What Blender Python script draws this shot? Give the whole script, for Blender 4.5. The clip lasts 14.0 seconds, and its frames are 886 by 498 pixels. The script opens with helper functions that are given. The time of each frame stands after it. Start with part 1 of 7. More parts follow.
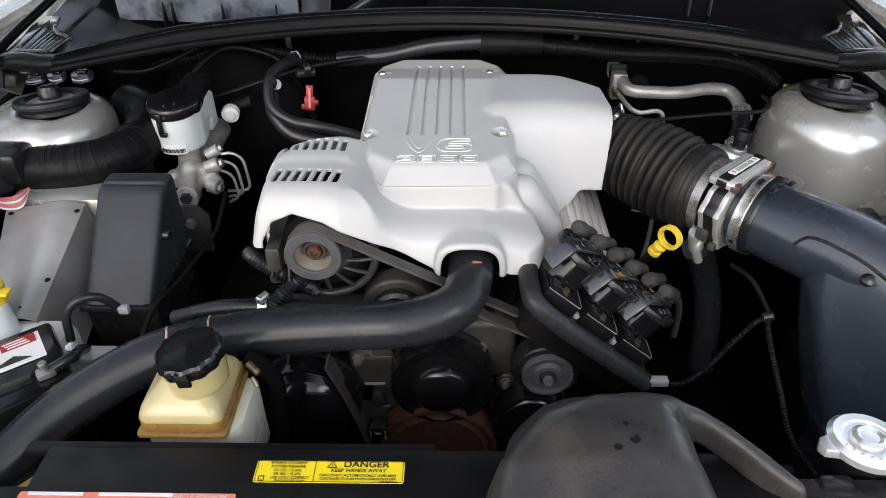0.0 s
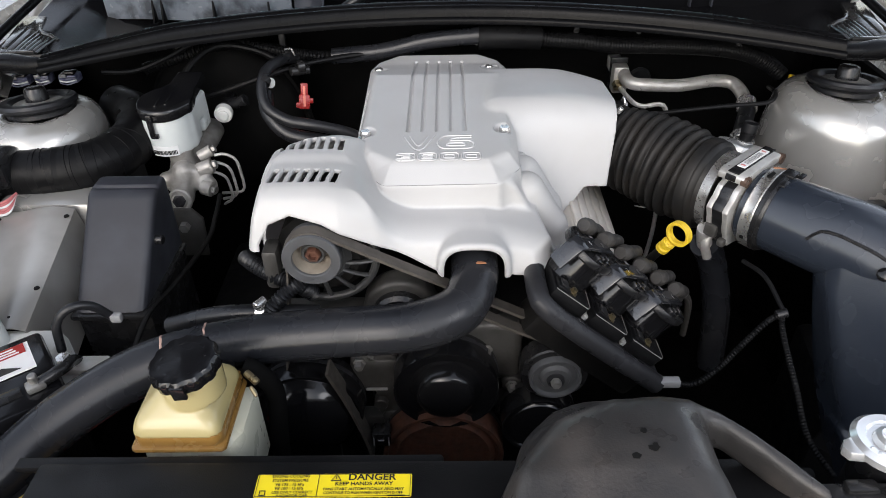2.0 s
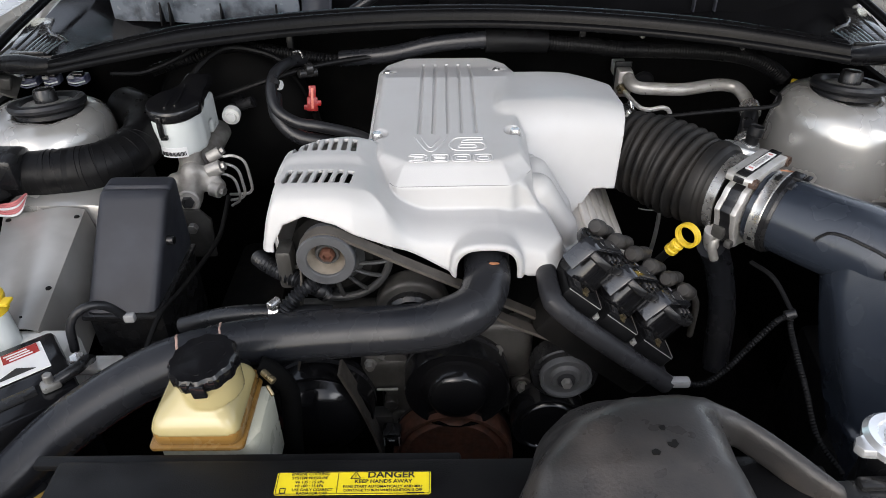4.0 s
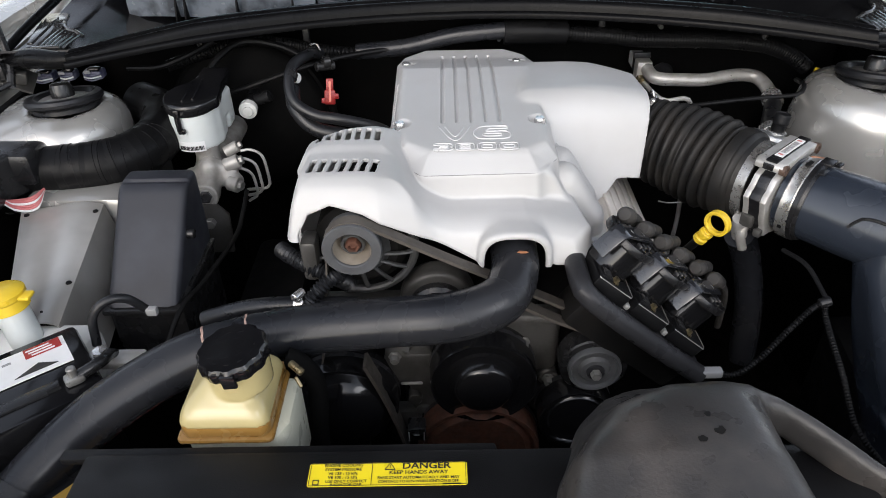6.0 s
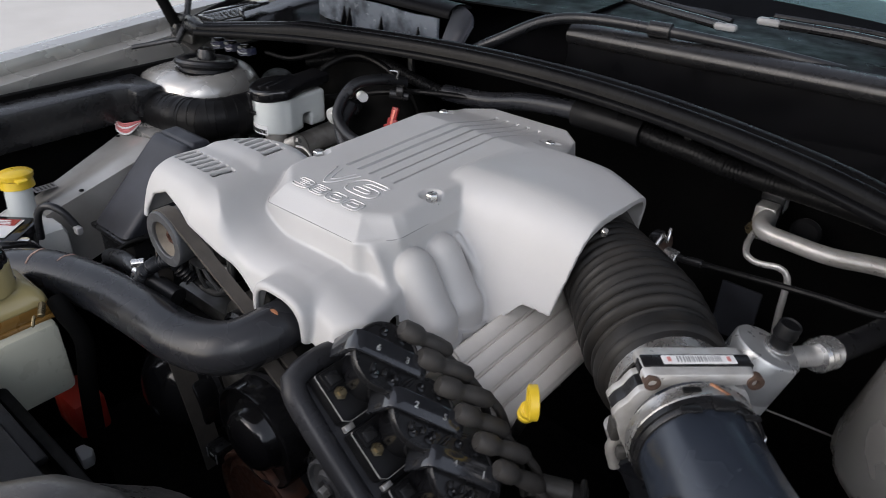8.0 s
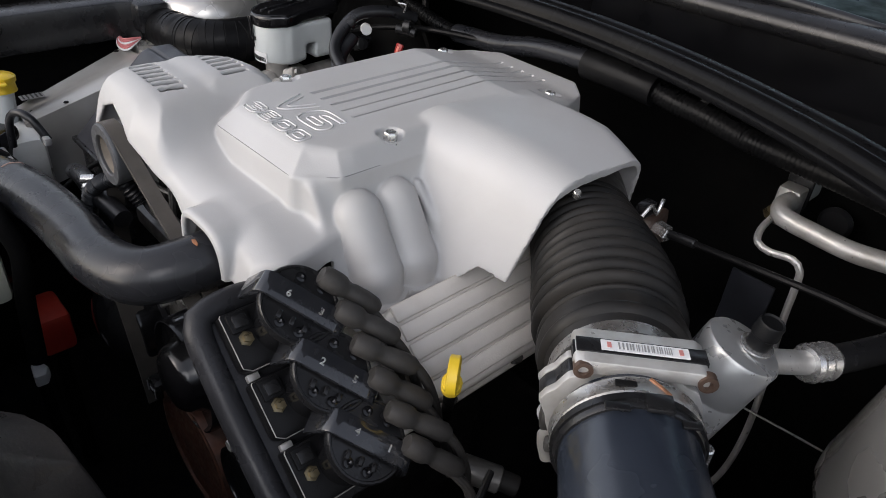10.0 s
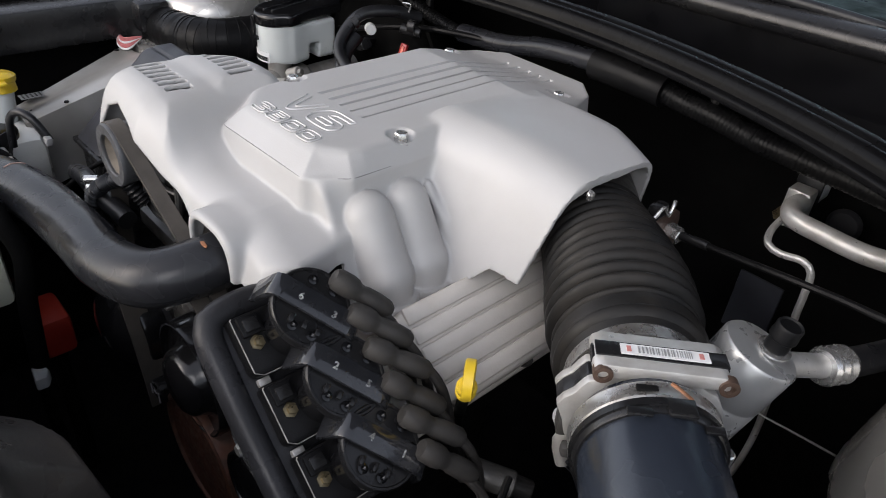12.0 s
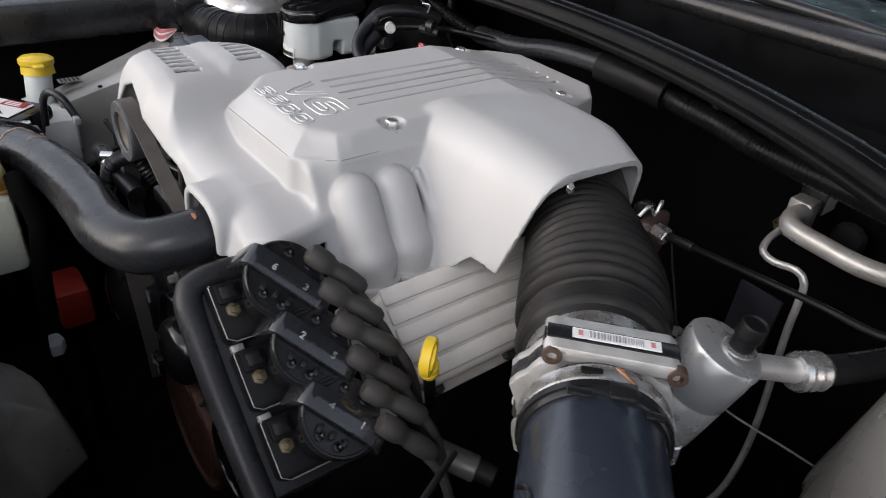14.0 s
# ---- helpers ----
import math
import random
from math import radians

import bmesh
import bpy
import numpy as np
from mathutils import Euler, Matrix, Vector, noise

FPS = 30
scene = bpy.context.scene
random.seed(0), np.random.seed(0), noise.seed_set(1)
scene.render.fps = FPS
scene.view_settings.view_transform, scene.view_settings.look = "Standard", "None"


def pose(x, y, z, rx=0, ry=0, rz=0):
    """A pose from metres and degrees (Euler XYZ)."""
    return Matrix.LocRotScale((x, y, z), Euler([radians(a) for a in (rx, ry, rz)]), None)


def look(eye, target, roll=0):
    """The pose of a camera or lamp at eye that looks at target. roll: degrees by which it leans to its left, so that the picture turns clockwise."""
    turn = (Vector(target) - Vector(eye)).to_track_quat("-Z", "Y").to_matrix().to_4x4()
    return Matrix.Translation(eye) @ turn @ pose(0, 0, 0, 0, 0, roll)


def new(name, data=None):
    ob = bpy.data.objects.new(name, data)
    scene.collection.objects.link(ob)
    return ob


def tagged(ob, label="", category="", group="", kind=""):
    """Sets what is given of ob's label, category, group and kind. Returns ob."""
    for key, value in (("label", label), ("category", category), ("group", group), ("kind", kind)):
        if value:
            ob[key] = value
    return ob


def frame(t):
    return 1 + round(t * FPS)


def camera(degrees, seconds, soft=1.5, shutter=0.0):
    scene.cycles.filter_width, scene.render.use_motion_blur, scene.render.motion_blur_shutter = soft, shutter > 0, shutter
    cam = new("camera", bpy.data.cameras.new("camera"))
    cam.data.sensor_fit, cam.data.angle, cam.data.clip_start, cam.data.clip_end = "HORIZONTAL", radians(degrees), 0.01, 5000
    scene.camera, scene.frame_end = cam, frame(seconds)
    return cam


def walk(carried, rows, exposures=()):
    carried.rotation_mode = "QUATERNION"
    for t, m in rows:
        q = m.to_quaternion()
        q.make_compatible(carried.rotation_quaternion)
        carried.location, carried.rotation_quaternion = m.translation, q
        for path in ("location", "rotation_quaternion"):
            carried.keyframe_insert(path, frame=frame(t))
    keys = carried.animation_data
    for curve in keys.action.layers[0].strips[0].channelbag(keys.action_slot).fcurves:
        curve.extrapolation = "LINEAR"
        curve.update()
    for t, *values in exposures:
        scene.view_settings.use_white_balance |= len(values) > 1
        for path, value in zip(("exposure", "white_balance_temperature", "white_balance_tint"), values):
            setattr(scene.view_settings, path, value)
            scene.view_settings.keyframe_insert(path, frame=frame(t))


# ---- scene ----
cam = camera(64.8, 14.0, soft=0.5, shutter=0.4)
PATH = [
    (0, (0.023, 0.024, 1.331), (-0.018, 1.646, 0.162), -0.6),
    (0.5, (0.025, 0.029, 1.327), (-0.005, 1.656, 0.164), -0.7),
    (1, (0.022, 0.036, 1.322), (-0.012, 1.666, 0.165), -1.1),
    (1.5, (0.019, 0.044, 1.32), (-0.015, 1.663, 0.147), -1.2),
    (2, (0.015, 0.046, 1.319), (-0.014, 1.664, 0.145), -1.3),
    (2.5, (0.013, 0.042, 1.32), (-0.013, 1.663, 0.149), -1.5),
    (3, (0.01, 0.039, 1.32), (-0.014, 1.661, 0.151), -1.3),
    (5.5, (-0.029, 0.039, 1.316), (-0.024, 1.669, 0.157), -0.3),
    (6, (-0.03, 0.041, 1.301), (-0.051, 1.672, 0.144), -1.5),
    (6.5, (0.121, 0.052, 1.295), (-0.094, 1.752, 0.263), 1.3),
    (7, (0.295, 0.091, 1.312), (-0.227, 1.772, 0.363), 1.6),
    (7.5, (0.4, 0.217, 1.291), (-0.412, 1.739, 0.278), 1.5),
    (8, (0.481, 0.318, 1.264), (-0.605, 1.645, 0.234), 1.8),
    (8.5, (0.539, 0.421, 1.238), (-0.757, 1.54, 0.204), 0.8),
    (8.7, (0.538, 0.431, 1.224), (-0.749, 1.509, 0.137), 2.4),
    (11, (0.502, 0.428, 1.217), (-0.628, 1.631, 0.088), 4.9),
    (11.5, (0.5, 0.427, 1.214), (-0.625, 1.638, 0.087), 5.9),
    (12, (0.502, 0.423, 1.216), (-0.655, 1.605, 0.092), 5.2),
    (12.5, (0.51, 0.412, 1.21), (-0.674, 1.564, 0.082), 5.3),
    (13, (0.515, 0.416, 1.211), (-0.685, 1.562, 0.095), 5.0),
    (13.5, (0.535, 0.433, 1.212), (-0.735, 1.518, 0.112), 4.0),
    (14, (0.559, 0.452, 1.207), (-0.706, 1.543, 0.107), 5.7),
]
walk(cam, [(t, look(eye, target, roll)) for t, eye, target, roll in PATH],
     exposures=((0, -0.02, 6600, 11), (6.0, -0.02, 6600, 11), (7.0, -0.36, 6500, 11), (8.0, -0.40, 6550, 13), (11.0, -0.28, 6700, 13), (14.0, -0.22, 6700, 13)))

# ---------- light ----------
world = bpy.data.worlds.new("sky")
scene.world = world
world.use_nodes = True
wn = world.node_tree
sky = wn.nodes.new("ShaderNodeTexSky")
sky.sky_type, sky.sun_disc = "NISHITA", False
sky.sun_elevation, sky.sun_rotation = radians(33), radians(200)
sky.air_density, sky.dust_density, sky.ozone_density = 1.0, 1.5, 1.0
SKY = 0.36
wn.nodes["Background"].inputs["Strength"].default_value = SKY
hue = wn.nodes.new("ShaderNodeHueSaturation")
hue.inputs["Saturation"].default_value = 0.45
wn.links.new(sky.outputs[0], hue.inputs["Color"])
wn.links.new(hue.outputs[0], wn.nodes["Background"].inputs["Color"])
sun_data = bpy.data.lights.new("sun", "SUN")
sun_data.energy, sun_data.angle, sun_data.color = 0.6, radians(24), (0.98, 0.985, 1.0)
sun = new("sun", sun_data)
sun.matrix_world = look((2.5, -2.1, 3.3), (0, 0.7, 0.9))


# ---------- materials ----------
def mat(name, color, rough=0.5, metal=0.0, color2=None, scale=30.0, mix=0.5, grain=0.0, grain_scale=400.0,
        rough_var=0.15, coat=0.0, detail=4.0, spec=0.5, low=0.42, high=0.62):
    """A surface with blotches of a second colour, uneven gloss and a fine relief."""
    m = bpy.data.materials.new(name)
    m.use_nodes = True
    nt = m.node_tree
    b = nt.nodes["Principled BSDF"]
    b.inputs["Metallic"].default_value = metal
    b.inputs["Coat Weight"].default_value = coat
    b.inputs["Specular IOR Level"].default_value = spec
    co = nt.nodes.new("ShaderNodeTexCoord")
    n1 = nt.nodes.new("ShaderNodeTexNoise")
    n1.inputs["Scale"].default_value, n1.inputs["Detail"].default_value = scale, detail
    nt.links.new(co.outputs["Object"], n1.inputs["Vector"])
    ramp = nt.nodes.new("ShaderNodeMapRange")
    ramp.inputs["From Min"].default_value, ramp.inputs["From Max"].default_value = low, high
    nt.links.new(n1.outputs["Fac"], ramp.inputs["Value"])
    mx = nt.nodes.new("ShaderNodeMix")
    mx.data_type = "RGBA"
    c2 = color2 or tuple(c * 0.8 for c in color)
    mx.inputs["A"].default_value, mx.inputs["B"].default_value = (*color, 1), (*c2, 1)
    mul = nt.nodes.new("ShaderNodeMath")
    mul.operation = "MULTIPLY"
    mul.inputs[1].default_value = mix
    nt.links.new(ramp.outputs[0], mul.inputs[0])
    nt.links.new(mul.outputs[0], mx.inputs["Factor"])
    nt.links.new(mx.outputs["Result"], b.inputs["Base Color"])
    n2 = nt.nodes.new("ShaderNodeTexNoise")
    n2.inputs["Scale"].default_value, n2.inputs["Detail"].default_value = scale * 2.7, 3
    nt.links.new(co.outputs["Object"], n2.inputs["Vector"])
    rr = nt.nodes.new("ShaderNodeMapRange")
    rr.inputs["From Min"].default_value, rr.inputs["From Max"].default_value = 0.3, 0.7
    rr.inputs["To Min"].default_value, rr.inputs["To Max"].default_value = max(0.02, rough - rough_var), min(1, rough + rough_var)
    nt.links.new(n2.outputs["Fac"], rr.inputs["Value"])
    nt.links.new(rr.outputs[0], b.inputs["Roughness"])
    if grain:
        n3 = nt.nodes.new("ShaderNodeTexNoise")
        n3.inputs["Scale"].default_value, n3.inputs["Detail"].default_value = grain_scale, 2
        nt.links.new(co.outputs["Object"], n3.inputs["Vector"])
        bp = nt.nodes.new("ShaderNodeBump")
        bp.inputs["Strength"].default_value, bp.inputs["Distance"].default_value = grain, 0.001
        nt.links.new(n3.outputs["Fac"], bp.inputs["Height"])
        nt.links.new(bp.outputs[0], b.inputs["Normal"])
    return m


M_COVER = mat("silver_plastic", (0.47, 0.465, 0.46), 0.46, 0.06, (0.37, 0.36, 0.345), 7, 0.55, 0.12, 900, 0.08, detail=7, low=0.45, high=0.75)
M_LETTER = mat("silver_lettering", (0.57, 0.565, 0.56), 0.39, 0.17, scale=40, mix=0.2)
M_BLACK = mat("black_plastic", (0.011, 0.011, 0.012), 0.27, 0, (0.022, 0.0215, 0.021), 14, 0.5, 0.08, 700, 0.1, spec=0.42)
# darker than real black plastic: the bay's deep shade is put into the colour
M_MATT = mat("shade_deep_black", (0.0035, 0.0035, 0.0035), 0.85, 0, (0.006, 0.0057, 0.0054), 22, 0.5, 0.1, 600, spec=0.06)
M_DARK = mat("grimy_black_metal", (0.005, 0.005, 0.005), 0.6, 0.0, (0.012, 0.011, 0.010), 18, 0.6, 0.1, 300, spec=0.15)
M_GLOSS = mat("gloss_black", (0.006, 0.006, 0.007), 0.15, 0, (0.014, 0.014, 0.014), 25, 0.4, rough_var=0.07)
M_RUBBER = mat("black_rubber", (0.009, 0.0095, 0.011), 0.33, 0, (0.020, 0.020, 0.022), 16, 0.5, 0.05, 500, 0.09, spec=0.42)
M_LOOM = mat("dull_convoluted_sheath", (0.005, 0.005, 0.0055), 0.38, 0, (0.009, 0.009, 0.009), 16, 0.5, spec=0.11)
M_HOSE = mat("sheen_hose_rubber", (0.013, 0.014, 0.017), 0.27, 0, (0.026, 0.026, 0.028), 11, 0.6, 0.10, 300, 0.08, detail=6, spec=0.36)
M_BROWN = mat("browned_steel", (0.10, 0.062, 0.045), 0.5, 0.3, (0.05, 0.035, 0.03), 40, 0.6)
M_BELLOWS = mat("dusty_rubber", (0.010, 0.0097, 0.0095), 0.5, 0, (0.026, 0.023, 0.020), 20, 0.6, 0.1, 500, spec=0.22)
M_DUCT = mat("dark_grey_plastic", (0.019, 0.024, 0.034), 0.24, 0, (0.030, 0.036, 0.047), 8, 0.5, 0.10, 900, 0.07, spec=0.6, coat=0.15)
M_SNORKEL = mat("faded_grey_plastic", (0.034, 0.032, 0.031), 0.36, 0, (0.098, 0.084, 0.074), 15, 0.7, 0.20, 420, 0.16, detail=9, low=0.46, high=0.70, spec=0.42)
M_SEAM = mat("dusty_seam", (0.20, 0.20, 0.195), 0.6)
M_FUSE = mat("faded_black_lid", (0.022, 0.023, 0.028), 0.40, 0, (0.042, 0.045, 0.055), 11, 0.7, 0.06, 700, 0.1, spec=0.35)
M_PAINT = mat("silver_beige_paint", (0.47, 0.46, 0.435), 0.26, 0.58, (0.42, 0.405, 0.375), 6, 0.5, 0.03, 1200, 0.06, coat=0.2)
M_SHIELD = mat("dull_aluminium_sheet", (0.50, 0.49, 0.465), 0.38, 0.5, (0.30, 0.285, 0.26), 7, 0.8, 0.05, 150, 0.1)
M_ALU = mat("cast_aluminium", (0.58, 0.57, 0.55), 0.42, 0.5, (0.38, 0.36, 0.33), 40, 0.6, 0.25, 350)
M_BRIGHT = mat("bright_metal", (0.72, 0.715, 0.70), 0.24, 0.85, (0.6, 0.59, 0.56), 60, 0.25, 0.04, 300, 0.06)
M_PULLEY = mat("grey_steel", (0.085, 0.087, 0.092), 0.5, 0.2, (0.065, 0.064, 0.064), 50, 0.5, 0.08, 400)
M_BELT = mat("worn_belt", (0.055, 0.048, 0.041), 0.65, 0, (0.085, 0.074, 0.062), 30, 0.6)
M_RUST = mat("rusty_steel", (0.11, 0.045, 0.028), 0.6, 0.2, (0.05, 0.028, 0.02), 60, 0.7, 0.2, 300)
M_VALVE = mat("satin_cast_alloy", (0.70, 0.66, 0.61), 0.5, 0.2, (0.52, 0.48, 0.43), 14, 0.6, 0.18, 500)
M_AMBER = mat("yellowed_plastic", (0.41, 0.345, 0.17), 0.16, 0, (0.37, 0.29, 0.12), 10, 0.6, 0.03, 300, 0.06, coat=0.3)
M_AMBER_D = mat("stained_plastic", (0.25, 0.135, 0.035), 0.28, 0, (0.17, 0.09, 0.025), 15, 0.6)
M_CREAM = mat("cream_translucent", (0.55, 0.55, 0.45), 0.35, 0, (0.48, 0.47, 0.36), 14, 0.5)
M_MILK = mat("milky_plastic", (0.60, 0.63, 0.62), 0.38, 0, (0.50, 0.53, 0.52), 14, 0.5, 0.04, 300)
M_WHITE = mat("white_plastic", (0.75, 0.75, 0.72), 0.4, 0, (0.6, 0.6, 0.56), 20, 0.5)
M_YELLOW = mat("yellow_plastic", (0.75, 0.52, 0.03), 0.38, 0, (0.6, 0.40, 0.03), 40, 0.5, 0.05, 300)
M_STICKER = mat("yellow_sticker", (0.86, 0.68, 0.02), 0.35, 0, (0.80, 0.62, 0.03), 20, 0.4)
M_INK = mat("black_ink", (0.02, 0.02, 0.02), 0.5)
M_RED = mat("red_plastic", (0.32, 0.02, 0.018), 0.35, 0, (0.22, 0.015, 0.015), 30, 0.4)
M_DAB = mat("worn_orange_paint", (0.36, 0.15, 0.07), 0.6, 0, (0.12, 0.06, 0.03), 120, 0.8)
M_STRIPE = mat("pale_paint_stripe", (0.50, 0.33, 0.27), 0.6, 0, (0.25, 0.15, 0.12), 90, 0.7)
M_PINK = mat("pink_sticker", (0.72, 0.20, 0.14), 0.4, 0, (0.66, 0.26, 0.2), 20, 0.4)
M_REDINK = mat("faded_red_ink", (0.55, 0.22, 0.20), 0.5)
M_LABEL = mat("white_label", (0.75, 0.75, 0.75), 0.4, 0, (0.65, 0.65, 0.63), 30, 0.4)
M_CONCRETE = mat("concrete", (0.60, 0.57, 0.525), 0.85, 0, (0.48, 0.455, 0.415), 1.2, 0.6, 0.3, 60, 0.1, detail=9)
M_BOLT = mat("dull_bolt_steel", (0.30, 0.295, 0.28), 0.4, 0.6, (0.18, 0.17, 0.16), 90, 0.6)
M_CAST = mat("stained_cast_alloy", (0.40, 0.385, 0.36), 0.45, 0.4, (0.20, 0.185, 0.17), 35, 0.7, 0.3, 300)
M_CAN = mat("brushed_can", (0.54, 0.545, 0.54), 0.32, 0.6, (0.41, 0.415, 0.41), 25, 0.6, 0.1, 200, 0.1)
M_BRASS = mat("yellow_zinc", (0.28, 0.23, 0.14), 0.35, 0.9, (0.20, 0.15, 0.08), 80, 0.5)
M_COWL = mat("wet_black_tray", (0.003, 0.003, 0.0034), 0.40, 0, (0.005, 0.005, 0.006), 12, 0.5, 0.1, 200, 0.15, spec=0.06)
M_WET = mat("wet_blue_grey_tray", (0.12, 0.135, 0.155), 0.2, 0, (0.012, 0.014, 0.018), 30, 0.7, 0.1, 120, 0.1)
M_TRAY = mat("wet_gloss_black", (0.004, 0.004, 0.0045), 0.16, 0, (0.009, 0.009, 0.010), 9, 0.5, 0.06, 60, 0.1, spec=0.22)
M_DASH = mat("dark_trim", (0.02, 0.022, 0.022), 0.6)
M_POST = mat("cream_paint", (0.7, 0.68, 0.6), 0.6)
M_PINKWIRE = mat("pink_wire", (0.56, 0.17, 0.17), 0.45)
M_BLUE = mat("blue_connector", (0.04, 0.045, 0.10), 0.4, 0, (0.25, 0.25, 0.3), 80, 0.6)
M_GREYC = mat("grey_connector", (0.28, 0.28, 0.28), 0.45)

M_GRILLE = mat("wet_grey_grille", (0.022, 0.022, 0.022), 0.20, 0, (0.045, 0.043, 0.04), 24, 0.5, 0.06, 300, 0.1, spec=0.5, coat=0.25)
M_CLAMP = mat("dull_clamp_steel", (0.46, 0.455, 0.44), 0.30, 0.8, (0.26, 0.24, 0.22), 45, 0.7, 0.06, 300, 0.12)
# lighter grey stands in for sky reflected along the seal's wet lips
M_LIP_GLINT = mat("painted_lip_highlight", (0.085, 0.085, 0.085), 0.3, 0, (0.05, 0.05, 0.05), 20, 0.6, 0.05, 300, 0.1, spec=0.5)
M_SEAL = mat("matt_seal_rubber", (0.0035, 0.0035, 0.004), 0.28, 0, (0.006, 0.006, 0.006), 10, 0.5, 0.08, 500, 0.08, spec=0.10)
M_PANEL = mat("textured_black_panel", (0.006, 0.006, 0.0065), 0.42, 0, (0.012, 0.012, 0.0125), 18, 0.5, 0.25, 900, 0.1, spec=0.16)
M_TAN = mat("dusty_tan_bore", (0.30, 0.26, 0.21), 0.6, 0.1, (0.18, 0.15, 0.12), 60, 0.6)
M_SPOKE = mat("dull_alternator_alloy", (0.062, 0.062, 0.062), 0.5, 0.3, (0.05, 0.05, 0.05), 40, 0.6, 0.2, 300)

M_GLASS = bpy.data.materials.new("tinted_glass")
M_GLASS.use_nodes = True
gb = M_GLASS.node_tree.nodes["Principled BSDF"]
gb.inputs["Base Color"].default_value = (0.55, 0.85, 0.83, 1)
gb.inputs["Transmission Weight"].default_value, gb.inputs["Roughness"].default_value = 1.0, 0.02
gb.inputs["IOR"].default_value = 1.45


# ---------- shape helpers ----------
class G:
    """Collects vertices and faces of one part, in world places."""

    def __init__(self):
        self.v, self.f = [], []

    def add(self, verts, faces, m=None):
        o = len(self.v)
        self.v += [tuple(m @ Vector(p)) if m else tuple(p) for p in verts]
        self.f += [tuple(i + o for i in fc) for fc in faces]
        return self

    def bm(self, b, m=None):
        b.verts.index_update()
        self.add([v.co[:] for v in b.verts], [[v.index for v in f.verts] for f in b.faces], m)
        b.free()
        return self

    def box(self, c, s, bevel=0.002, m=None, seg=2):
        b = bmesh.new()
        bmesh.ops.create_cube(b, size=1)
        for v in b.verts:
            v.co = Vector((v.co[i] * s[i] + c[i] for i in range(3)))
        if bevel:
            bmesh.ops.bevel(b, geom=b.edges[:], offset=min(bevel, min(s) * 0.45), segments=seg, profile=0.5, affect="EDGES")
        return self.bm(b, m)

    def lathe(self, prof, m=None, n=32, gap=None, caps=False):
        """prof: (radius, height) pairs round local z, from the axis and back to it, or closed to a ring."""
        vs, fs = [], []
        for r, h in prof:
            for k in range(n):
                a = 2 * math.pi * k / n
                rr = r * (gap(k, n) if gap else 1)
                vs.append((rr * math.cos(a), rr * math.sin(a), h))
        for i in range(len(prof) - 1):
            for k in range(n):
                k2 = (k + 1) % n
                fs.append((i * n + k, i * n + k2, (i + 1) * n + k2, (i + 1) * n + k))
        last = (len(prof) - 1) * n
        if caps:
            fs.append(tuple(range(n))[::-1])
            fs.append(tuple(range(last, last + n)))
        elif prof[0][0] > 0 and prof[0] != prof[-1]:
            fs += [(last + k, last + (k + 1) % n, (k + 1) % n, k) for k in range(n)]
        return self.add(vs, fs, m)

    def cyl(self, a, b, r, n=24, r2=None, bev=0.001):
        a, b = Vector(a), Vector(b)
        L = (b - a).length
        r2 = r if r2 is None else r2
        return self.lathe([(r - bev, 0), (r, bev), (r2, L - bev), (r2 - bev, L)], along(a, b), n, None, True)

    def prism(self, poly, h0, h1, m=None, bevel=0.0, seg=2, taper=1.0):
        """poly: (x, y) pairs, pulled from height h0 to h1 of local z."""
        b = bmesh.new()
        lo = [b.verts.new((x, y, h0)) for x, y in poly]
        cx, cy = sum(p[0] for p in poly) / len(poly), sum(p[1] for p in poly) / len(poly)
        hi = [b.verts.new((cx + (x - cx) * taper, cy + (y - cy) * taper, h1)) for x, y in poly]
        n = len(poly)
        b.faces.new(lo[::-1])
        b.faces.new(hi)
        for i in range(n):
            j = (i + 1) % n
            b.faces.new((lo[i], lo[j], hi[j], hi[i]))
        bmesh.ops.recalc_face_normals(b, faces=b.faces[:])
        if bevel:
            bmesh.ops.bevel(b, geom=b.edges[:], offset=bevel, segments=seg, profile=0.5, affect="EDGES")
        return self.bm(b, m)

    def tube(self, pts, r, n=14, step=0.006, ripple=0.0, pitch=0.006, ends=True, flat=1.0):
        """A hose along a smooth line through pts; r: radius, or a function of the way 0..1; ripple: depth of its corrugation."""
        path = curve(pts, step)
        L = [0.0]
        for a, b in zip(path, path[1:]):
            L.append(L[-1] + (b - a).length)
        up = Vector((0, 0, 1))
        vs, fs = [], []
        tang = (path[1] - path[0]).normalized()
        if abs(tang.z) > 0.9:
            up = Vector((0, 1, 0))
        side = tang.cross(up).normalized()
        for i, p in enumerate(path):
            t = (path[min(i + 1, len(path) - 1)] - path[max(i - 1, 0)]).normalized()
            side = (side - t * side.dot(t)).normalized()
            up = side.cross(t)
            rr = r(L[i] / L[-1]) if callable(r) else r
            if ripple:
                rr += ripple * (math.cos(2 * math.pi * L[i] / pitch) if pitch < 0.008 else 2 * abs(math.cos(math.pi * L[i] / pitch)) ** 0.8 - 1)
            for k in range(n):
                a = 2 * math.pi * k / n
                vs.append(p + side * (rr * math.cos(a)) + up * (rr * flat * math.sin(a)))
        for i in range(len(path) - 1):
            for k in range(n):
                k2 = (k + 1) % n
                fs.append((i * n + k, (i + 1) * n + k, (i + 1) * n + k2, i * n + k2))
        if ends:
            fs.append(tuple(range(n)))
            fs.append(tuple(range((len(path) - 1) * n, len(path) * n))[::-1])
        return self.add([tuple(v) for v in vs], fs)


def along(a, b, roll=0):
    """The pose whose z runs from a to b."""
    a, b = Vector(a), Vector(b)
    return Matrix.Translation(a) @ (b - a).to_track_quat("Z", "Y").to_matrix().to_4x4() @ pose(0, 0, 0, 0, 0, roll)


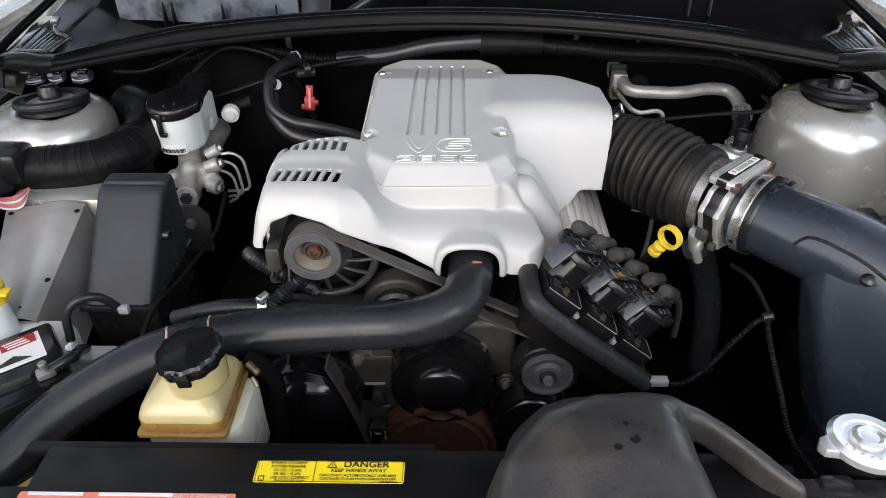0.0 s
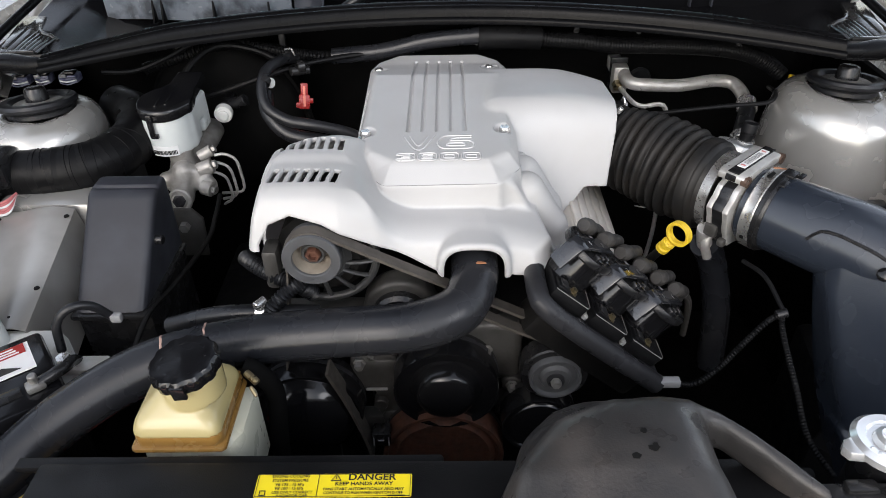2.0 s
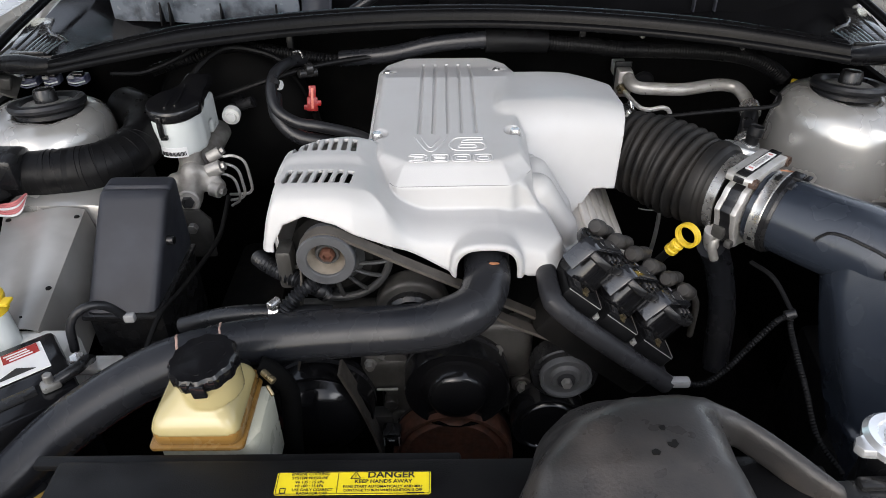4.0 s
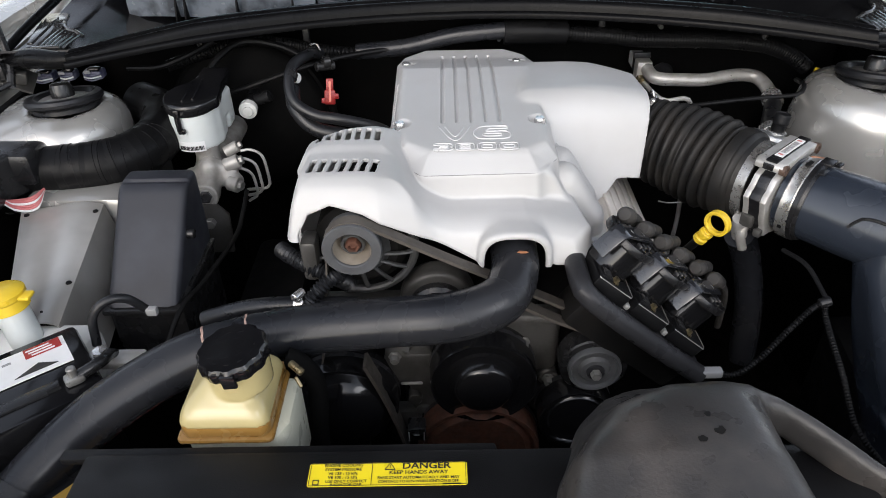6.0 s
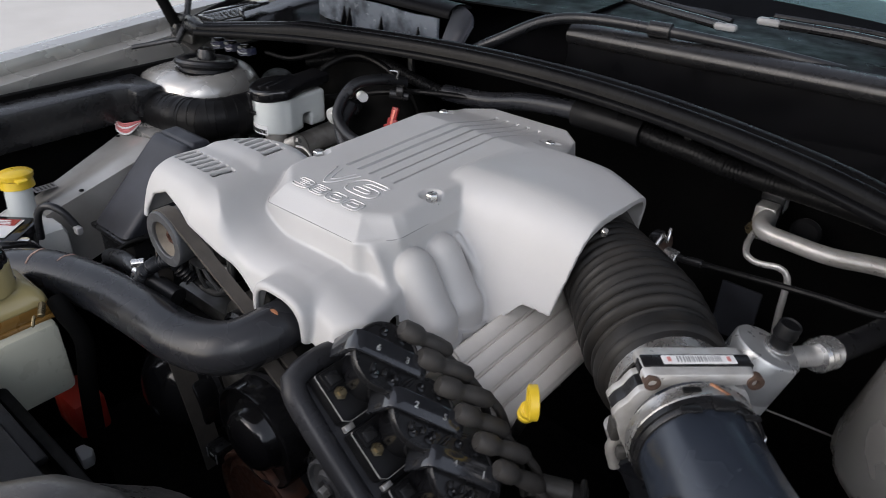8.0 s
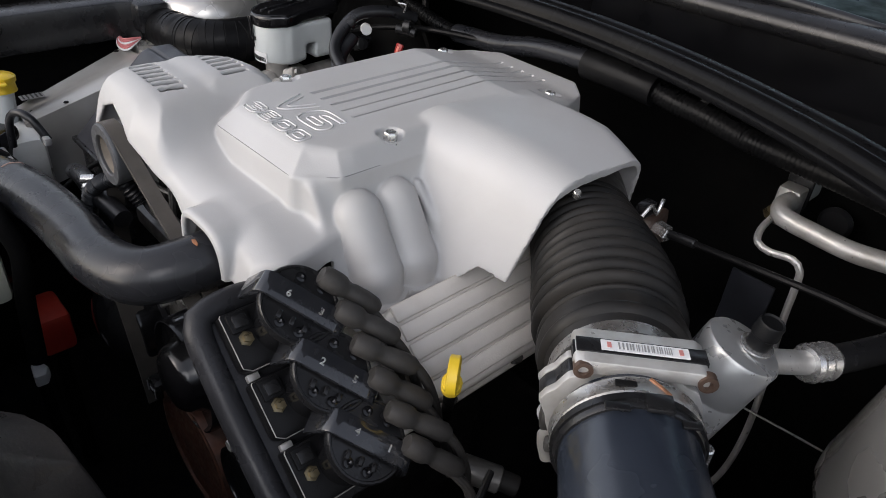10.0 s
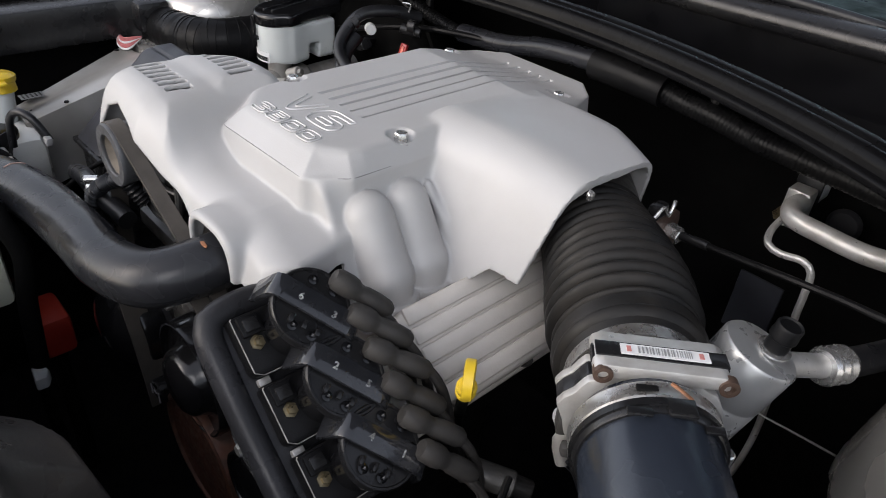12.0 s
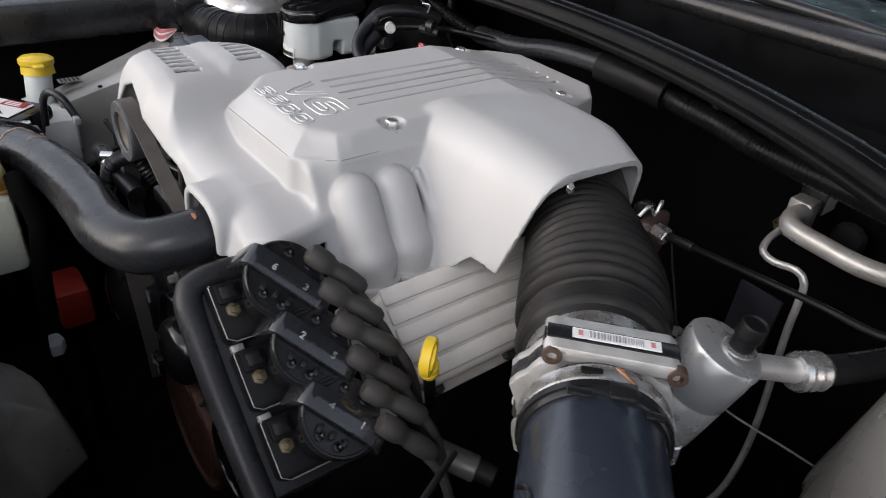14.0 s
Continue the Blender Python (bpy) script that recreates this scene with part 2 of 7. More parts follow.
def curve(pts, step=0.006):
    """A smooth line through the points, in even steps."""
    p = [Vector(q) for q in pts]
    p = [p[0] * 2 - p[1]] + p + [p[-1] * 2 - p[-2]]
    out = []
    for i in range(1, len(p) - 2):
        a, b, c, d = p[i - 1:i + 3]
        n = max(1, int((c - b).length / step))
        for k in range(n):
            t = k / n
            out.append(0.5 * (2 * b + (c - a) * t + (2 * a - 5 * b + 4 * c - d) * t * t + (3 * b - a - 3 * c + d) * t ** 3))
    return out + [p[-2]]


def thing(name, at, label, category, group="", kind=""):
    ob = new(name)
    ob.empty_display_size = 0.02
    ob.location = at
    return tagged(ob, label, category, group, kind)


def root_place(ob):
    p = Vector((0, 0, 0))
    while ob:
        p += Vector(ob.location)
        ob = ob.parent
    return p


def part(name, g, material, parent=None, label="", angle=35):
    """Links what g holds as one mesh under its parent."""
    me = bpy.data.meshes.new(name)
    o = root_place(parent)
    if isinstance(g, G):
        me.from_pydata([(x - o.x, y - o.y, z - o.z) for x, y, z in g.v], [], g.f)
    else:
        vs, fs = g
        me.from_pydata((vs - np.array(o[:])).tolist(), [], fs.tolist())
    me.update()
    me.shade_smooth()
    if angle:
        me.set_sharp_from_angle(angle=radians(angle))
    me.materials.append(material)
    ob = new(name, me)
    if parent:
        ob.parent = parent
    if label:
        tagged(ob, label)
    return ob


def solo(name, g, material, label, category, group="", kind="", angle=35):
    """A thing that is one single mesh."""
    return tagged(part(name, g, material, None, "", angle), label, category, group, kind)


# ---------- bodies from distance fields ----------
def smax(a, b, k):
    h = np.clip(0.5 + 0.5 * (a - b) / k, 0, 1)
    return b + (a - b) * h + k * h * (1 - h)


def smin(a, b, k):
    return -smax(-a, -b, k)


def poly2(x, y, poly):
    """Signed distance to a flat outline, below 0 inside."""
    d = np.full(x.shape, 1e9, dtype=np.float32)
    s = np.ones(x.shape, dtype=np.float32)
    n = len(poly)
    for i in range(n):
        (ax, ay), (bx, by) = poly[i], poly[i - 1]
        ex, ey = bx - ax, by - ay
        wx, wy = x - ax, y - ay
        t = np.clip((wx * ex + wy * ey) / (ex * ex + ey * ey), 0, 1)
        d = np.minimum(d, (wx - ex * t) ** 2 + (wy - ey * t) ** 2)
        c1, c2, c3 = y >= ay, y < by, ex * wy > ey * wx
        flip = (c1 & c2 & c3) | (~c1 & ~c2 & ~c3)
        s = np.where(flip, -s, s)
    return s * np.sqrt(d)


def capsule(x, y, z, a, b, r, r2=None):
    a, b = np.array(a), np.array(b)
    e = b - a
    t = np.clip(((x - a[0]) * e[0] + (y - a[1]) * e[1] + (z - a[2]) * e[2]) / (e @ e), 0, 1)
    rr = r if r2 is None else r + (r2 - r) * t
    return np.sqrt((x - a[0] - e[0] * t) ** 2 + (y - a[1] - e[1] * t) ** 2 + (z - a[2] - e[2] * t) ** 2) - rr


def rbox(x, y, z, c, h, r):
    qx, qy, qz = np.abs(x - c[0]) - h[0] + r, np.abs(y - c[1]) - h[1] + r, np.abs(z - c[2]) - h[2] + r
    return np.sqrt(np.maximum(qx, 0) ** 2 + np.maximum(qy, 0) ** 2 + np.maximum(qz, 0) ** 2) + np.minimum(np.maximum(qx, np.maximum(qy, qz)), 0) - r


def body(f, lo, hi, step):
    """The surface f = 0 as vertices and quads."""
    ax = [np.arange(lo[i] - step, hi[i] + step, step, dtype=np.float32) for i in range(3)]
    D = f(*np.meshgrid(*ax, indexing="ij")).astype(np.float32)
    S = D < 0
    n = [len(a) for a in ax]
    cnt = np.zeros([k - 1 for k in n], dtype=np.int8)
    corners = [(i, j, k) for i in (0, 1) for j in (0, 1) for k in (0, 1)]
    for i, j, k in corners:
        cnt += S[i:n[0] - 1 + i, j:n[1] - 1 + j, k:n[2] - 1 + k]
    act = np.argwhere((cnt > 0) & (cnt < 8))
    idx = -np.ones(cnt.shape, dtype=np.int64)
    idx[tuple(act.T)] = np.arange(len(act))
    val = np.stack([D[tuple((act + c).T)] for c in corners], 1)
    pos, tot = np.zeros((len(act), 3)), np.zeros(len(act))
    for a in range(8):
        for b in range(a + 1, 8):
            ca, cb = np.array(corners[a]), np.array(corners[b])
            if abs(ca - cb).sum() != 1:
                continue
            va, vb = val[:, a], val[:, b]
            on = (va < 0) != (vb < 0)
            t = np.where(on, va / np.where(on, va - vb, 1), 0)
            pos += np.where(on[:, None], ca + (cb - ca) * t[:, None], 0)
            tot += on
    V = np.array([ax[i][0] for i in range(3)]) + (act + pos / tot[:, None]) * step
    faces = []
    for d in range(3):
        e1, e2 = (d + 1) % 3, (d + 2) % 3
        sa = [slice(None)] * 3
        sb = [slice(None)] * 3
        sa[d], sb[d] = slice(0, -1), slice(1, None)
        ed = np.argwhere(S[tuple(sa)] != S[tuple(sb)])
        ed = ed[(ed[:, e1] > 0) & (ed[:, e2] > 0) & (ed[:, e1] < n[e1] - 1) & (ed[:, e2] < n[e2] - 1)]
        o1, o2 = np.zeros(3, int), np.zeros(3, int)
        o1[e1], o2[e2] = 1, 1
        q = np.stack([idx[tuple((ed - o1 - o2).T)], idx[tuple((ed - o2).T)], idx[tuple(ed.T)], idx[tuple((ed - o1).T)]], 1)
        inside = S[tuple(ed.T)]
        q[~inside] = q[~inside][:, ::-1]
        faces.append(q)
    for _ in range(2):
        e = step * 0.25
        p = V.T
        v0 = f(*p)
        g = np.stack([(f(p[0] + (i == 0) * e, p[1] + (i == 1) * e, p[2] + (i == 2) * e) - v0) / e for i in range(3)], 1)
        mv = -(v0 / np.maximum((g * g).sum(1), 0.2))[:, None] * g
        V = V + np.clip(mv, -step * 0.4, step * 0.4)
    return V, np.concatenate(faces)


# ---------- the setting ----------
g = G()
g.add([(-60, -60, 0), (60, -60, 0), (60, 60, 0), (-60, 60, 0)], [(0, 1, 2, 3)])
solo("ground", g, M_CONCRETE, "pale weathered concrete ground round the car", "ground", kind="structure")


def sheet(fn, nu, nv, thick=0.003):
    """A bent sheet with thickness: fn(u, v) gives places for u and v from 0 to 1."""
    vs, fs = [], []
    top = [[Vector(fn(i / nu, j / nv)) for j in range(nv + 1)] for i in range(nu + 1)]
    for s in (0, 1):
        for i in range(nu + 1):
            for j in range(nv + 1):
                a = top[min(i + 1, nu)][j] - top[max(i - 1, 0)][j]
                b = top[i][min(j + 1, nv)] - top[i][max(j - 1, 0)]
                nn = a.cross(b).normalized()
                vs.append(tuple(top[i][j] - nn * thick * s))
    w = nv + 1
    o = (nu + 1) * w
    for i in range(nu):
        for j in range(nv):
            fs.append((i * w + j, (i + 1) * w + j, (i + 1) * w + j + 1, i * w + j + 1))
            fs.append((o + i * w + j, o + i * w + j + 1, o + (i + 1) * w + j + 1, o + (i + 1) * w + j))
    for i in range(nu):
        for j, flip in ((0, 1), (nv, 0)):
            q = [i * w + j, (i + 1) * w + j, o + (i + 1) * w + j, o + i * w + j]
            fs.append(tuple(q[::-1] if not flip else q))
    for j in range(nv):
        for i, flip in ((0, 0), (nu, 1)):
            q = [i * w + j, i * w + j + 1, o + i * w + j + 1, o + i * w + j]
            fs.append(tuple(q if not flip else q[::-1]))
    return G().add(vs, fs)


# inner wings and the outer wings (fenders)
def wing(side):
    s = side

    def prof(u, v):
        y = -0.05 + 1.95 * v
        out = 0.70 + 0.045 * math.sin(math.pi * min(1, max(0, (y + 0.1) / 1.9)))
        z0 = 0.86 + 0.105 * min(1, max(0, (y + 0.05) / 1.2)) + 0.03 * max(0, y - 1.2)
        # across: inner gutter, raised lip, rounded crown, outer flank
        pts = [(-0.055, -0.05), (-0.053, -0.012), (-0.02, -0.010), (-0.018, 0.010), (0.02, 0.013), (0.055, 0.0), (0.075, -0.04), (0.10, -0.30), (0.08, -0.55)]
        k = u * (len(pts) - 1)
        i = min(int(k), len(pts) - 2)
        t = k - i
        return (s * (out + pts[i][0] * (1 - t) + pts[i + 1][0] * t), y, z0 + pts[i][1] * (1 - t) + pts[i + 1][1] * t)
    fn = prof if s < 0 else (lambda u, v: prof(u, 1 - v))
    return sheet(fn, 24, 40, 0.003)


solo("fender", wing(-1), M_PAINT, "silver-beige painted front fender edge along the engine bay", "fender", "fenders", "structure", 40)
solo("fender", wing(1), M_PAINT, "silver-beige painted front fender edge along the engine bay", "fender", "fenders", "structure", 40)

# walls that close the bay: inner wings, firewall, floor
# wing walls and firewall carry the bay's shade in their near-zero black
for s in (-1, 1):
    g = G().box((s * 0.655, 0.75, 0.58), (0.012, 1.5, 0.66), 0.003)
    solo("inner_wing_wall", g, M_MATT, "inner wing panel of the engine bay in a black deepened for shade", "panel", "inner wings", "structure")
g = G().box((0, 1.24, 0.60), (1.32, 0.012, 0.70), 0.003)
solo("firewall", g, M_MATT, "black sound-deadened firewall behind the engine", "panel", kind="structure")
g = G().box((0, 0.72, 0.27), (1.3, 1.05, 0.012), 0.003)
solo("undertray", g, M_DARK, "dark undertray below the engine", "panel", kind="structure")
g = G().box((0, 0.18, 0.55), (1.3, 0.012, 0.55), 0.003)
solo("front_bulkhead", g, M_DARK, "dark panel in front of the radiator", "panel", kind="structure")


# strut towers
def tower(side, cx, cy):
    s = side

    def f(x, y, z):
        u, v = (x - cx) * s, y - cy
        top = 0.912 - 0.10 * u
        rad = np.sqrt((u * (0.95 if s > 0 else np.where(u > 0, 0.50, 1.0))) ** 2 + (v * 0.85) ** 2)
        grow = (0.078 if s > 0 else 0.074) + np.clip(0.91 - z, 0, 1) * (0.16 if s > 0 else 0.05)
        dome = smax(rad - grow, z - top, 0.045)
        wallp = smax(smax(-u - 0.0, z - top + (0.02 if s > 0 else 0.006), 0.03), np.abs(v) - (0.085 if s > 0 else 0.078) - np.clip(0.91 - z, 0, 1) * (0.15 if s > 0 else 0.03), 0.04)
        d = smin(dome, wallp, 0.03)
        hollow = np.sqrt(u ** 2 + v ** 2) - 0.045
        d = smax(d, -np.maximum(hollow, 0.897 - z), 0.006)
        return np.maximum(np.maximum(d, u - 0.10), (0.745 if s > 0 else 0.79) - z)
    lo = (min(cx - s * 0.2, cx + s * 0.12), cy - 0.26, 0.5)
    hi = (max(cx - s * 0.2, cx + s * 0.12), cy + 0.26, 0.96)
    return body(f, lo, hi, 0.007)


for s, cx, cy in ((-1, -0.562, 0.953), (1, 0.572, 0.985)):
    solo("strut_tower", tower(s, cx, cy), M_PAINT, "rounded silver-beige painted suspension strut tower", "strut tower", "strut towers", "structure", 0)
    t = thing("strut_mount", (cx, cy, 0.905), "black rubber strut mount with a cap nut in the tower top", "strut mount", "strut mounts")
    m = pose(cx, cy, 0.906, -8, 3 * s, 0)
    g = G().lathe([(a * (0.73 if s > 0 else 0.735), b) for a, b in [(0.030, 0.0), (0.056, 0.0), (0.060, 0.002), (0.060, 0.007), (0.058, 0.009), (0.064, 0.010), (0.069, 0.013), (0.070, 0.017), (0.067, 0.021), (0.060, 0.0225), (0.052, 0.0215), (0.046, 0.017), (0.040, 0.014), (0.03, 0.012), (0.030, 0.0)]], m, 48)
    part("rubber_ring", g, M_RUBBER, t)
    g = G().lathe([(0.0, 0.010), (0.034, 0.010), (0.034, 0.016), (0.030, 0.018), (0.022, 0.0175), (0.019, 0.019), (0.0, 0.019)], m, 32)
    part("steel_plate", g, M_BOLT, t, "dull steel top plate")
    g = G().lathe([(0.0, 0.018), (0.0155, 0.018), (0.0150, 0.031), (0.0132, 0.036), (0.010, 0.038), (0.0, 0.038)], m, 28)
    part("cap", g, M_BLACK, t, "black dust cap")

# seal along the cowl and the tray behind it
def seal_y(x):
    return 1.084 - 0.59 * x * x


def seal(u, v):
    x = -0.526 + 1.05 * v
    drop = np.clip((-0.38 - x) / 0.14, 0, 1) * 0.011 + np.clip((x - 0.38) / 0.14, 0, 1) * 0.004
    pr = [(0.004, -0.016), (-0.003, -0.0155), (-0.002, -0.013), (0.003, -0.011), (0.005, -0.001), (0.008, 0.002), (0.011, 0.002), (0.012, 0.0), (0.015, 0.001), (0.017, 0.004), (0.023, 0.005), (0.027, 0.002), (0.028, -0.008)]
    k = u * (len(pr) - 1)
    i = min(int(k), len(pr) - 2)
    t = k - i
    return (x, seal_y(x) + pr[i][0] * (1 - t) + pr[i + 1][0] * t, 0.999 - float(drop) * (0.3 + (pr[i][1] + 0.016) / 0.022) + pr[i][1] * (1 - t) + pr[i + 1][1] * t)


cowl_seal = solo("cowl_seal", sheet(seal, 33, 70, 0.004), M_SEAL, "curved black rubber bonnet seal along the cowl edge", "seal", kind="structure", angle=60)
# thin pale beads draw the highlight lines of the seal's two lips
for u_, r_ in ((0.02, 0.0018), (0.76, 0.0022)):
    part("seal_bead", G().tube([Vector(seal(u_, k / 24)) + Vector((0, -0.0005, 0.0008)) for k in range(25)], r_, 8, 0.02), M_LIP_GLINT, cowl_seal, "pale grey bead painted as the seal lip's highlight")


def tray(u, v):
    x = -0.645 + 1.29 * v
    y0 = max(seal_y(x), 0.925) + 0.026
    y = y0 + (1.42 - y0) * u
    z = 0.988 - 0.065 * math.sin(math.pi * min(1, u * 1.15)) * (1 - 0.3 * abs(x)) * (1 - 0.75 * min(1, max(0, abs(x) - 0.50) / 0.08)) - 0.024 * min(1, max(0, abs(x) - 0.46) / 0.10) * min(1, u * 12) + 0.05 * u
    return (x, y, z)


solo("cowl_tray", sheet(tray, 20, 40, 0.003), M_TRAY, "wet gloss-black plastic cowl tray under the windscreen", "cowl", kind="structure")

# windscreen with the dark dashboard behind it
def screen(u, v):
    x = (-0.625 + 1.30 * v) * (1 - 0.10 * u)
    return (x, 1.42 + 0.78 * u - 0.28 * (x / 0.7) ** 2, 1.03 + 0.50 * u)


w = solo("windscreen", sheet(screen, 8, 16, 0.004), M_GLASS, "green-tinted raked windscreen above the cowl", "windscreen", kind="structure", angle=60)
w.visible_shadow = False
solo("screen_band", sheet(lambda u, v: tuple(Vector(screen(u * 0.055, v)) + Vector((0, -0.003, 0.0045))), 3, 24, 0.002), M_COWL, "black printed band along the windscreen's lower edge", "trim", kind="structure")


def dash(u, v):
    x = -0.60 + 1.25 * v
    return (x, 1.46 - 0.28 * (x / 0.7) ** 2 + 0.62 * u, 1.02 + 0.03 * math.sin(3 * u) - 0.05 * u)


solo("dashboard", sheet(dash, 8, 10, 0.004), M_DASH, "dark dashboard top behind the windscreen", "dashboard", kind="structure")


# painted pillar bases beside the windscreen
def pillar(u, v, s_=1):
    a_ = radians(-30 + 190 * u)
    y = 1.17 + 0.75 * v
    k = min(1.0, 0.08 + v * 3.5)
    x = 0.672 - 0.082 * v + 0.045 * k * math.cos(a_)
    return (s_ * x, y, 0.955 + 0.08 * min(1, v * 4) + 0.47 * max(0, v - 0.2) + 0.042 * k * math.sin(a_))


for s_ in (-1, 1):
    solo("windscreen_pillar", sheet((lambda u, v: pillar(u, v, -1)) if s_ < 0 else (lambda u, v: pillar(1 - u, v, 1)), 12, 18, 0.004), M_PAINT, "silver-beige painted pillar base beside the windscreen", "pillar", "pillars", "structure", 50)
    solo("wing_edge_seal", G().tube([(s_ * 0.662, 0.97, 0.957), (s_ * 0.646, 1.05, 0.984), (s_ * 0.630, 1.15, 1.006), (s_ * 0.615, 1.25, 1.028)], 0.0065, 12), M_SEAL, "black rubber strip along the wing edge", "seal", "wing edge seals", "structure")


# opened bonnet
def bonnet(u, v):
    x = -0.68 + 1.36 * v
    a = radians(61)
    s = 0.16 + 0.96 * u - 0.15 * (x / 0.7) ** 2 * (1 - u)
    h = 0.035 * (1 - (x / 0.7) ** 2)
    return (x, 1.235 - s * math.cos(a) - h * -math.sin(a), 1.02 + s * math.sin(a) + h * math.cos(a))


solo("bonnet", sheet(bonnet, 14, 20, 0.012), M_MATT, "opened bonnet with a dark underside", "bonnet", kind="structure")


# ---------- front panel over the radiator ----------
g = G().box((-0.02, 0.368, 0.832), (0.62, 0.082, 0.022), 0.005)
g.box((-0.175, 0.414, 0.832), (0.36, 0.012, 0.008), 0.003)
g.box((-0.03, 0.345, 0.806), (1.22, 0.07, 0.05), 0.01)
solo("radiator_support", g, M_PANEL, "black plastic radiator support panel at the front", "panel", kind="structure")
g = G().box((0.350, 0.376, 0.832), (0.205, 0.024, 0.010), 0.003)
g.box((0.334, 0.382, 0.838), (0.026, 0.012, 0.009), 0.003)
g.box((0.36, 0.367, 0.8375), (0.16, 0.003, 0.003), 0.001)
solo("front_trim", g, M_BLACK, "grey plastic trim strip at the front panel", "trim", kind="structure")
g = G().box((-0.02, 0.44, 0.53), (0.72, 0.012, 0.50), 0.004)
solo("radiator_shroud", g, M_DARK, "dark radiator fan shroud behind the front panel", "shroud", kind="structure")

# ---------- engine cover ----------
DECK = [(-0.060, 0.694), (0.066, 0.696), (0.091, 0.729), (0.094, 1.025), (0.084, 1.058), (0.056, 1.084), (-0.062, 1.084), (-0.092, 1.055), (-0.101, 1.02), (-0.098, 0.790), (-0.089, 0.731)]
FRONT = [(-0.190, 0.630), (0.104, 0.627), (0.119, 0.658), (0.104, 0.735), (0.09, 0.78), (-0.10, 0.775), (-0.150, 0.757), (-0.184, 0.70)]
ALT = [(-0.192, 0.632), (-0.100, 0.624), (-0.060, 0.640), (-0.078, 0.772), (-0.130, 0.768), (-0.165, 0.757), (-0.187, 0.720), (-0.193, 0.680)]
HUMP = [(-0.186, 0.706), (-0.092, 0.708), (-0.084, 0.768), (-0.130, 0.768), (-0.166, 0.760), (-0.184, 0.740)]
LOBE = [(0.05, 0.70), (0.25, 0.70), (0.25, 0.972), (0.17, 1.005), (0.05, 1.005)]
ARCH = [(-0.186, 0.80), (-0.184, 0.905), (-0.172, 0.926), (-0.150, 0.935), (-0.118, 0.927), (0.012, 0.858), (0.012, 0.80)]
SKIRT = [(-0.117, 0.785), (-0.09, 0.785), (-0.09, 0.875), (-0.107, 0.875)]


def outset(poly, d):
    """The outline moved outwards by d, for a counter-clockwise outline."""
    out = []
    for i in range(len(poly)):
        a, b, c = Vector(poly[i - 1]), Vector(poly[i]), Vector(poly[(i + 1) % len(poly)])
        n1, n2 = (b - a).normalized(), (c - b).normalized()
        n1, n2 = Vector((n1.y, -n1.x)), Vector((n2.y, -n2.x))
        m_ = (n1 + n2).normalized()
        out.append(b + m_ * d / max(0.5, m_.dot(n1)))
    return out


DECK_IN = [tuple(p) for p in outset(DECK, -0.008)]
ALT_IN = [tuple(p) for p in outset(ALT, -0.010)]
HUMP_IN = [tuple(p) for p in outset(HUMP, -0.008)]


def deck_top(y):
    return 0.9525 - np.maximum(y - 0.958, 0) * 0.23


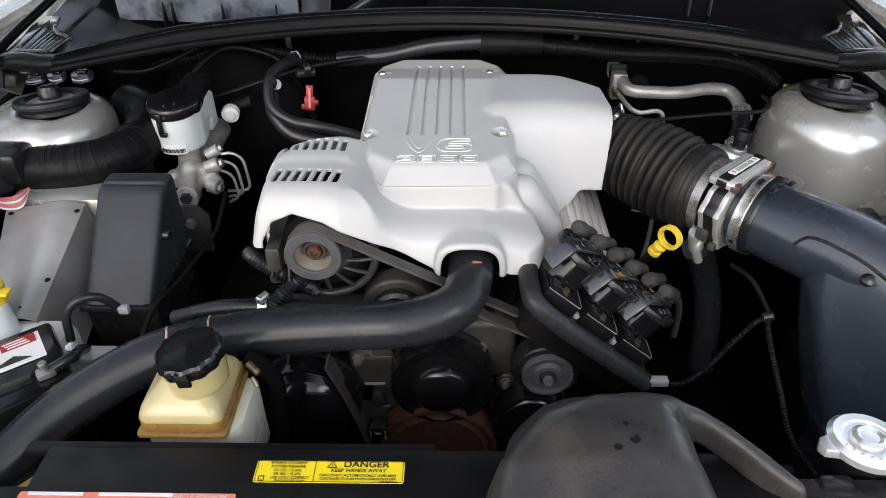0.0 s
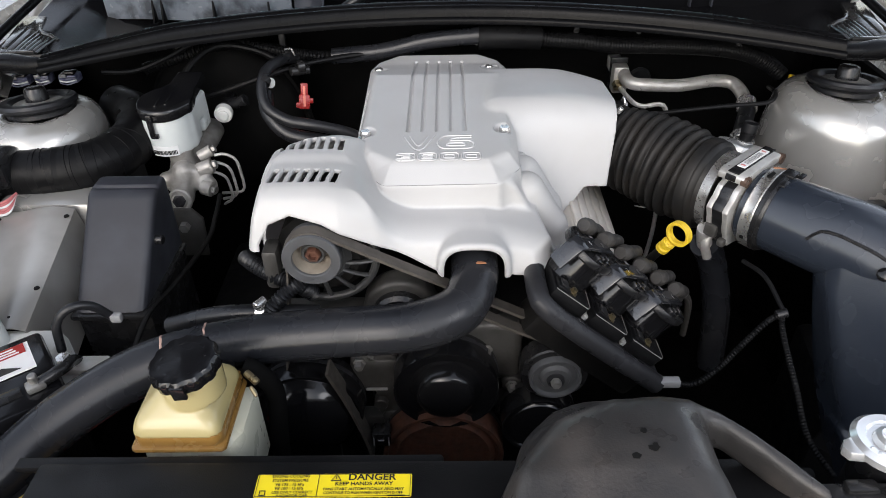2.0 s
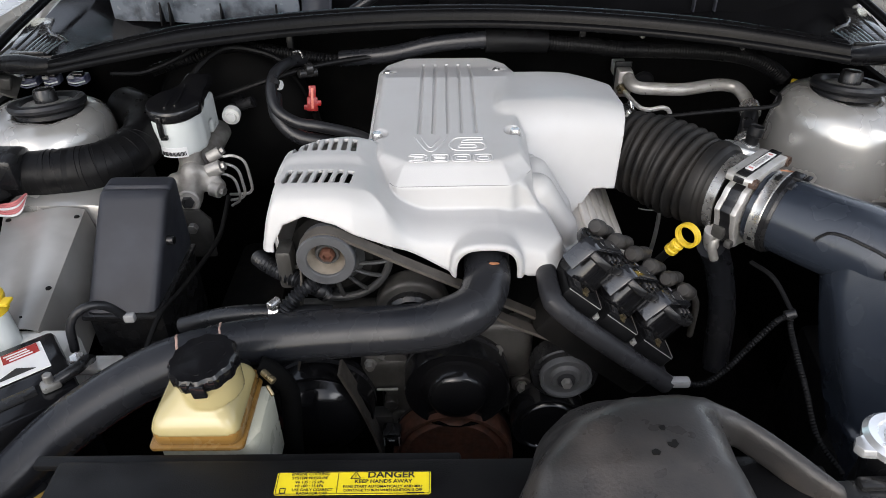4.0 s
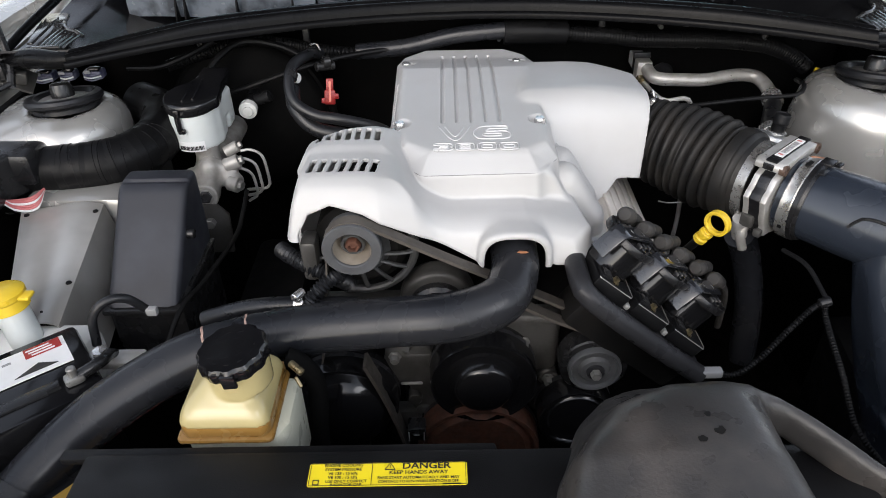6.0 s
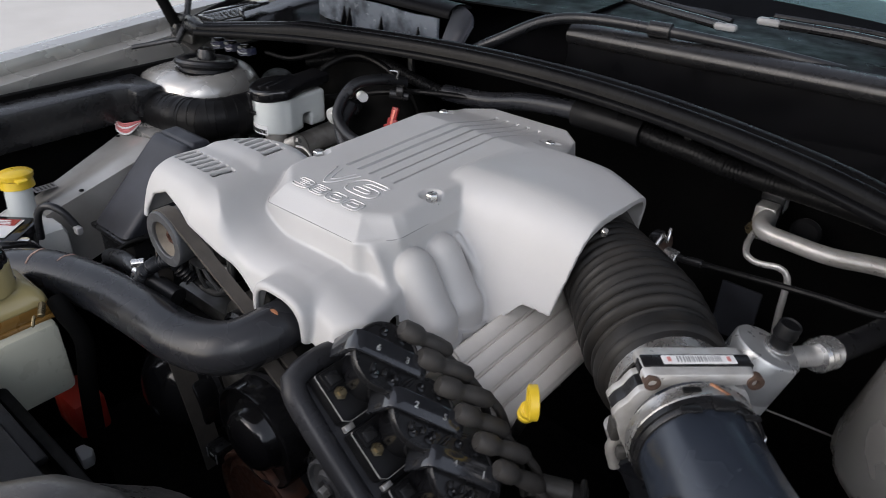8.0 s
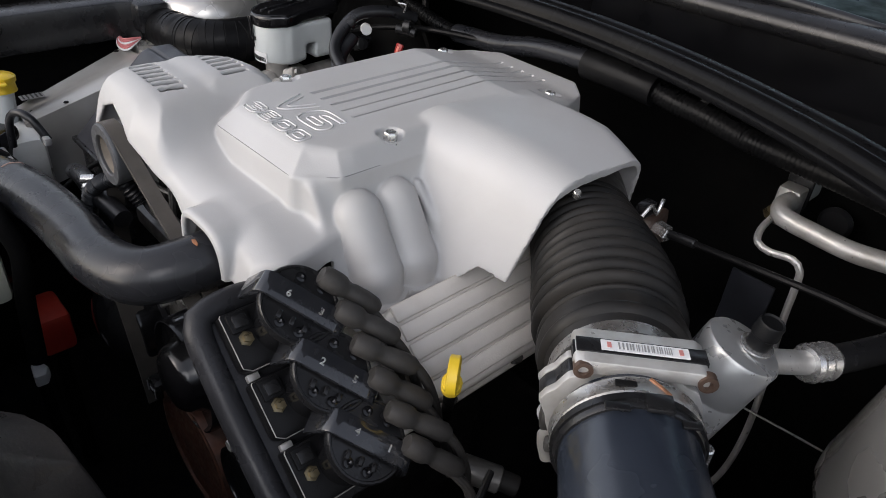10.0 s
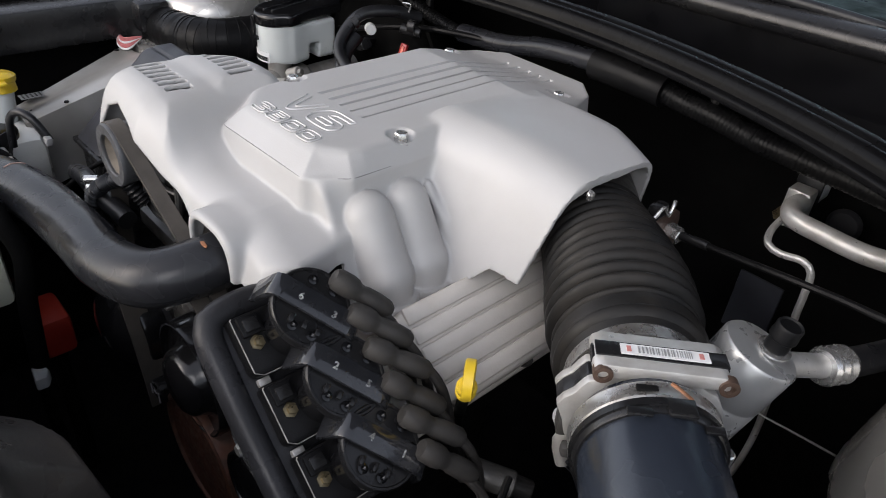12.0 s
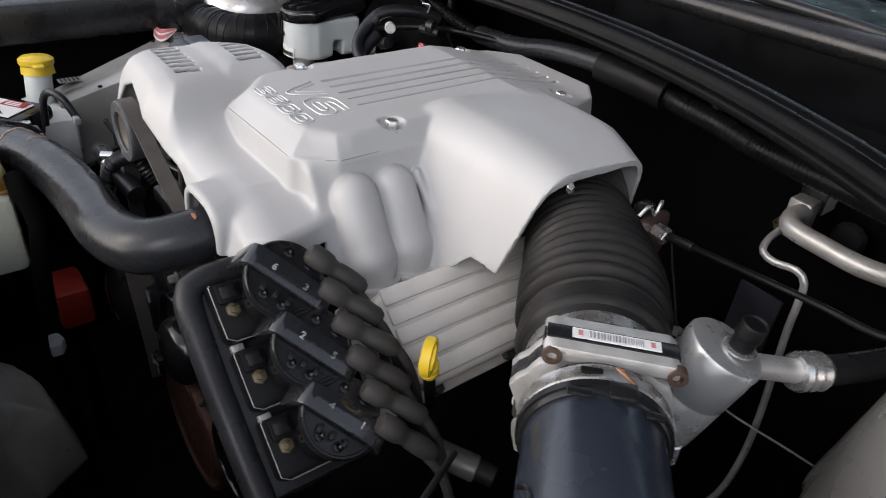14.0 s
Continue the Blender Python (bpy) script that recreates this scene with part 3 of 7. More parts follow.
def cover_field(x, y, z):
    flat = poly2(x, y, DECK_IN) - 0.008
    # raised deck: a chamfer from the seam up, an upright wall below it
    lean = 0.55 + 0.55 * np.clip((0.745 - y) / 0.03, 0, 1)
    deck = smax((flat + np.maximum(z - 0.934, 0) * lean) / np.sqrt(1 + lean ** 2), z - deck_top(y), 0.005)
    wall = smax(flat - 0.0006 + (z - 0.934) * 0.12, np.maximum(z - 0.9325, 0.870 - z), 0.002)
    # shelf in front of it, bent down to the front edge and rising towards the alternator
    ramp = np.clip((-0.022 - x) / 0.10, 0, 1)
    rise = 0.050 * ramp * ramp * (3 - 2 * ramp)
    shelf = smax(poly2(x, y, FRONT) + (z - 0.90) * 0.10, z - (0.9065 + rise - np.clip(x - 0.05, 0, 0.1) * 0.22), 0.006)
    shelf = smax(shelf, ((0.643 - y) * 0.87 + (z - 0.905 - rise) * 0.49), 0.024)
    alt = smax(poly2(x, y, ALT_IN) - 0.010 + np.clip(z - 0.915, -0.05, 0.05) * 0.30, z - (0.953 - np.maximum(0.655 - y, 0) * 0.25), 0.024)
    hump = smax(poly2(x, y, HUMP_IN) - 0.008 + np.clip(z - 0.953, -0.02, 0.01) * 0.5, z - 0.9585, 0.013)
    # lobe over the throttle housing: a leaning front face under a broad rounded top
    face = (0.440 + 0.192 * x + 0.389 * z - y) / 1.09
    ztop = 0.961 - np.maximum(x - 0.125, 0) ** 2 * 1.35 - np.maximum(y - 0.86, 0) * 0.10
    lobe = smax(smax(face, z - ztop, 0.034), poly2(x, y, LOBE) + (z - 0.94) * 0.02, 0.028)
    d = smin(shelf, smin(alt, hump, 0.004), 0.016)
    side = smax(smax((x - 0.094 + (z - 0.91) * 0.55), np.abs(y - 0.760) - 0.058, 0.006), np.maximum(z - 0.932, 0.04 - x), 0.01)
    d = smin(d, wall, 0.003)
    d = smin(d, side, 0.008)
    d = smin(d, smax(poly2(x, y, SKIRT) + (z - 0.90) * 0.5, np.maximum(z - 0.928, 0.868 - z), 0.008), 0.006)
    for cy, r in ((0.738, 0.0250), (0.780, 0.0235)):
        for dr, z1 in ((0.0, 1.0), (0.0045, 0.835)):
            rib = capsule(x, y, z, (0.099, cy, 0.898), (0.126, cy, 0.850), r - 0.0015 + dr, r + dr)
            rib = smin(rib, capsule(x, y, z, (0.126, cy, 0.850), (0.131, cy, 0.80), r + dr), 0.004)
            d = smin(d, np.maximum(rib, z - z1), 0.0012)
    # raised border beside the ribs
    for p, q in (((0.100, 0.806, 0.908), (0.124, 0.808, 0.880)), ((0.124, 0.808, 0.880), (0.145, 0.806, 0.835))):
        d = smin(d, capsule(x, y, z, p, q, 0.0042), 0.003)
    d = smin(d, lobe, 0.005)
    d = smin(d, deck, 0.0022)
    u = np.abs(x - 0.037) ** 3 + np.maximum(z - 0.866, 0) ** 3
    lip = smax(np.cbrt(u) - 0.0390, np.abs(y - 0.644) - 0.022, 0.006)
    return smin(d, lip, 0.0035)


def cover_shell(x, y, z):
    d = cover_field(x, y, z)
    inner = d + 0.0045 + 0.004 * np.clip((z - 0.930) / 0.005, 0, 1) * np.clip((y - 0.76) / 0.01, 0, 1)
    d = np.maximum(d, -inner)
    # arches over the alternator pulley and the hose, open right end, lower edge
    d = smax(d, -np.maximum(poly2(x, z, ARCH), y - 0.72), 0.003)
    d = smax(d, -np.maximum(np.cbrt(np.abs(x - 0.037) ** 3 + np.maximum(z - 0.866, 0) ** 3) - 0.0315, y - 0.70), 0.003)
    d = np.maximum(d, x - 0.2240 + (0.946 - z) * 0.14)
    low = np.where(x < -0.165, 0.897, 0.862)
    low = np.where((x > 0.125) | (y > 0.702), 0.818 + np.clip(x - 0.146, 0, 0.036) * 1.15 - np.clip(x - 0.186, 0, 0.025) * 0.10, low)
    low = np.where((y > 0.702) & (x > 0.10) & (x < 0.160) & (y < 0.81), 0.814, low)
    low = np.where((x > 0.08) & (x < 0.13) & (y < 0.702), 0.861 + np.clip(y - 0.64, 0, 0.08) * 0.2, low)
    d = np.maximum(d, low - z)
    # cooling slots and grooves
    for i in range(7):
        xs = -0.172 + i * 0.0107
        d = np.maximum(d, -np.maximum(np.maximum(np.abs(x - xs - (y - 0.67) * 0.12) - 0.0030, np.abs(y - 0.676) - 0.0125), 0.93 - z))
        d = np.maximum(d, -np.maximum(np.maximum(np.abs(x - xs) - 0.0030, np.abs(y - 0.742) - 0.0135), 0.94 - z))
    ztop = deck_top(y)
    for i in range(5):
        xs = -0.0365 + i * 0.0168
        d = np.where((y > 0.785) & (y < 1.058), np.maximum(d, -np.maximum(np.abs(x - xs) - 0.0019, ztop - 0.0030 * np.clip((1.058 - y) / 0.035, 0, 1) - z)), d)
    for sx, sy in ((0.077, 0.792), (-0.086, 0.786), (0.070, 1.022), (-0.088, 1.006)):
        d = np.maximum(d, 0.0130 - np.sqrt((x - sx) ** 2 + (y - sy) ** 2 + ((z - 0.953 + max(0, sy - 0.958) * 0.23) * 1.6) ** 2))
    return d


cover = thing("engine_cover", (0.02, 0.82, 0.86), "moulded silver plastic engine cover with cooling slots and raised lettering", "engine cover")
part("shell", body(cover_shell, (-0.215, 0.595, 0.805), (0.235, 1.105, 0.98), 0.0019), M_COVER, cover, angle=50)


def words(name, text, size, m, material, parent, depth=0.0006, sx=1.0, spacing=1.0, label="", outline=0.0, bold=0.0):
    """Raised letters in the built-in font, turned into a mesh."""
    cu = bpy.data.curves.new(name, "FONT")
    cu.body, cu.size, cu.extrude, cu.align_x, cu.align_y = text, size, depth, "CENTER", "CENTER"
    cu.space_character = spacing
    cu.resolution_u = 3
    cu.offset = bold
    if outline:
        cu.extrude, cu.bevel_depth, cu.bevel_resolution, cu.fill_mode = 0.0, outline, 2, "NONE"
    tmp = new(name, cu)
    me = bpy.data.meshes.new_from_object(tmp.evaluated_get(bpy.context.evaluated_depsgraph_get()))
    bpy.data.objects.remove(tmp)
    o = root_place(parent)
    me.transform(Matrix.Translation(-o) @ m @ Matrix.Diagonal((sx, 1, 1, 1)))
    me.materials.clear()
    me.materials.append(material)
    ob = new(name, me)
    ob.parent = parent
    if label:
        tagged(ob, label)
    return ob


rimline = outset(DECK, 0.0002)
ring = [rimline[i] for i in (9, 10, 0, 1, 2)]
ring = [Vector((ring[0].x, 0.80))] + ring[1:] + [Vector((ring[-1].x, 0.815))]
dense = [ring[0], ring[0].lerp(ring[1], 0.5)]
for a, b, c in zip(ring, ring[1:], ring[2:]):
    # rounded corner between two straight runs
    p, q = b + (a - b).normalized() * 0.006, b + (c - b).normalized() * 0.006
    dense += [(p * (1 - s) + b * s) * (1 - s) + (b * (1 - s) + q * s) * s for s in (0, 0.17, 0.33, 0.5, 0.67, 0.83, 1)]
dense = [(p.x, p.y, 0.9335) for p in dense + [ring[-1]]]
part("seam", G().tube(dense, 0.00045, 6, 0.005), M_SEAM, cover, "thin dark seam below the raised deck")


def loop(x0, y0, x1, y1, r):
    """A closed rounded rectangle as (x, y) pairs."""
    out = []
    for cx, cy, a0 in ((x1 - r, y1 - r, 0), (x0 + r, y1 - r, 90), (x0 + r, y0 + r, 180), (x1 - r, y0 + r, 270)):
        out += [(cx + r * math.cos(radians(a0 + k * 22.5)), cy + r * math.sin(radians(a0 + k * 22.5))) for k in range(5)]
    return out + out[:2]


def emboss(lines, x0, y0, w, h, r, label):
    """One raised outline letter, its lines given on a unit square."""
    g_ = G()
    for ln in lines:
        g_.tube([(x0 + px * w, y0 + py * h, 0.9527) for px, py in ln], r, 6, 0.0025)
    part("lettering", g_, M_LETTER, cover, label)


ZERO = [loop(0, 0, 1, 1, 0.26), loop(0.2, 0.28, 0.8, 0.72, 0.16)]
EIGHT = [loop(0, 0, 1, 1, 0.24), loop(0.2, 0.20, 0.8, 0.43, 0.1), loop(0.2, 0.60, 0.8, 0.80, 0.08)]
THREE = [[(0, 0.86), (0.12, 1), (0.8, 1), (0.98, 0.88), (1, 0.62), (0.9, 0.5), (1, 0.38), (0.98, 0.12), (0.8, 0), (0.12, 0), (0, 0.14), (0, 0.24), (0.72, 0.24), (0.78, 0.32), (0.72, 0.40), (0.3, 0.41), (0.3, 0.58), (0.72, 0.60), (0.78, 0.68), (0.72, 0.76), (0, 0.76), (0, 0.86)]]
SIX = [[(0.93, 0.86), (0.95, 0.97), (0.85, 1), (0.3, 1), (0.1, 0.85), (0, 0.5), (0.04, 0.2), (0.2, 0), (0.8, 0), (0.96, 0.12), (1, 0.35), (0.94, 0.52), (0.8, 0.6), (0.35, 0.6), (0.42, 0.78), (0.6, 0.82), (0.93, 0.82), (0.93, 0.86)], loop(0.25, 0.2, 0.76, 0.42, 0.1)]
VEE = [[(0, 1), (0.38, 0.02), (0.64, 0.02), (1, 0.97)], [(0.2, 0.98), (0.51, 0.22), (0.80, 0.97)]]
emboss(VEE, -0.0405, 0.7415, 0.036, 0.032, 0.0009, "raised silver letter outline")
emboss(SIX, -0.001, 0.7415, 0.041, 0.031, 0.0010, "raised silver digit outline")
for k, sh_ in enumerate((THREE, EIGHT, ZERO, ZERO)):
    emboss(sh_, -0.0460 + k * 0.0240, 0.7150, 0.0205, 0.0165, 0.0008, "raised silver digit outline")
for sx, sy, sz in ((0.077, 0.792, 0.943), (-0.086, 0.786, 0.943), (0.070, 1.022, 0.928), (-0.088, 1.006, 0.932)):
    g = G().lathe([(0.0, 0), (0.0090, 0), (0.0090, 0.003), (0.0064, 0.004), (0.0064, 0.0105), (0.0052, 0.012), (0.0, 0.012)], pose(sx, sy, sz - 0.001), 6)
    part("screw", g, M_BRIGHT, cover, "bright fixing screw")

for k in range(17):
    part("edge_rib", G().box((0, 0, 0), (0.0042, 0.0030, 0.0016), 0.0005, pose(-0.0950, 0.803 + k * 0.0072, 0.9440, 0, -61, 0)), M_LETTER, cover)

# ---------- upper radiator hose ----------
hose = thing("radiator_hose", (-0.15, 0.56, 0.80), "thick black rubber upper radiator hose with orange paint marks", "hose")
HOSE = [(0.040, 0.70, 0.862), (0.038, 0.655, 0.864), (0.036, 0.615, 0.862), (0.018, 0.578, 0.855), (-0.03, 0.562, 0.849), (-0.10, 0.560, 0.845), (-0.18, 0.554, 0.842), (-0.255, 0.538, 0.836), (-0.31, 0.514, 0.825), (-0.365, 0.475, 0.805), (-0.405, 0.428, 0.782), (-0.425, 0.388, 0.765)]
part("tube", G().tube(HOSE, 0.0250, 32, 0.006), M_HOSE, hose)

# ---------- power steering reservoir ----------
ps = thing("power_steering_reservoir", (-0.215, 0.47, 0.75), "yellowed plastic power steering reservoir with black ribbed cap", "reservoir")


def tankf(x, y, z):
    dx, dy = 0.0385 - np.abs(x + 0.2235), 0.0400 - np.abs(y - 0.4705)
    wall = -smin(dx, dy, 0.012) - np.clip(0.85 - z, 0, 1) * 0.03
    roof = (z - 0.8545 - np.minimum(smin(dx, dy, 0.012), 0.03) * 0.92) / 1.36
    neck = np.maximum(np.sqrt((x + 0.21) ** 2 + (y - 0.466) ** 2) - 0.026, np.abs(z - 0.882) - 0.015)
    return smin(smax(wall, roof, 0.008), neck, 0.004)


part("tank", body(lambda x, y, z: np.maximum(tankf(x, y, z), 0.8445 - z), (-0.27, 0.41, 0.815), (-0.165, 0.515, 0.905), 0.003), M_AMBER, ps, angle=0)
part("lower_tank", G().prism([(-0.260, 0.434), (-0.180, 0.434), (-0.172, 0.452), (-0.172, 0.508), (-0.260, 0.508)], 0.74, 0.828, None, 0.008), M_CREAM, ps, "milky translucent lower half")
part("seam", G().prism([(-0.2655, 0.432), (-0.262, 0.4285), (-0.186, 0.4285), (-0.1825, 0.432), (-0.1825, 0.509), (-0.186, 0.5125), (-0.262, 0.5125), (-0.2655, 0.509)], 0.827, 0.832, None, 0.002), M_AMBER_D, ps, "brown weld seam")
part("fluid_band", G().prism([(-0.2622, 0.438), (-0.256, 0.4312), (-0.191, 0.4312), (-0.1850, 0.438), (-0.1850, 0.5095), (-0.2622, 0.5095)], 0.831, 0.8465, None, 0.003), M_AMBER_D, ps, "brown fluid showing through the plastic")
m = pose(-0.21, 0.462, 0.8945, 3, -6, 0)
part("cap", G().lathe([(0.0, 0), (0.0285, 0), (0.0298, 0.002), (0.0298, 0.011), (0.0275, 0.0140), (0.022, 0.0136), (0.0, 0.0142)], m, 72, lambda k, n: 1.0 if k % 6 < 3 else 0.955), M_GLOSS, ps, "black ribbed screw cap")

part("cap_tab", G().box((0.002, -0.0290, 0.004), (0.012, 0.004, 0.014), 0.0012, m), M_GLOSS, ps)
for ring_, cnt, w_ in ((0.019, 11, 0.0055), (0.011, 6, 0.005)):
    for k in range(cnt):
        a = 2 * math.pi * (k + 0.3) / cnt
        part("raised_mark", G().box((0, 0, 0), (w_ * 0.7, 0.0016, 0.0005), 0, m @ pose(ring_ * math.cos(a), ring_ * math.sin(a), 0.0139, 0, 0, math.degrees(a) + 90)), M_GLOSS, ps)

# ---------- fuse box ----------
fb = thing("fuse_box", (-0.37, 0.70, 0.75), "black plastic fuse box with a faded sloping lid", "fuse box")


def fusef(x, y, z):
    t = (0.885 - z)
    cx = -0.388 - t * 0.02
    front = (0.770 - y) - t * 1.05
    d = smax(np.abs(x - cx) - 0.042, front * 0.69, 0.010)
    d = smax(d, smax(y - 0.812, z - 0.886, 0.008), 0.008)
    groove = np.maximum(np.abs(y - 0.782) - 0.0025, 0.882 - z)
    return np.maximum(np.maximum(d, -groove), 0.782 - z)


part("lid", body(fusef, (-0.45, 0.64, 0.775), (-0.33, 0.82, 0.892), 0.003), M_FUSE, fb, "faded black lid with a water mark", angle=0)
g = G().prism([(-0.434, 0.808), (-0.346, 0.808), (-0.346, 0.672), (-0.434, 0.668)], 0.62, 0.784, None, 0.005)
g.box((-0.39, 0.735, 0.778), (0.094, 0.150, 0.008), 0.003)
part("base", g, M_BLACK, fb)
part("hinge_peg", G().cyl((-0.348, 0.74, 0.835), (-0.338, 0.74, 0.835), 0.006, 16), M_BLACK, fb)

# ---------- sheet cover, ledge and battery ----------
hs = thing("heat_shield", (-0.47, 0.69, 0.80), "dull grey aluminium sheet cover with small rivets", "heat shield")
def shield(u, v):
    y = 0.80 - 0.185 * v
    xr = -0.470 + (0.80 - y) * 0.06
    xl = -0.575 + (0.80 - y) * 0.30
    return (xr + (xl - xr) * u, y, 0.843 - 0.042 * v + 0.004 * math.sin(6 * u))
part("sheet", sheet(shield, 10, 14, 0.0015), M_SHIELD, hs)
def shield_side(u, v):
    y = 0.80 - 0.185 * v
    return (-0.470 + (0.80 - y) * 0.06 + 0.016 * u, y, 0.843 - 0.042 * v - 0.09 * u)
part("side_flange", sheet(lambda u, v: shield_side(1 - u, v), 4, 10, 0.0015), M_SHIELD, hs)
for px, py in ((-0.475, 0.785), (-0.468, 0.672), (-0.478, 0.652), (-0.482, 0.632), (-0.560, 0.78)):
    part("rivet", G().lathe([(0.0, 0), (0.0035, 0), (0.003, 0.0015), (0.0, 0.002)], pose(px, py, 0.844 - 0.042 * (0.80 - py) / 0.185 + 0.0005), 10), M_DARK, hs)
part("label", G().box((-0.525, 0.645, 0.8105), (0.018, 0.030, 0.0006), 0, None), M_GREYC, hs, "small white printed label")
for k in range(5):
    part("label_line", G().box((-0.525, 0.634 + k * 0.0055, 0.8112), (0.014, 0.0022, 0.0004), 0), M_INK, hs)
g = G().box((-0.515, 0.835, 0.812), (0.13, 0.06, 0.07), 0.012)
solo("inner_wing_ledge", g, M_PAINT, "silver-beige painted inner wing ledge", "panel", kind="structure")

BT = pose(-0.460, 0.508, 0.0, 0, 0, 38)
bt = thing("battery", (-0.448, 0.52, 0.62), "black battery with a white and red top label", "battery")
part("case", G().box((0, 0, 0.72), (0.16, 0.115, 0.19), 0.006, BT), M_GLOSS, bt)
part("label", G().box((0.0, 0.020, 0.8165), (0.130, 0.046, 0.0008), 0, BT), M_LABEL, bt, "white printed label")
part("red_panel", G().box((0.044, 0.034, 0.8175), (0.034, 0.015, 0.0008), 0, BT), M_RED, bt, "red corner of the label")
part("dark_mark", G().prism([(0.012, 0.003), (0.052, 0.003), (0.036, 0.014)], 0.8171, 0.8176, BT), M_INK, bt, "black printed mark")
for k in range(6):
    part("label_line", G().box((-0.05 + k * 0.012, 0.034 - 0.003 * (k % 2), 0.8172), (0.008, 0.003, 0.0005), 0, BT), M_GREYC, bt)
part("vent_plug", G().box((0.0, -0.030, 0.8165), (0.09, 0.014, 0.003), 0.001, BT), M_BLACK, bt)
for k in range(3):
    part("printed_bar", G().box((0.040 + 0.002 * k, 0.037 - 0.0042 * k, 0.8182), (0.022, 0.0020, 0.0004), 0, BT), M_LABEL, bt)
part("terminal", G().box((0.058, -0.035, 0.820), (0.018, 0.014, 0.009), 0.003, BT).cyl(BT @ Vector((0.058, -0.035, 0.824)), BT @ Vector((0.058, -0.035, 0.834)), 0.0045, 12), M_BOLT, bt, "clamped metal terminal")
part("cable_lug", G().tube([BT @ Vector((0.058, -0.035, 0.82)), BT @ Vector((0.085, -0.03, 0.822)), BT @ Vector((0.10, 0.0, 0.80)), BT @ Vector((0.12, 0.02, 0.74))], 0.006), M_BLACK, bt, "black battery lead")

wb = thing("washer_bottle", (-0.47, 0.60, 0.66), "milky washer bottle filler neck with a yellow cap", "bottle")
part("neck", G().cyl((-0.470, 0.584, 0.70), (-0.494, 0.604, 0.851), 0.017, 24), M_MILK, wb)
part("cap", G().lathe([(0.0, 0), (0.021, 0), (0.022, 0.002), (0.022, 0.007), (0.018, 0.010), (0.0, 0.011)], along((-0.494, 0.604, 0.850), (-0.4955, 0.605, 0.870)), 28), M_YELLOW, wb, "yellow snap cap")
part("cap_skirt", G().lathe([(0.018, -0.012), (0.021, -0.012), (0.0195, -0.001), (0.018, -0.001)], along((-0.494, 0.604, 0.850), (-0.4955, 0.605, 0.870)), 28), M_YELLOW, wb)
part("tab", G().box((-0.472, 0.602, 0.854), (0.018, 0.014, 0.004), 0.0015), M_YELLOW, wb)
part("tank", G().box((-0.475, 0.60, 0.755), (0.12, 0.055, 0.09), 0.018, pose(0, 0, 0)), M_WHITE, wb, "off-white plastic tank")

# ---------- brake fluid reservoir ----------
br = thing("brake_master_cylinder", (-0.385, 0.95, 0.72), "alloy brake master cylinder with milky reservoir and black lid", "brake cylinder")


def resf(x, y, z):
    a = smax(np.sqrt((x + 0.388) ** 2 + (y - 0.955) ** 2) - 0.0335, np.abs(z - 0.879) - 0.029, 0.006)
    b = rbox(x, y, z, (-0.372, 0.991, 0.880), (0.019, 0.038, 0.028), 0.006)
    return smax(smin(a, b, 0.008), -rbox(x, y, z, (-0.350, 0.990, 0.858), (0.030, 0.008, 0.018), 0.003), 0.003)


part("reservoir", body(resf, (-0.43, 0.91, 0.83), (-0.33, 1.05, 0.915), 0.003), M_MILK, br, "milky plastic fluid reservoir", angle=0)
part("lid", body(lambda x, y, z: smax(smin(np.sqrt((x + 0.388) ** 2 + (y - 0.955) ** 2) - 0.0365, poly2(x, y, [(-0.398, 0.95), (-0.352, 0.95), (-0.352, 1.038), (-0.390, 1.038)]), 0.016), np.abs(z - 0.915 - (y - 0.955) * 0.10) - 0.009, 0.005), (-0.44, 0.90, 0.890), (-0.33, 1.06, 0.940), 0.003), M_GLOSS, br, "black screw-down lid", angle=0)
MC0 = Vector((-0.383, 0.915, 0.806))
g = G().lathe([(0.0, 0), (0.016, 0), (0.0185, 0.003), (0.0185, 0.012), (0.0215, 0.016), (0.0215, 0.05), (0.025, 0.055), (0.025, 0.075), (0.020, 0.08), (0.020, 0.16), (0.0, 0.16)], along(MC0, MC0 + Vector((0.01, 0.16, 0.014))), 36)
part("cylinder", g, M_CAST, br, "cast alloy cylinder barrel")
part("neck", G().lathe([(0.0, -0.01), (0.022, -0.01), (0.0205, 0.0), (0.0165, 0.012), (0.0165, 0.024), (0.019, 0.028), (0.019, 0.036), (0.0, 0.036)], pose(-0.378, 0.945, 0.822), 32), M_CAST, br, "cast alloy neck under the reservoir")
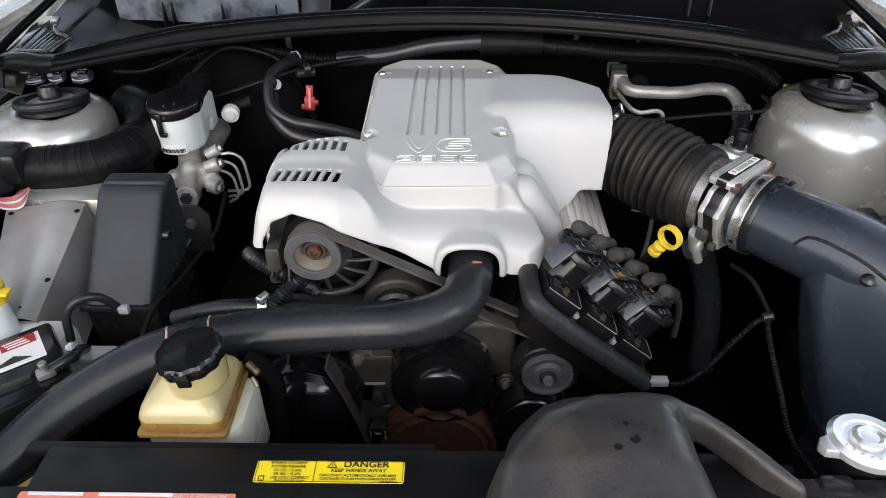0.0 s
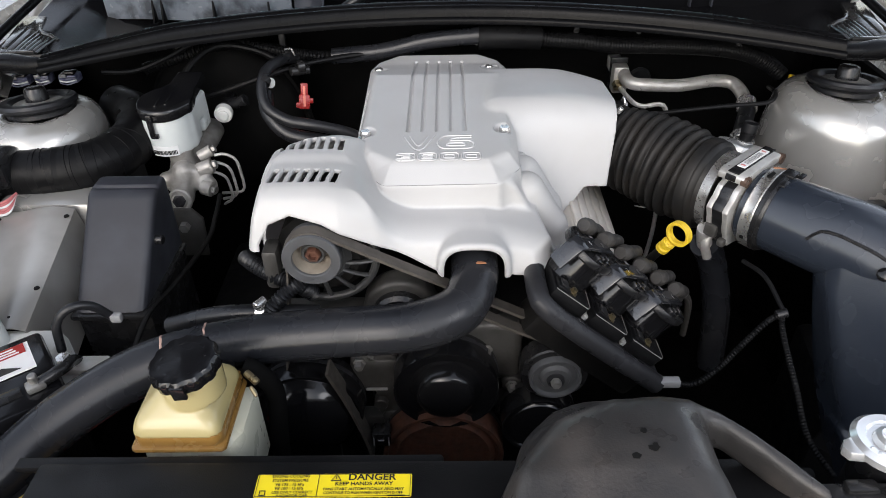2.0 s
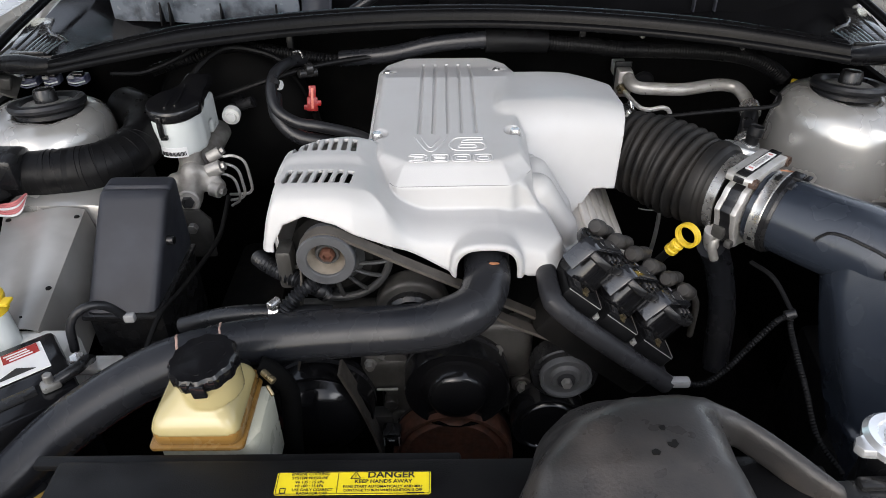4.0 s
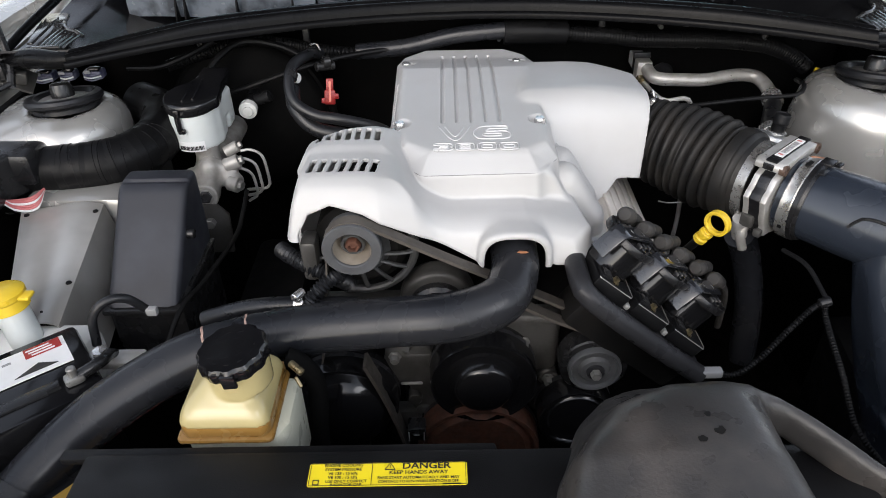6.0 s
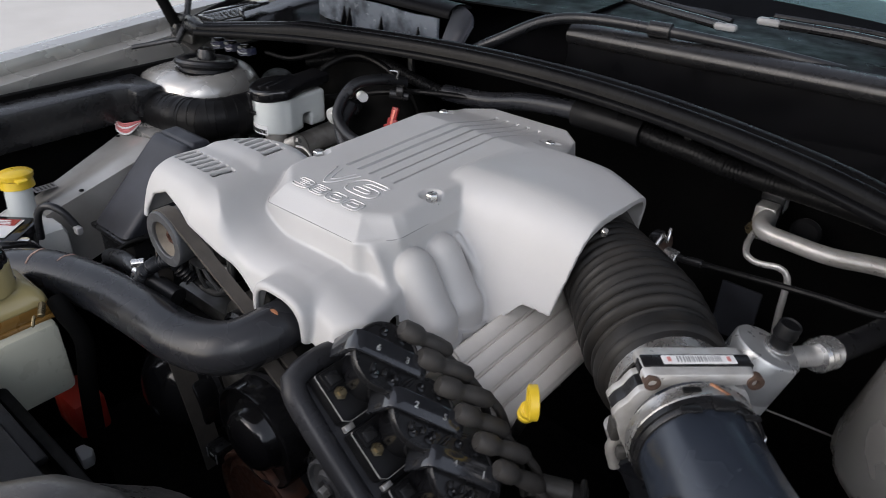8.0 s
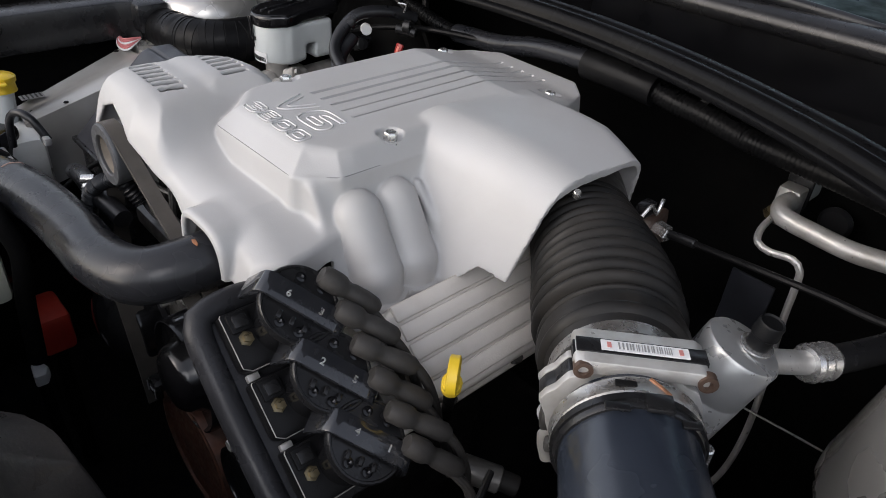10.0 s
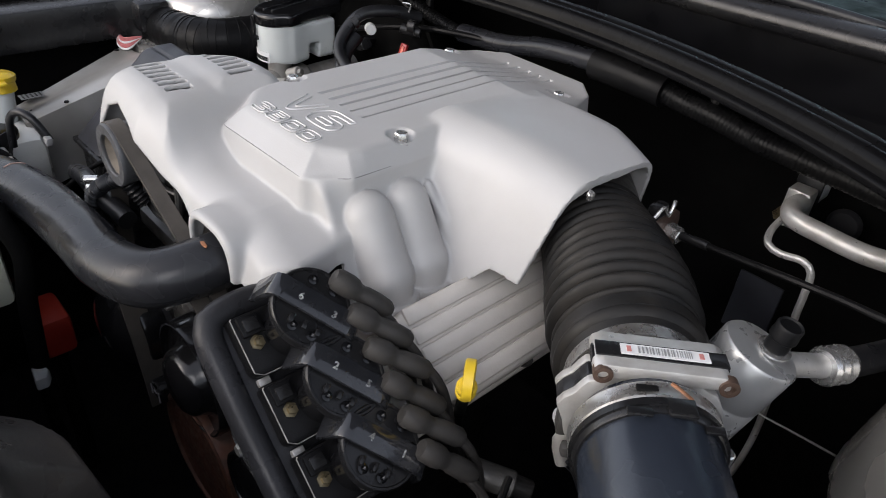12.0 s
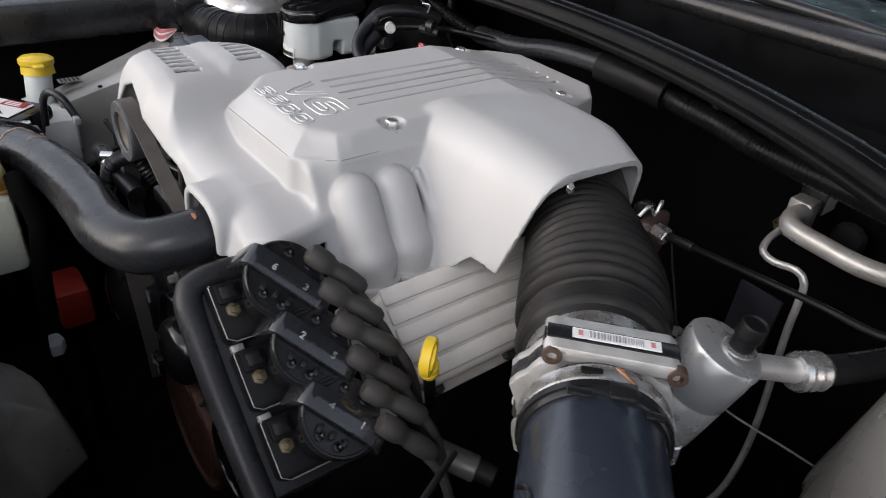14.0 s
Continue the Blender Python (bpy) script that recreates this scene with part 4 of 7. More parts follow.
# ---------- belt drive at the engine's front ----------
M_SATIN = mat("satin_black_steel", (0.022, 0.022, 0.024), 0.33, 0.0, (0.036, 0.036, 0.039), 18, 0.5, 0.2, 350, 0.1, spec=0.25)
M_GRIME = mat("grimy_alloy", (0.09, 0.087, 0.082), 0.45, 0.35, (0.045, 0.042, 0.038), 30, 0.7, 0.3, 250)
def pulley(name, c, r, prof, material, label, y0=0.60, bolt=0.0):
    t = thing(name, (c[0], y0, c[1] - r), label, "pulley")
    g = G().lathe([(a * r, h) for a, h in prof], along((c[0], y0, c[1]), (c[0], y0 - 0.1, c[1])), 72)
    part("disc", g, material, t)
    m_ = along((c[0], y0 - prof[-1][1], c[1]), (c[0], y0 - 0.2, c[1]))
    part("rim", G().lathe([(r * 0.97, -0.030 - prof[-1][1]), (r * 1.012, -0.030 - prof[-1][1]), (r * 1.012, -0.024 - prof[-1][1]), (r * 0.97, -0.024 - prof[-1][1])], m_, 64), M_SATIN, t)
    if bolt:
        m_ = along((c[0], y0 - prof[-1][1], c[1]), (c[0], y0 - 0.2, c[1]))
        part("washer", G().lathe([(0.0, 0.0), (bolt * 1.7, 0.0), (bolt * 1.6, 0.002), (0.0, 0.002)], m_, 28), M_SATIN, t)
        part("bolt", G().lathe([(0.0, 0.002), (bolt, 0.002), (bolt, 0.007), (bolt * 0.85, 0.009), (bolt * 0.5, 0.0085), (0.0, 0.008)], m_, 6), M_BOLT, t, "dull hexagon bolt")
    return t


DOME = [(0.0, -0.04), (1.0, -0.04), (1.0, -0.004), (0.985, 0.0), (0.95, 0.001), (0.93, -0.002), (0.90, 0.0), (0.84, 0.007), (0.72, 0.016), (0.55, 0.023), (0.35, 0.027), (0.15, 0.0285), (0.0, 0.029)]
STEP = [(0.0, -0.04), (1.0, -0.04), (1.0, -0.002), (0.985, 0.002), (0.955, 0.002), (0.94, -0.001), (0.92, -0.004), (0.70, -0.006), (0.64, -0.004), (0.585, 0.004), (0.56, 0.009), (0.52, 0.012), (0.44, 0.0155), (0.28, 0.018), (0.0, 0.019)]
RINGED = [(0.0, -0.03), (1.0, -0.03), (1.0, 0.0), (0.985, 0.003), (0.93, 0.003), (0.91, 0.0), (0.86, -0.002), (0.80, 0.0), (0.77, 0.002), (0.70, 0.0), (0.30, 0.002), (0.0, 0.003)]
pulley("power_steering_pulley", (-0.158, 0.676), 0.064, DOME, M_GLOSS, "gloss black domed power steering pump pulley")
pulley("water_pump_pulley", (0.005, 0.715), 0.061, STEP, M_GLOSS, "black dished water pump pulley")
pulley("crank_pulley", (0.0, 0.600), 0.075, RINGED, M_RUST, "dark rusty crankshaft pulley")
pulley("lower_idler_pulley", (0.115, 0.655), 0.045, RINGED, M_GLOSS, "black lower tensioner pulley")
idl = pulley("idler_pulley", (0.128, 0.739), 0.0295, [(0.0, -0.02), (1.0, -0.02), (1.0, 0.004), (0.97, 0.0055), (0.90, 0.005), (0.84, 0.001), (0.62, 0.0005), (0.52, 0.005), (0.0, 0.0055)], M_PULLEY, "dull grey steel idler pulley with a centre bolt", 0.598, 0.0062)
part("rim", G().lathe([(0.030, -0.025), (0.0385, -0.025), (0.0385, -0.002), (0.037, 0.0), (0.031, 0.0005), (0.030, -0.001), (0.030, -0.025)], along((0.128, 0.600, 0.739), (0.128, 0.5, 0.739)), 56), M_BLACK, idl, "black ribbed rim")
al = thing("alternator", (-0.13, 0.68, 0.83), "alternator with a grey pulley and spoked alloy housing", "alternator")
AM = along((-0.129, 0.612, 0.896), (-0.129, 0.5, 0.896))
part("pulley", G().lathe([(0.021, -0.028), (0.0285, -0.028), (0.0285, -0.022), (0.0265, -0.020), (0.0285, -0.018), (0.0305, -0.002), (0.0305, 0.0), (0.0295, 0.0015), (0.0205, 0.0015), (0.0195, 0.0), (0.021, -0.028)], AM, 64), M_PULLEY, al, "grey steel pulley")
part("bore", G().lathe([(0.0, -0.024), (0.014, -0.024), (0.0175, -0.020), (0.0198, -0.001), (0.021, -0.001), (0.021, -0.027), (0.0, -0.027)], AM, 48), M_TAN, al, "dusty tan pulley bore")
part("boss", G().lathe([(0.0, -0.024), (0.0135, -0.024), (0.0128, -0.012), (0.0115, -0.010), (0.0095, -0.010), (0.0085, -0.013), (0.0, -0.013)], AM, 36), M_SPOKE, al)
part("nut", G().lathe([(0.0, -0.013), (0.0085, -0.013), (0.0085, -0.008), (0.0070, -0.006), (0.0045, -0.006), (0.0040, -0.010), (0.0, -0.010)], AM, 6), M_RUST, al, "rusty centre nut")
part("housing", G().cyl((-0.125, 0.645, 0.875), (-0.125, 0.76, 0.875), 0.050, 40, None, 0.01), M_DARK, al)

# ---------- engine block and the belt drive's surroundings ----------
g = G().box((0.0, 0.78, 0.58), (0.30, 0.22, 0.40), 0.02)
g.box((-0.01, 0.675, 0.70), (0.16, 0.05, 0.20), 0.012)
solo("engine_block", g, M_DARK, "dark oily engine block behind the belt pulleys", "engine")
tc = thing("timing_cover", (-0.05, 0.645, 0.60), "grimy cast alloy timing cover with flange bolts", "timing cover")
part("casting", body(lambda x, y, z: smin(smin(rbox(x, y, z, (-0.078, 0.650, 0.705), (0.030, 0.016, 0.028), 0.010), rbox(x, y, z, (0.055, 0.650, 0.74), (0.040, 0.014, 0.045), 0.012), 0.02), smin(rbox(x, y, z, (-0.06, 0.650, 0.645), (0.022, 0.014, 0.035), 0.008), capsule(x, y, z, (-0.105, 0.648, 0.690), (-0.09, 0.65, 0.735), 0.011), 0.01), 0.012), (-0.13, 0.62, 0.59), (0.11, 0.68, 0.80), 0.004), M_GRIME, tc, angle=0)
for bx, bz in ((-0.105, 0.684), (0.084, 0.688), (0.077, 0.644), (-0.097, 0.728), (0.052, 0.748)):
    part("flange_bolt", G().lathe([(0.0, 0), (0.0078, 0), (0.0078, 0.002), (0.0055, 0.003), (0.0055, 0.009), (0.0045, 0.0105), (0.0, 0.0105)], along((bx, 0.634, bz), (bx, 0.5, bz)), 6), M_BOLT, tc, "dull steel flange bolt")
part("cast_slot", G().box((-0.079, 0.630, 0.687), (0.026, 0.004, 0.0025), 0.001), M_ALU, tc)
part("cast_arm", G().tube([(-0.107, 0.640, 0.680), (-0.098, 0.641, 0.706), (-0.084, 0.642, 0.732)], 0.0075, 12), M_GRIME, tc)
part("cast_plate", G().prism([(-0.098, 0.683), (-0.058, 0.681), (-0.050, 0.700), (-0.054, 0.736), (-0.074, 0.742), (-0.092, 0.722)], -0.652, -0.636, pose(0, 0, 0, 90, 0, 0), 0.004), M_GRIME, tc)
part("cast_boss", G().cyl((-0.076, 0.645, 0.660), (-0.076, 0.628, 0.660), 0.0085, 20).cyl((-0.066, 0.646, 0.634), (-0.066, 0.632, 0.634), 0.010, 20).box((-0.088, 0.64, 0.622), (0.028, 0.02, 0.03), 0.004), M_GRIME, tc)
part("right_boss", G().cyl((0.084, 0.66, 0.688), (0.084, 0.634, 0.688), 0.012, 20).cyl((0.077, 0.66, 0.644), (0.077, 0.634, 0.644), 0.012, 20).box((0.070, 0.65, 0.715), (0.03, 0.02, 0.05), 0.006), M_GRIME, tc)
part("water_neck", G().tube([(0.015, 0.66, 0.775), (0.040, 0.65, 0.768), (0.056, 0.648, 0.745)], 0.010, 14), M_CAST, tc, "pale cast alloy elbow")
sc = thing("small_connector", (-0.074, 0.59, 0.63), "small black connector with a pale printed mark", "connector")
part("shell", G().box((-0.074, 0.600, 0.640), (0.022, 0.02, 0.022), 0.003), M_BLACK, sc)
part("clip", G().box((-0.083, 0.589, 0.640), (0.0015, 0.001, 0.014), 0).box((-0.065, 0.589, 0.640), (0.0015, 0.001, 0.014), 0).box((-0.074, 0.589, 0.642), (0.007, 0.001, 0.0015), 0), M_GREYC, sc)

# belt: outer runs as flat bands round and between the pulleys
def band(pts, width, y0, thick=0.0035):
    """A flat belt through (x, z) pairs, standing width deep from y0 backwards."""
    path = curve([(x, 0, z) for x, z in pts], 0.006)
    vs, fs = [], []
    for i, p in enumerate(path):
        t = (path[min(i + 1, len(path) - 1)] - path[max(i - 1, 0)]).normalized()
        nn = Vector((-t.z, 0, t.x)) * thick
        for q, yv in ((p, y0), (p, y0 + width), (p + nn, y0 + width), (p + nn, y0)):
            vs.append((q.x, yv, q.z))
    for i in range(len(path) - 1):
        for k in range(4):
            fs.append((i * 4 + k, i * 4 + (k + 1) % 4, i * 4 + 4 + (k + 1) % 4, i * 4 + 4 + k))
    fs += [(3, 2, 1, 0), tuple(len(vs) - 4 + k for k in range(4))]
    return G().add(vs, fs)


dbelt = thing("drive_belt", (0.0, 0.60, 0.70), "worn brown-grey ribbed drive belt", "belt")
part("upper_run", band([(-0.153, 0.909), (-0.144, 0.920), (-0.129, 0.9245), (-0.112, 0.919), (-0.05, 0.885), (0.03, 0.843), (0.12, 0.795)], 0.014, 0.614), M_BELT, dbelt)
part("left_run", band([(-0.1575, 0.893), (-0.160, 0.86), (-0.172, 0.78), (-0.182, 0.72)], 0.016, 0.614, 0.002), M_BELT, dbelt)
part("inner_run", band([(-0.128, 0.757), (-0.110, 0.705), (-0.094, 0.645), (-0.088, 0.61)], 0.024, 0.586), M_BELT, dbelt)
part("right_run", band([(0.02, 0.84), (0.07, 0.81), (0.125, 0.782), (0.16, 0.76)], 0.014, 0.600), M_BELT, dbelt)

# finned alternator body
part("front_frame", G().lathe([(0.0, -0.004), (0.026, -0.004), (0.032, -0.010), (0.0, -0.014)], along((-0.125, 0.634, 0.878), (-0.125, 0.5, 0.878)), 40), M_SPOKE, al)
for k in range(7):
    a = radians(190 + k * 26 + (k * k * 7) % 9)
    c = Vector((-0.125, 0.640, 0.878))
    p_, q_ = c + Vector((math.cos(a), 0, math.sin(a))) * 0.026, c + Vector((math.cos(a + 0.12), 0.10, math.sin(a + 0.12))) * 0.058
    part("spoke", G().tube([p_, p_.lerp(q_, 0.5) + Vector((0, -0.002, 0)), q_], 0.0028, 8, 0.006, flat=0.8), M_SPOKE, al)
part("rim", G().tube([(-0.125 + 0.058 * math.cos(radians(170 + 14 * k)), 0.646, 0.878 + 0.058 * math.sin(radians(170 + 14 * k))) for k in range(16)], 0.0045, 10), M_SPOKE, al)
g = G().box((-0.178, 0.645, 0.868), (0.018, 0.03, 0.05), 0.006)
part("lug", g, M_GRIME, al, "cast alloy mounting lug")
tn = thing("belt_tensioner", (-0.05, 0.65, 0.78), "cast alloy belt tensioner with a yellow tag", "tensioner")
part("arm", body(lambda x, y, z: smax(smin(np.sqrt((x + 0.045) ** 2 + (z - 0.80) ** 2) - 0.042, capsule(x, 0 * y, z, (-0.045, 0, 0.80), (-0.085, 0, 0.77), 0.02), 0.01), np.abs(y - 0.655) - 0.014, 0.005), (-0.12, 0.63, 0.74), (0.01, 0.68, 0.85), 0.004), M_GRIME, tn, angle=0)
part("cap", G().lathe([(0.0, 0), (0.031, 0), (0.031, 0.010), (0.027, 0.014), (0.0, 0.015)], along((-0.045, 0.642, 0.80), (-0.045, 0.5, 0.80)), 36), M_BLACK, tn, "black round cap")
part("tag", G().box((-0.046, 0.6265, 0.812), (0.024, 0.0006, 0.012), 0), M_STICKER, tn, "yellow tag")
part("tag_mark", G().box((-0.052, 0.6258, 0.812), (0.004, 0.0006, 0.008), 0).box((-0.044, 0.6258, 0.8125), (0.004, 0.0006, 0.007), 0), M_INK, tn)
part("base", G().box((-0.135, 0.662, 0.785), (0.12, 0.03, 0.022), 0.006), M_GRIME, tn)

# smaller hoses between the alternator and the reservoir
ch = thing("convoluted_tube", (-0.18, 0.64, 0.80), "black convoluted wiring tube beside the alternator", "tube")
part("tube", G().tube([(-0.215, 0.665, 0.862), (-0.20, 0.65, 0.862), (-0.175, 0.636, 0.857), (-0.152, 0.630, 0.850), (-0.14, 0.64, 0.83)], 0.0082, 16, 0.0011, 0.0013, 0.0044), M_RUBBER, ch, angle=70)
ch = thing("convoluted_tube", (-0.18, 0.62, 0.80), "black convoluted wiring tube beside the alternator", "tube")
part("tube", G().tube([(-0.145, 0.622, 0.862), (-0.165, 0.612, 0.850), (-0.180, 0.603, 0.832), (-0.186, 0.598, 0.80)], 0.0075, 16, 0.0011, 0.0012, 0.0042), M_RUBBER, ch, angle=70)
bp = thing("bypass_hose", (-0.25, 0.60, 0.80), "black rubber hose with a bright worm clamp", "hose")
part("tube", G().tube([(-0.30, 0.622, 0.800), (-0.25, 0.615, 0.820), (-0.20, 0.61, 0.828), (-0.13, 0.615, 0.822)], 0.0100, 16), M_RUBBER, bp)
part("clamp", G().lathe([(0.011, -0.005), (0.0125, -0.005), (0.0125, 0.005), (0.011, 0.005)], along((-0.190, 0.61, 0.8285), (-0.17, 0.61, 0.8285)), 24), M_BRIGHT, bp, "bright slotted band")
part("clamp_screw", G().cyl((-0.193, 0.600, 0.845), (-0.185, 0.612, 0.845), 0.0048, 12), M_BRIGHT, bp)

# marks and the far clamp of the upper hose
hl = curve(HOSE, 0.004)
def hose_mark(x_, a0, a1, w_):
    """A short painted stripe round the hose where it passes x_."""
    q = min(range(2, len(hl) - 2), key=lambda n_: abs(hl[n_].x - x_) + (1 if hl[n_].x > 0.0 else 0))
    t_ = (hl[q + 1] - hl[q - 1]).normalized()
    up_ = (Vector((0, 0, 1)) - t_ * t_.z).normalized()
    sd_ = t_.cross(up_)
    sd_ = -sd_ if sd_.y > 0 else sd_
    pts_ = []
    for n_ in range(8):
        a = radians(a0 + (a1 - a0) * n_ / 7)
        pts_.append(hl[q] + t_ * 0.0005 * math.sin(n_ * 1.7) + (up_ * math.cos(a) + sd_ * math.sin(a)) * 0.0246)
    return G().tube(pts_, w_, 6, 0.002)
part("paint_mark", hose_mark(-0.262, -25, 40, 0.0015), M_STRIPE, hose, "pale orange paint stripe")
part("paint_mark", hose_mark(-0.226, -35, 15, 0.0012), M_STRIPE, hose, "pale orange paint stripe")
part("paint_mark", G().prism([(0.038, 0.6155), (0.042, 0.6145), (0.049, 0.6150), (0.047, 0.6170), (0.040, 0.6180)], 0.8868, 0.8880), M_DAB, hose, "orange paint dab")
part("clamp", G().lathe([(0.0255, -0.008), (0.0275, -0.008), (0.0275, 0.008), (0.0255, 0.008)], along((-0.412, 0.413, 0.776), (-0.423, 0.391, 0.767)), 32), M_BLACK, hose, "black clamp band")
part("clamp_ear", G().box((-0.43, 0.402, 0.79), (0.018, 0.014, 0.016), 0.004), M_ALU, hose, "pale clamp ear")
part("neck", G().tube([(-0.41, 0.43, 0.77), (-0.435, 0.375, 0.75)], 0.024, 20), M_BLACK, hose)

# reservoir hose
ph = thing("reservoir_hose", (-0.16, 0.50, 0.70), "black return hose beside the fluid reservoir", "hose")
part("tube", G().tube([(-0.185, 0.515, 0.845), (-0.172, 0.515, 0.835), (-0.163, 0.522, 0.80), (-0.166, 0.514, 0.74), (-0.17, 0.508, 0.66)], 0.0095, 16), M_MATT, ph)
part("clip", G().cyl((-0.178, 0.500, 0.852), (-0.166, 0.492, 0.846), 0.0036, 10).cyl((-0.172, 0.488, 0.846), (-0.166, 0.482, 0.838), 0.0018, 8), M_BRASS, ph, "brassy spring clip")

# ---------- valve cover ----------
VS, VY = Vector((0.75, 0, -0.66)).normalized(), Vector((0, 1, 0))
VN = VS.cross(VY) * 1.0
VM = Matrix((VS, VY, VN)).transposed().to_4x4()
VM.translation = Vector((0.176, 0.715, 0.832))
vcv = thing("valve_cover", (0.21, 0.82, 0.74), "ribbed satin alloy valve cover beside the engine cover", "valve cover")
part("casting", G().prism([(-0.016, 0.012), (-0.010, 0.0), (0.062, 0.0), (0.078, 0.02), (0.078, 0.25), (-0.016, 0.25)], -0.05, 0.0, VM, 0.006, 3), M_VALVE, vcv)
for k in range(1, 6):
    part("rib", G().box((-0.027 + k * 0.018, 0.125, 0.001), (0.0155, 0.232, 0.0045), 0.002, VM), M_VALVE, vcv)
part("flange", G().prism([(-0.02, -0.01), (0.09, -0.01), (0.09, 0.26), (-0.02, 0.26)], -0.062, -0.05, VM, 0.003), M_VALVE, vcv)
for k in range(3):
    part("bolt", G().lathe([(0.0, 0), (0.007, 0), (0.006, 0.008), (0.0, 0.009)], VM @ pose(0.083, 0.05 + k * 0.09, -0.05), 6), M_GRIME, vcv)

# ---------- ignition coils on their bracket ----------
A0, A1 = Vector((0.134, 0.606, 0.850)), Vector((0.223, 0.604, 0.777))
E1 = (A1 - A0).normalized()
E3 = Vector((0.63, 0.05, 0.775))
E3 = (E3 - E1 * E3.dot(E1)).normalized()
E2 = E3.cross(E1)
CB = Matrix((E1, E2, E3)).transposed().to_4x4()
CB.translation = A0
cb = thing("coil_bracket", A0, "black painted steel bracket carrying the ignition coils", "bracket")
M_CORE = mat("gloss_moulding", (0.018, 0.019, 0.022), 0.12, 0.0, (0.03, 0.03, 0.032), 60, 0.5, 0.03, 500, 0.05, spec=0.6, coat=0.4)
part("rail", G().tube([CB @ Vector(p) for p in ((-0.028, 0.055, -0.012), (-0.035, 0.02, -0.010), (-0.033, -0.012, -0.012), (-0.022, -0.024, -0.014), (0.03, -0.026, -0.016), (0.09, -0.026, -0.016), (0.144, -0.025, -0.016))], 0.0112, 16, 0.006), M_SATIN, cb)
g = G().prism([(-0.030, -0.028), (0.146, -0.028), (0.146, 0.075), (-0.030, 0.075)], -0.018, -0.010, CB, 0.003)
part("plate", g, M_SATIN, cb)
for x_ in (0.026, 0.084):
    part("spacer", G().box((x_ + 0.002, -0.004, -0.006), (0.006, 0.010, 0.006), 0.001, CB), M_ALU, cb, "bright steel spacer")
part("foot", G().box((0.07, 0.02, -0.04), (0.16, 0.05, 0.05), 0.008, CB), M_DARK, cb)
R1 = math.degrees(math.atan2(0.6, 0.8))
NUMS = (("6", "3"), ("2", "5"), ("4", "1"))
for i in range(3):
    m = CB @ pose(i * 0.0560, 0, 0)
    c = thing("ignition_coil", m @ Vector((0, 0.03, -0.01)), "black moulded ignition coil with a strap core and white numbers", "ignition coil", "ignition coils")
    g = G().prism([(-0.024, -0.0125), (0.021, -0.0125), (0.025, -0.006), (0.025, 0.060), (-0.025, 0.060)], -0.010, 0.006, m, 0.003)
    part("base", g, M_PANEL, c)
    part("raised_pad", G().box((-0.014, 0.0, 0.0075), (0.016, 0.018, 0.004), 0.0012, m), M_PANEL, c)
    # thin pale line painted as the highlight on the base's front and right edges
    rimp = [(-0.0245, 0.050, 0.0065), (-0.0245, 0.0, 0.0065), (-0.0235, -0.0110, 0.0062), (-0.0220, -0.0122, 0.0062), (0.0, -0.0122, 0.0062), (0.0205, -0.0122, 0.0062), (0.0245, -0.006, 0.0062), (0.0245, 0.050, 0.0065)]
    part("base_rim_glint", G().tube([m @ Vector(p) for p in rimp[2:]], 0.0005, 6, 0.02), M_CAST, c, "painted highlight along the edge of the base")
    part("bolt", G().lathe([(0.0, 0.006), (0.0062, 0.006), (0.0062, 0.0075), (0.0038, 0.008), (0.0038, 0.0115), (0.0, 0.012)], m, 6), M_BRASS, c, "yellow-zinc fixing bolt")
    part("clip", G().box((-0.014, 0.0, 0.009), (0.010, 0.012, 0.005), 0.001, m), M_BLACK, c)
    part("body", G().lathe([(0.0, 0.0), (0.0245, 0.0), (0.0235, 0.036), (0.0, 0.036)], m @ pose(0.0, 0.032, 0.004), 40), M_GLOSS, c)
    mc = m @ pose(-0.003, 0.033, 0.038, 0, 0, R1)
    part("cap_plate", G().lathe([(0.0, 0.0), (0.030, 0.0), (0.0315, 0.002), (0.0315, 0.0075), (0.0305, 0.009), (0.0290, 0.009), (0.0282, 0.0078), (0.0, 0.008)], mc, 56), M_BLACK, c)
    # strap: rises, runs over the cap and falls again
    st = [(-0.0405, -0.019), (-0.0365, 0.003), (-0.0345, 0.0095), (-0.031, 0.013), (-0.026, 0.0145), (0.030, 0.0145), (0.036, 0.0120), (0.0395, 0.006), (0.042, -0.008), (0.037, -0.008), (0.031, 0.0105), (-0.0285, 0.0105), (-0.0365, -0.019)]
    sm = mc @ Matrix(((1, 0, 0, 0), (0, 0, -1, 0), (0, 1, 0, 0), (0, 0, 0, 1)))
    part("core_strap", G().prism(st, -0.0100, 0.0090, sm, 0.0012), M_CORE, c, "dark steel strap core")
    for sx, txt in ((-0.012, NUMS[i][0]), (0.016, NUMS[i][1])):
        words("number", txt, 0.0080, mc @ pose(sx, 0.0, 0.0142, 0, 0, -R1 + 35), M_WHITE, c, 0.0003, label="white printed digit", bold=0.0003)
    for k in range(3):
        part("terminal", G().box((-0.011 + k * 0.011, -0.0165, 0.0095), (0.004, 0.007, 0.006), 0.001, mc), M_BLACK, c)
    for k in range(2):
        part("screw", G().lathe([(0.0, 0.008), (0.004, 0.008), (0.004, 0.010), (0.002, 0.0105), (0.0, 0.009)], mc @ pose(-0.008 + k * 0.016, -0.021, 0), 12), M_GLOSS, c)
        part("screw", G().lathe([(0.0, 0.008), (0.004, 0.008), (0.004, 0.010), (0.002, 0.0105), (0.0, 0.009)], mc @ pose(-0.009 + k * 0.018, 0.019, 0), 12), M_GLOSS, c)

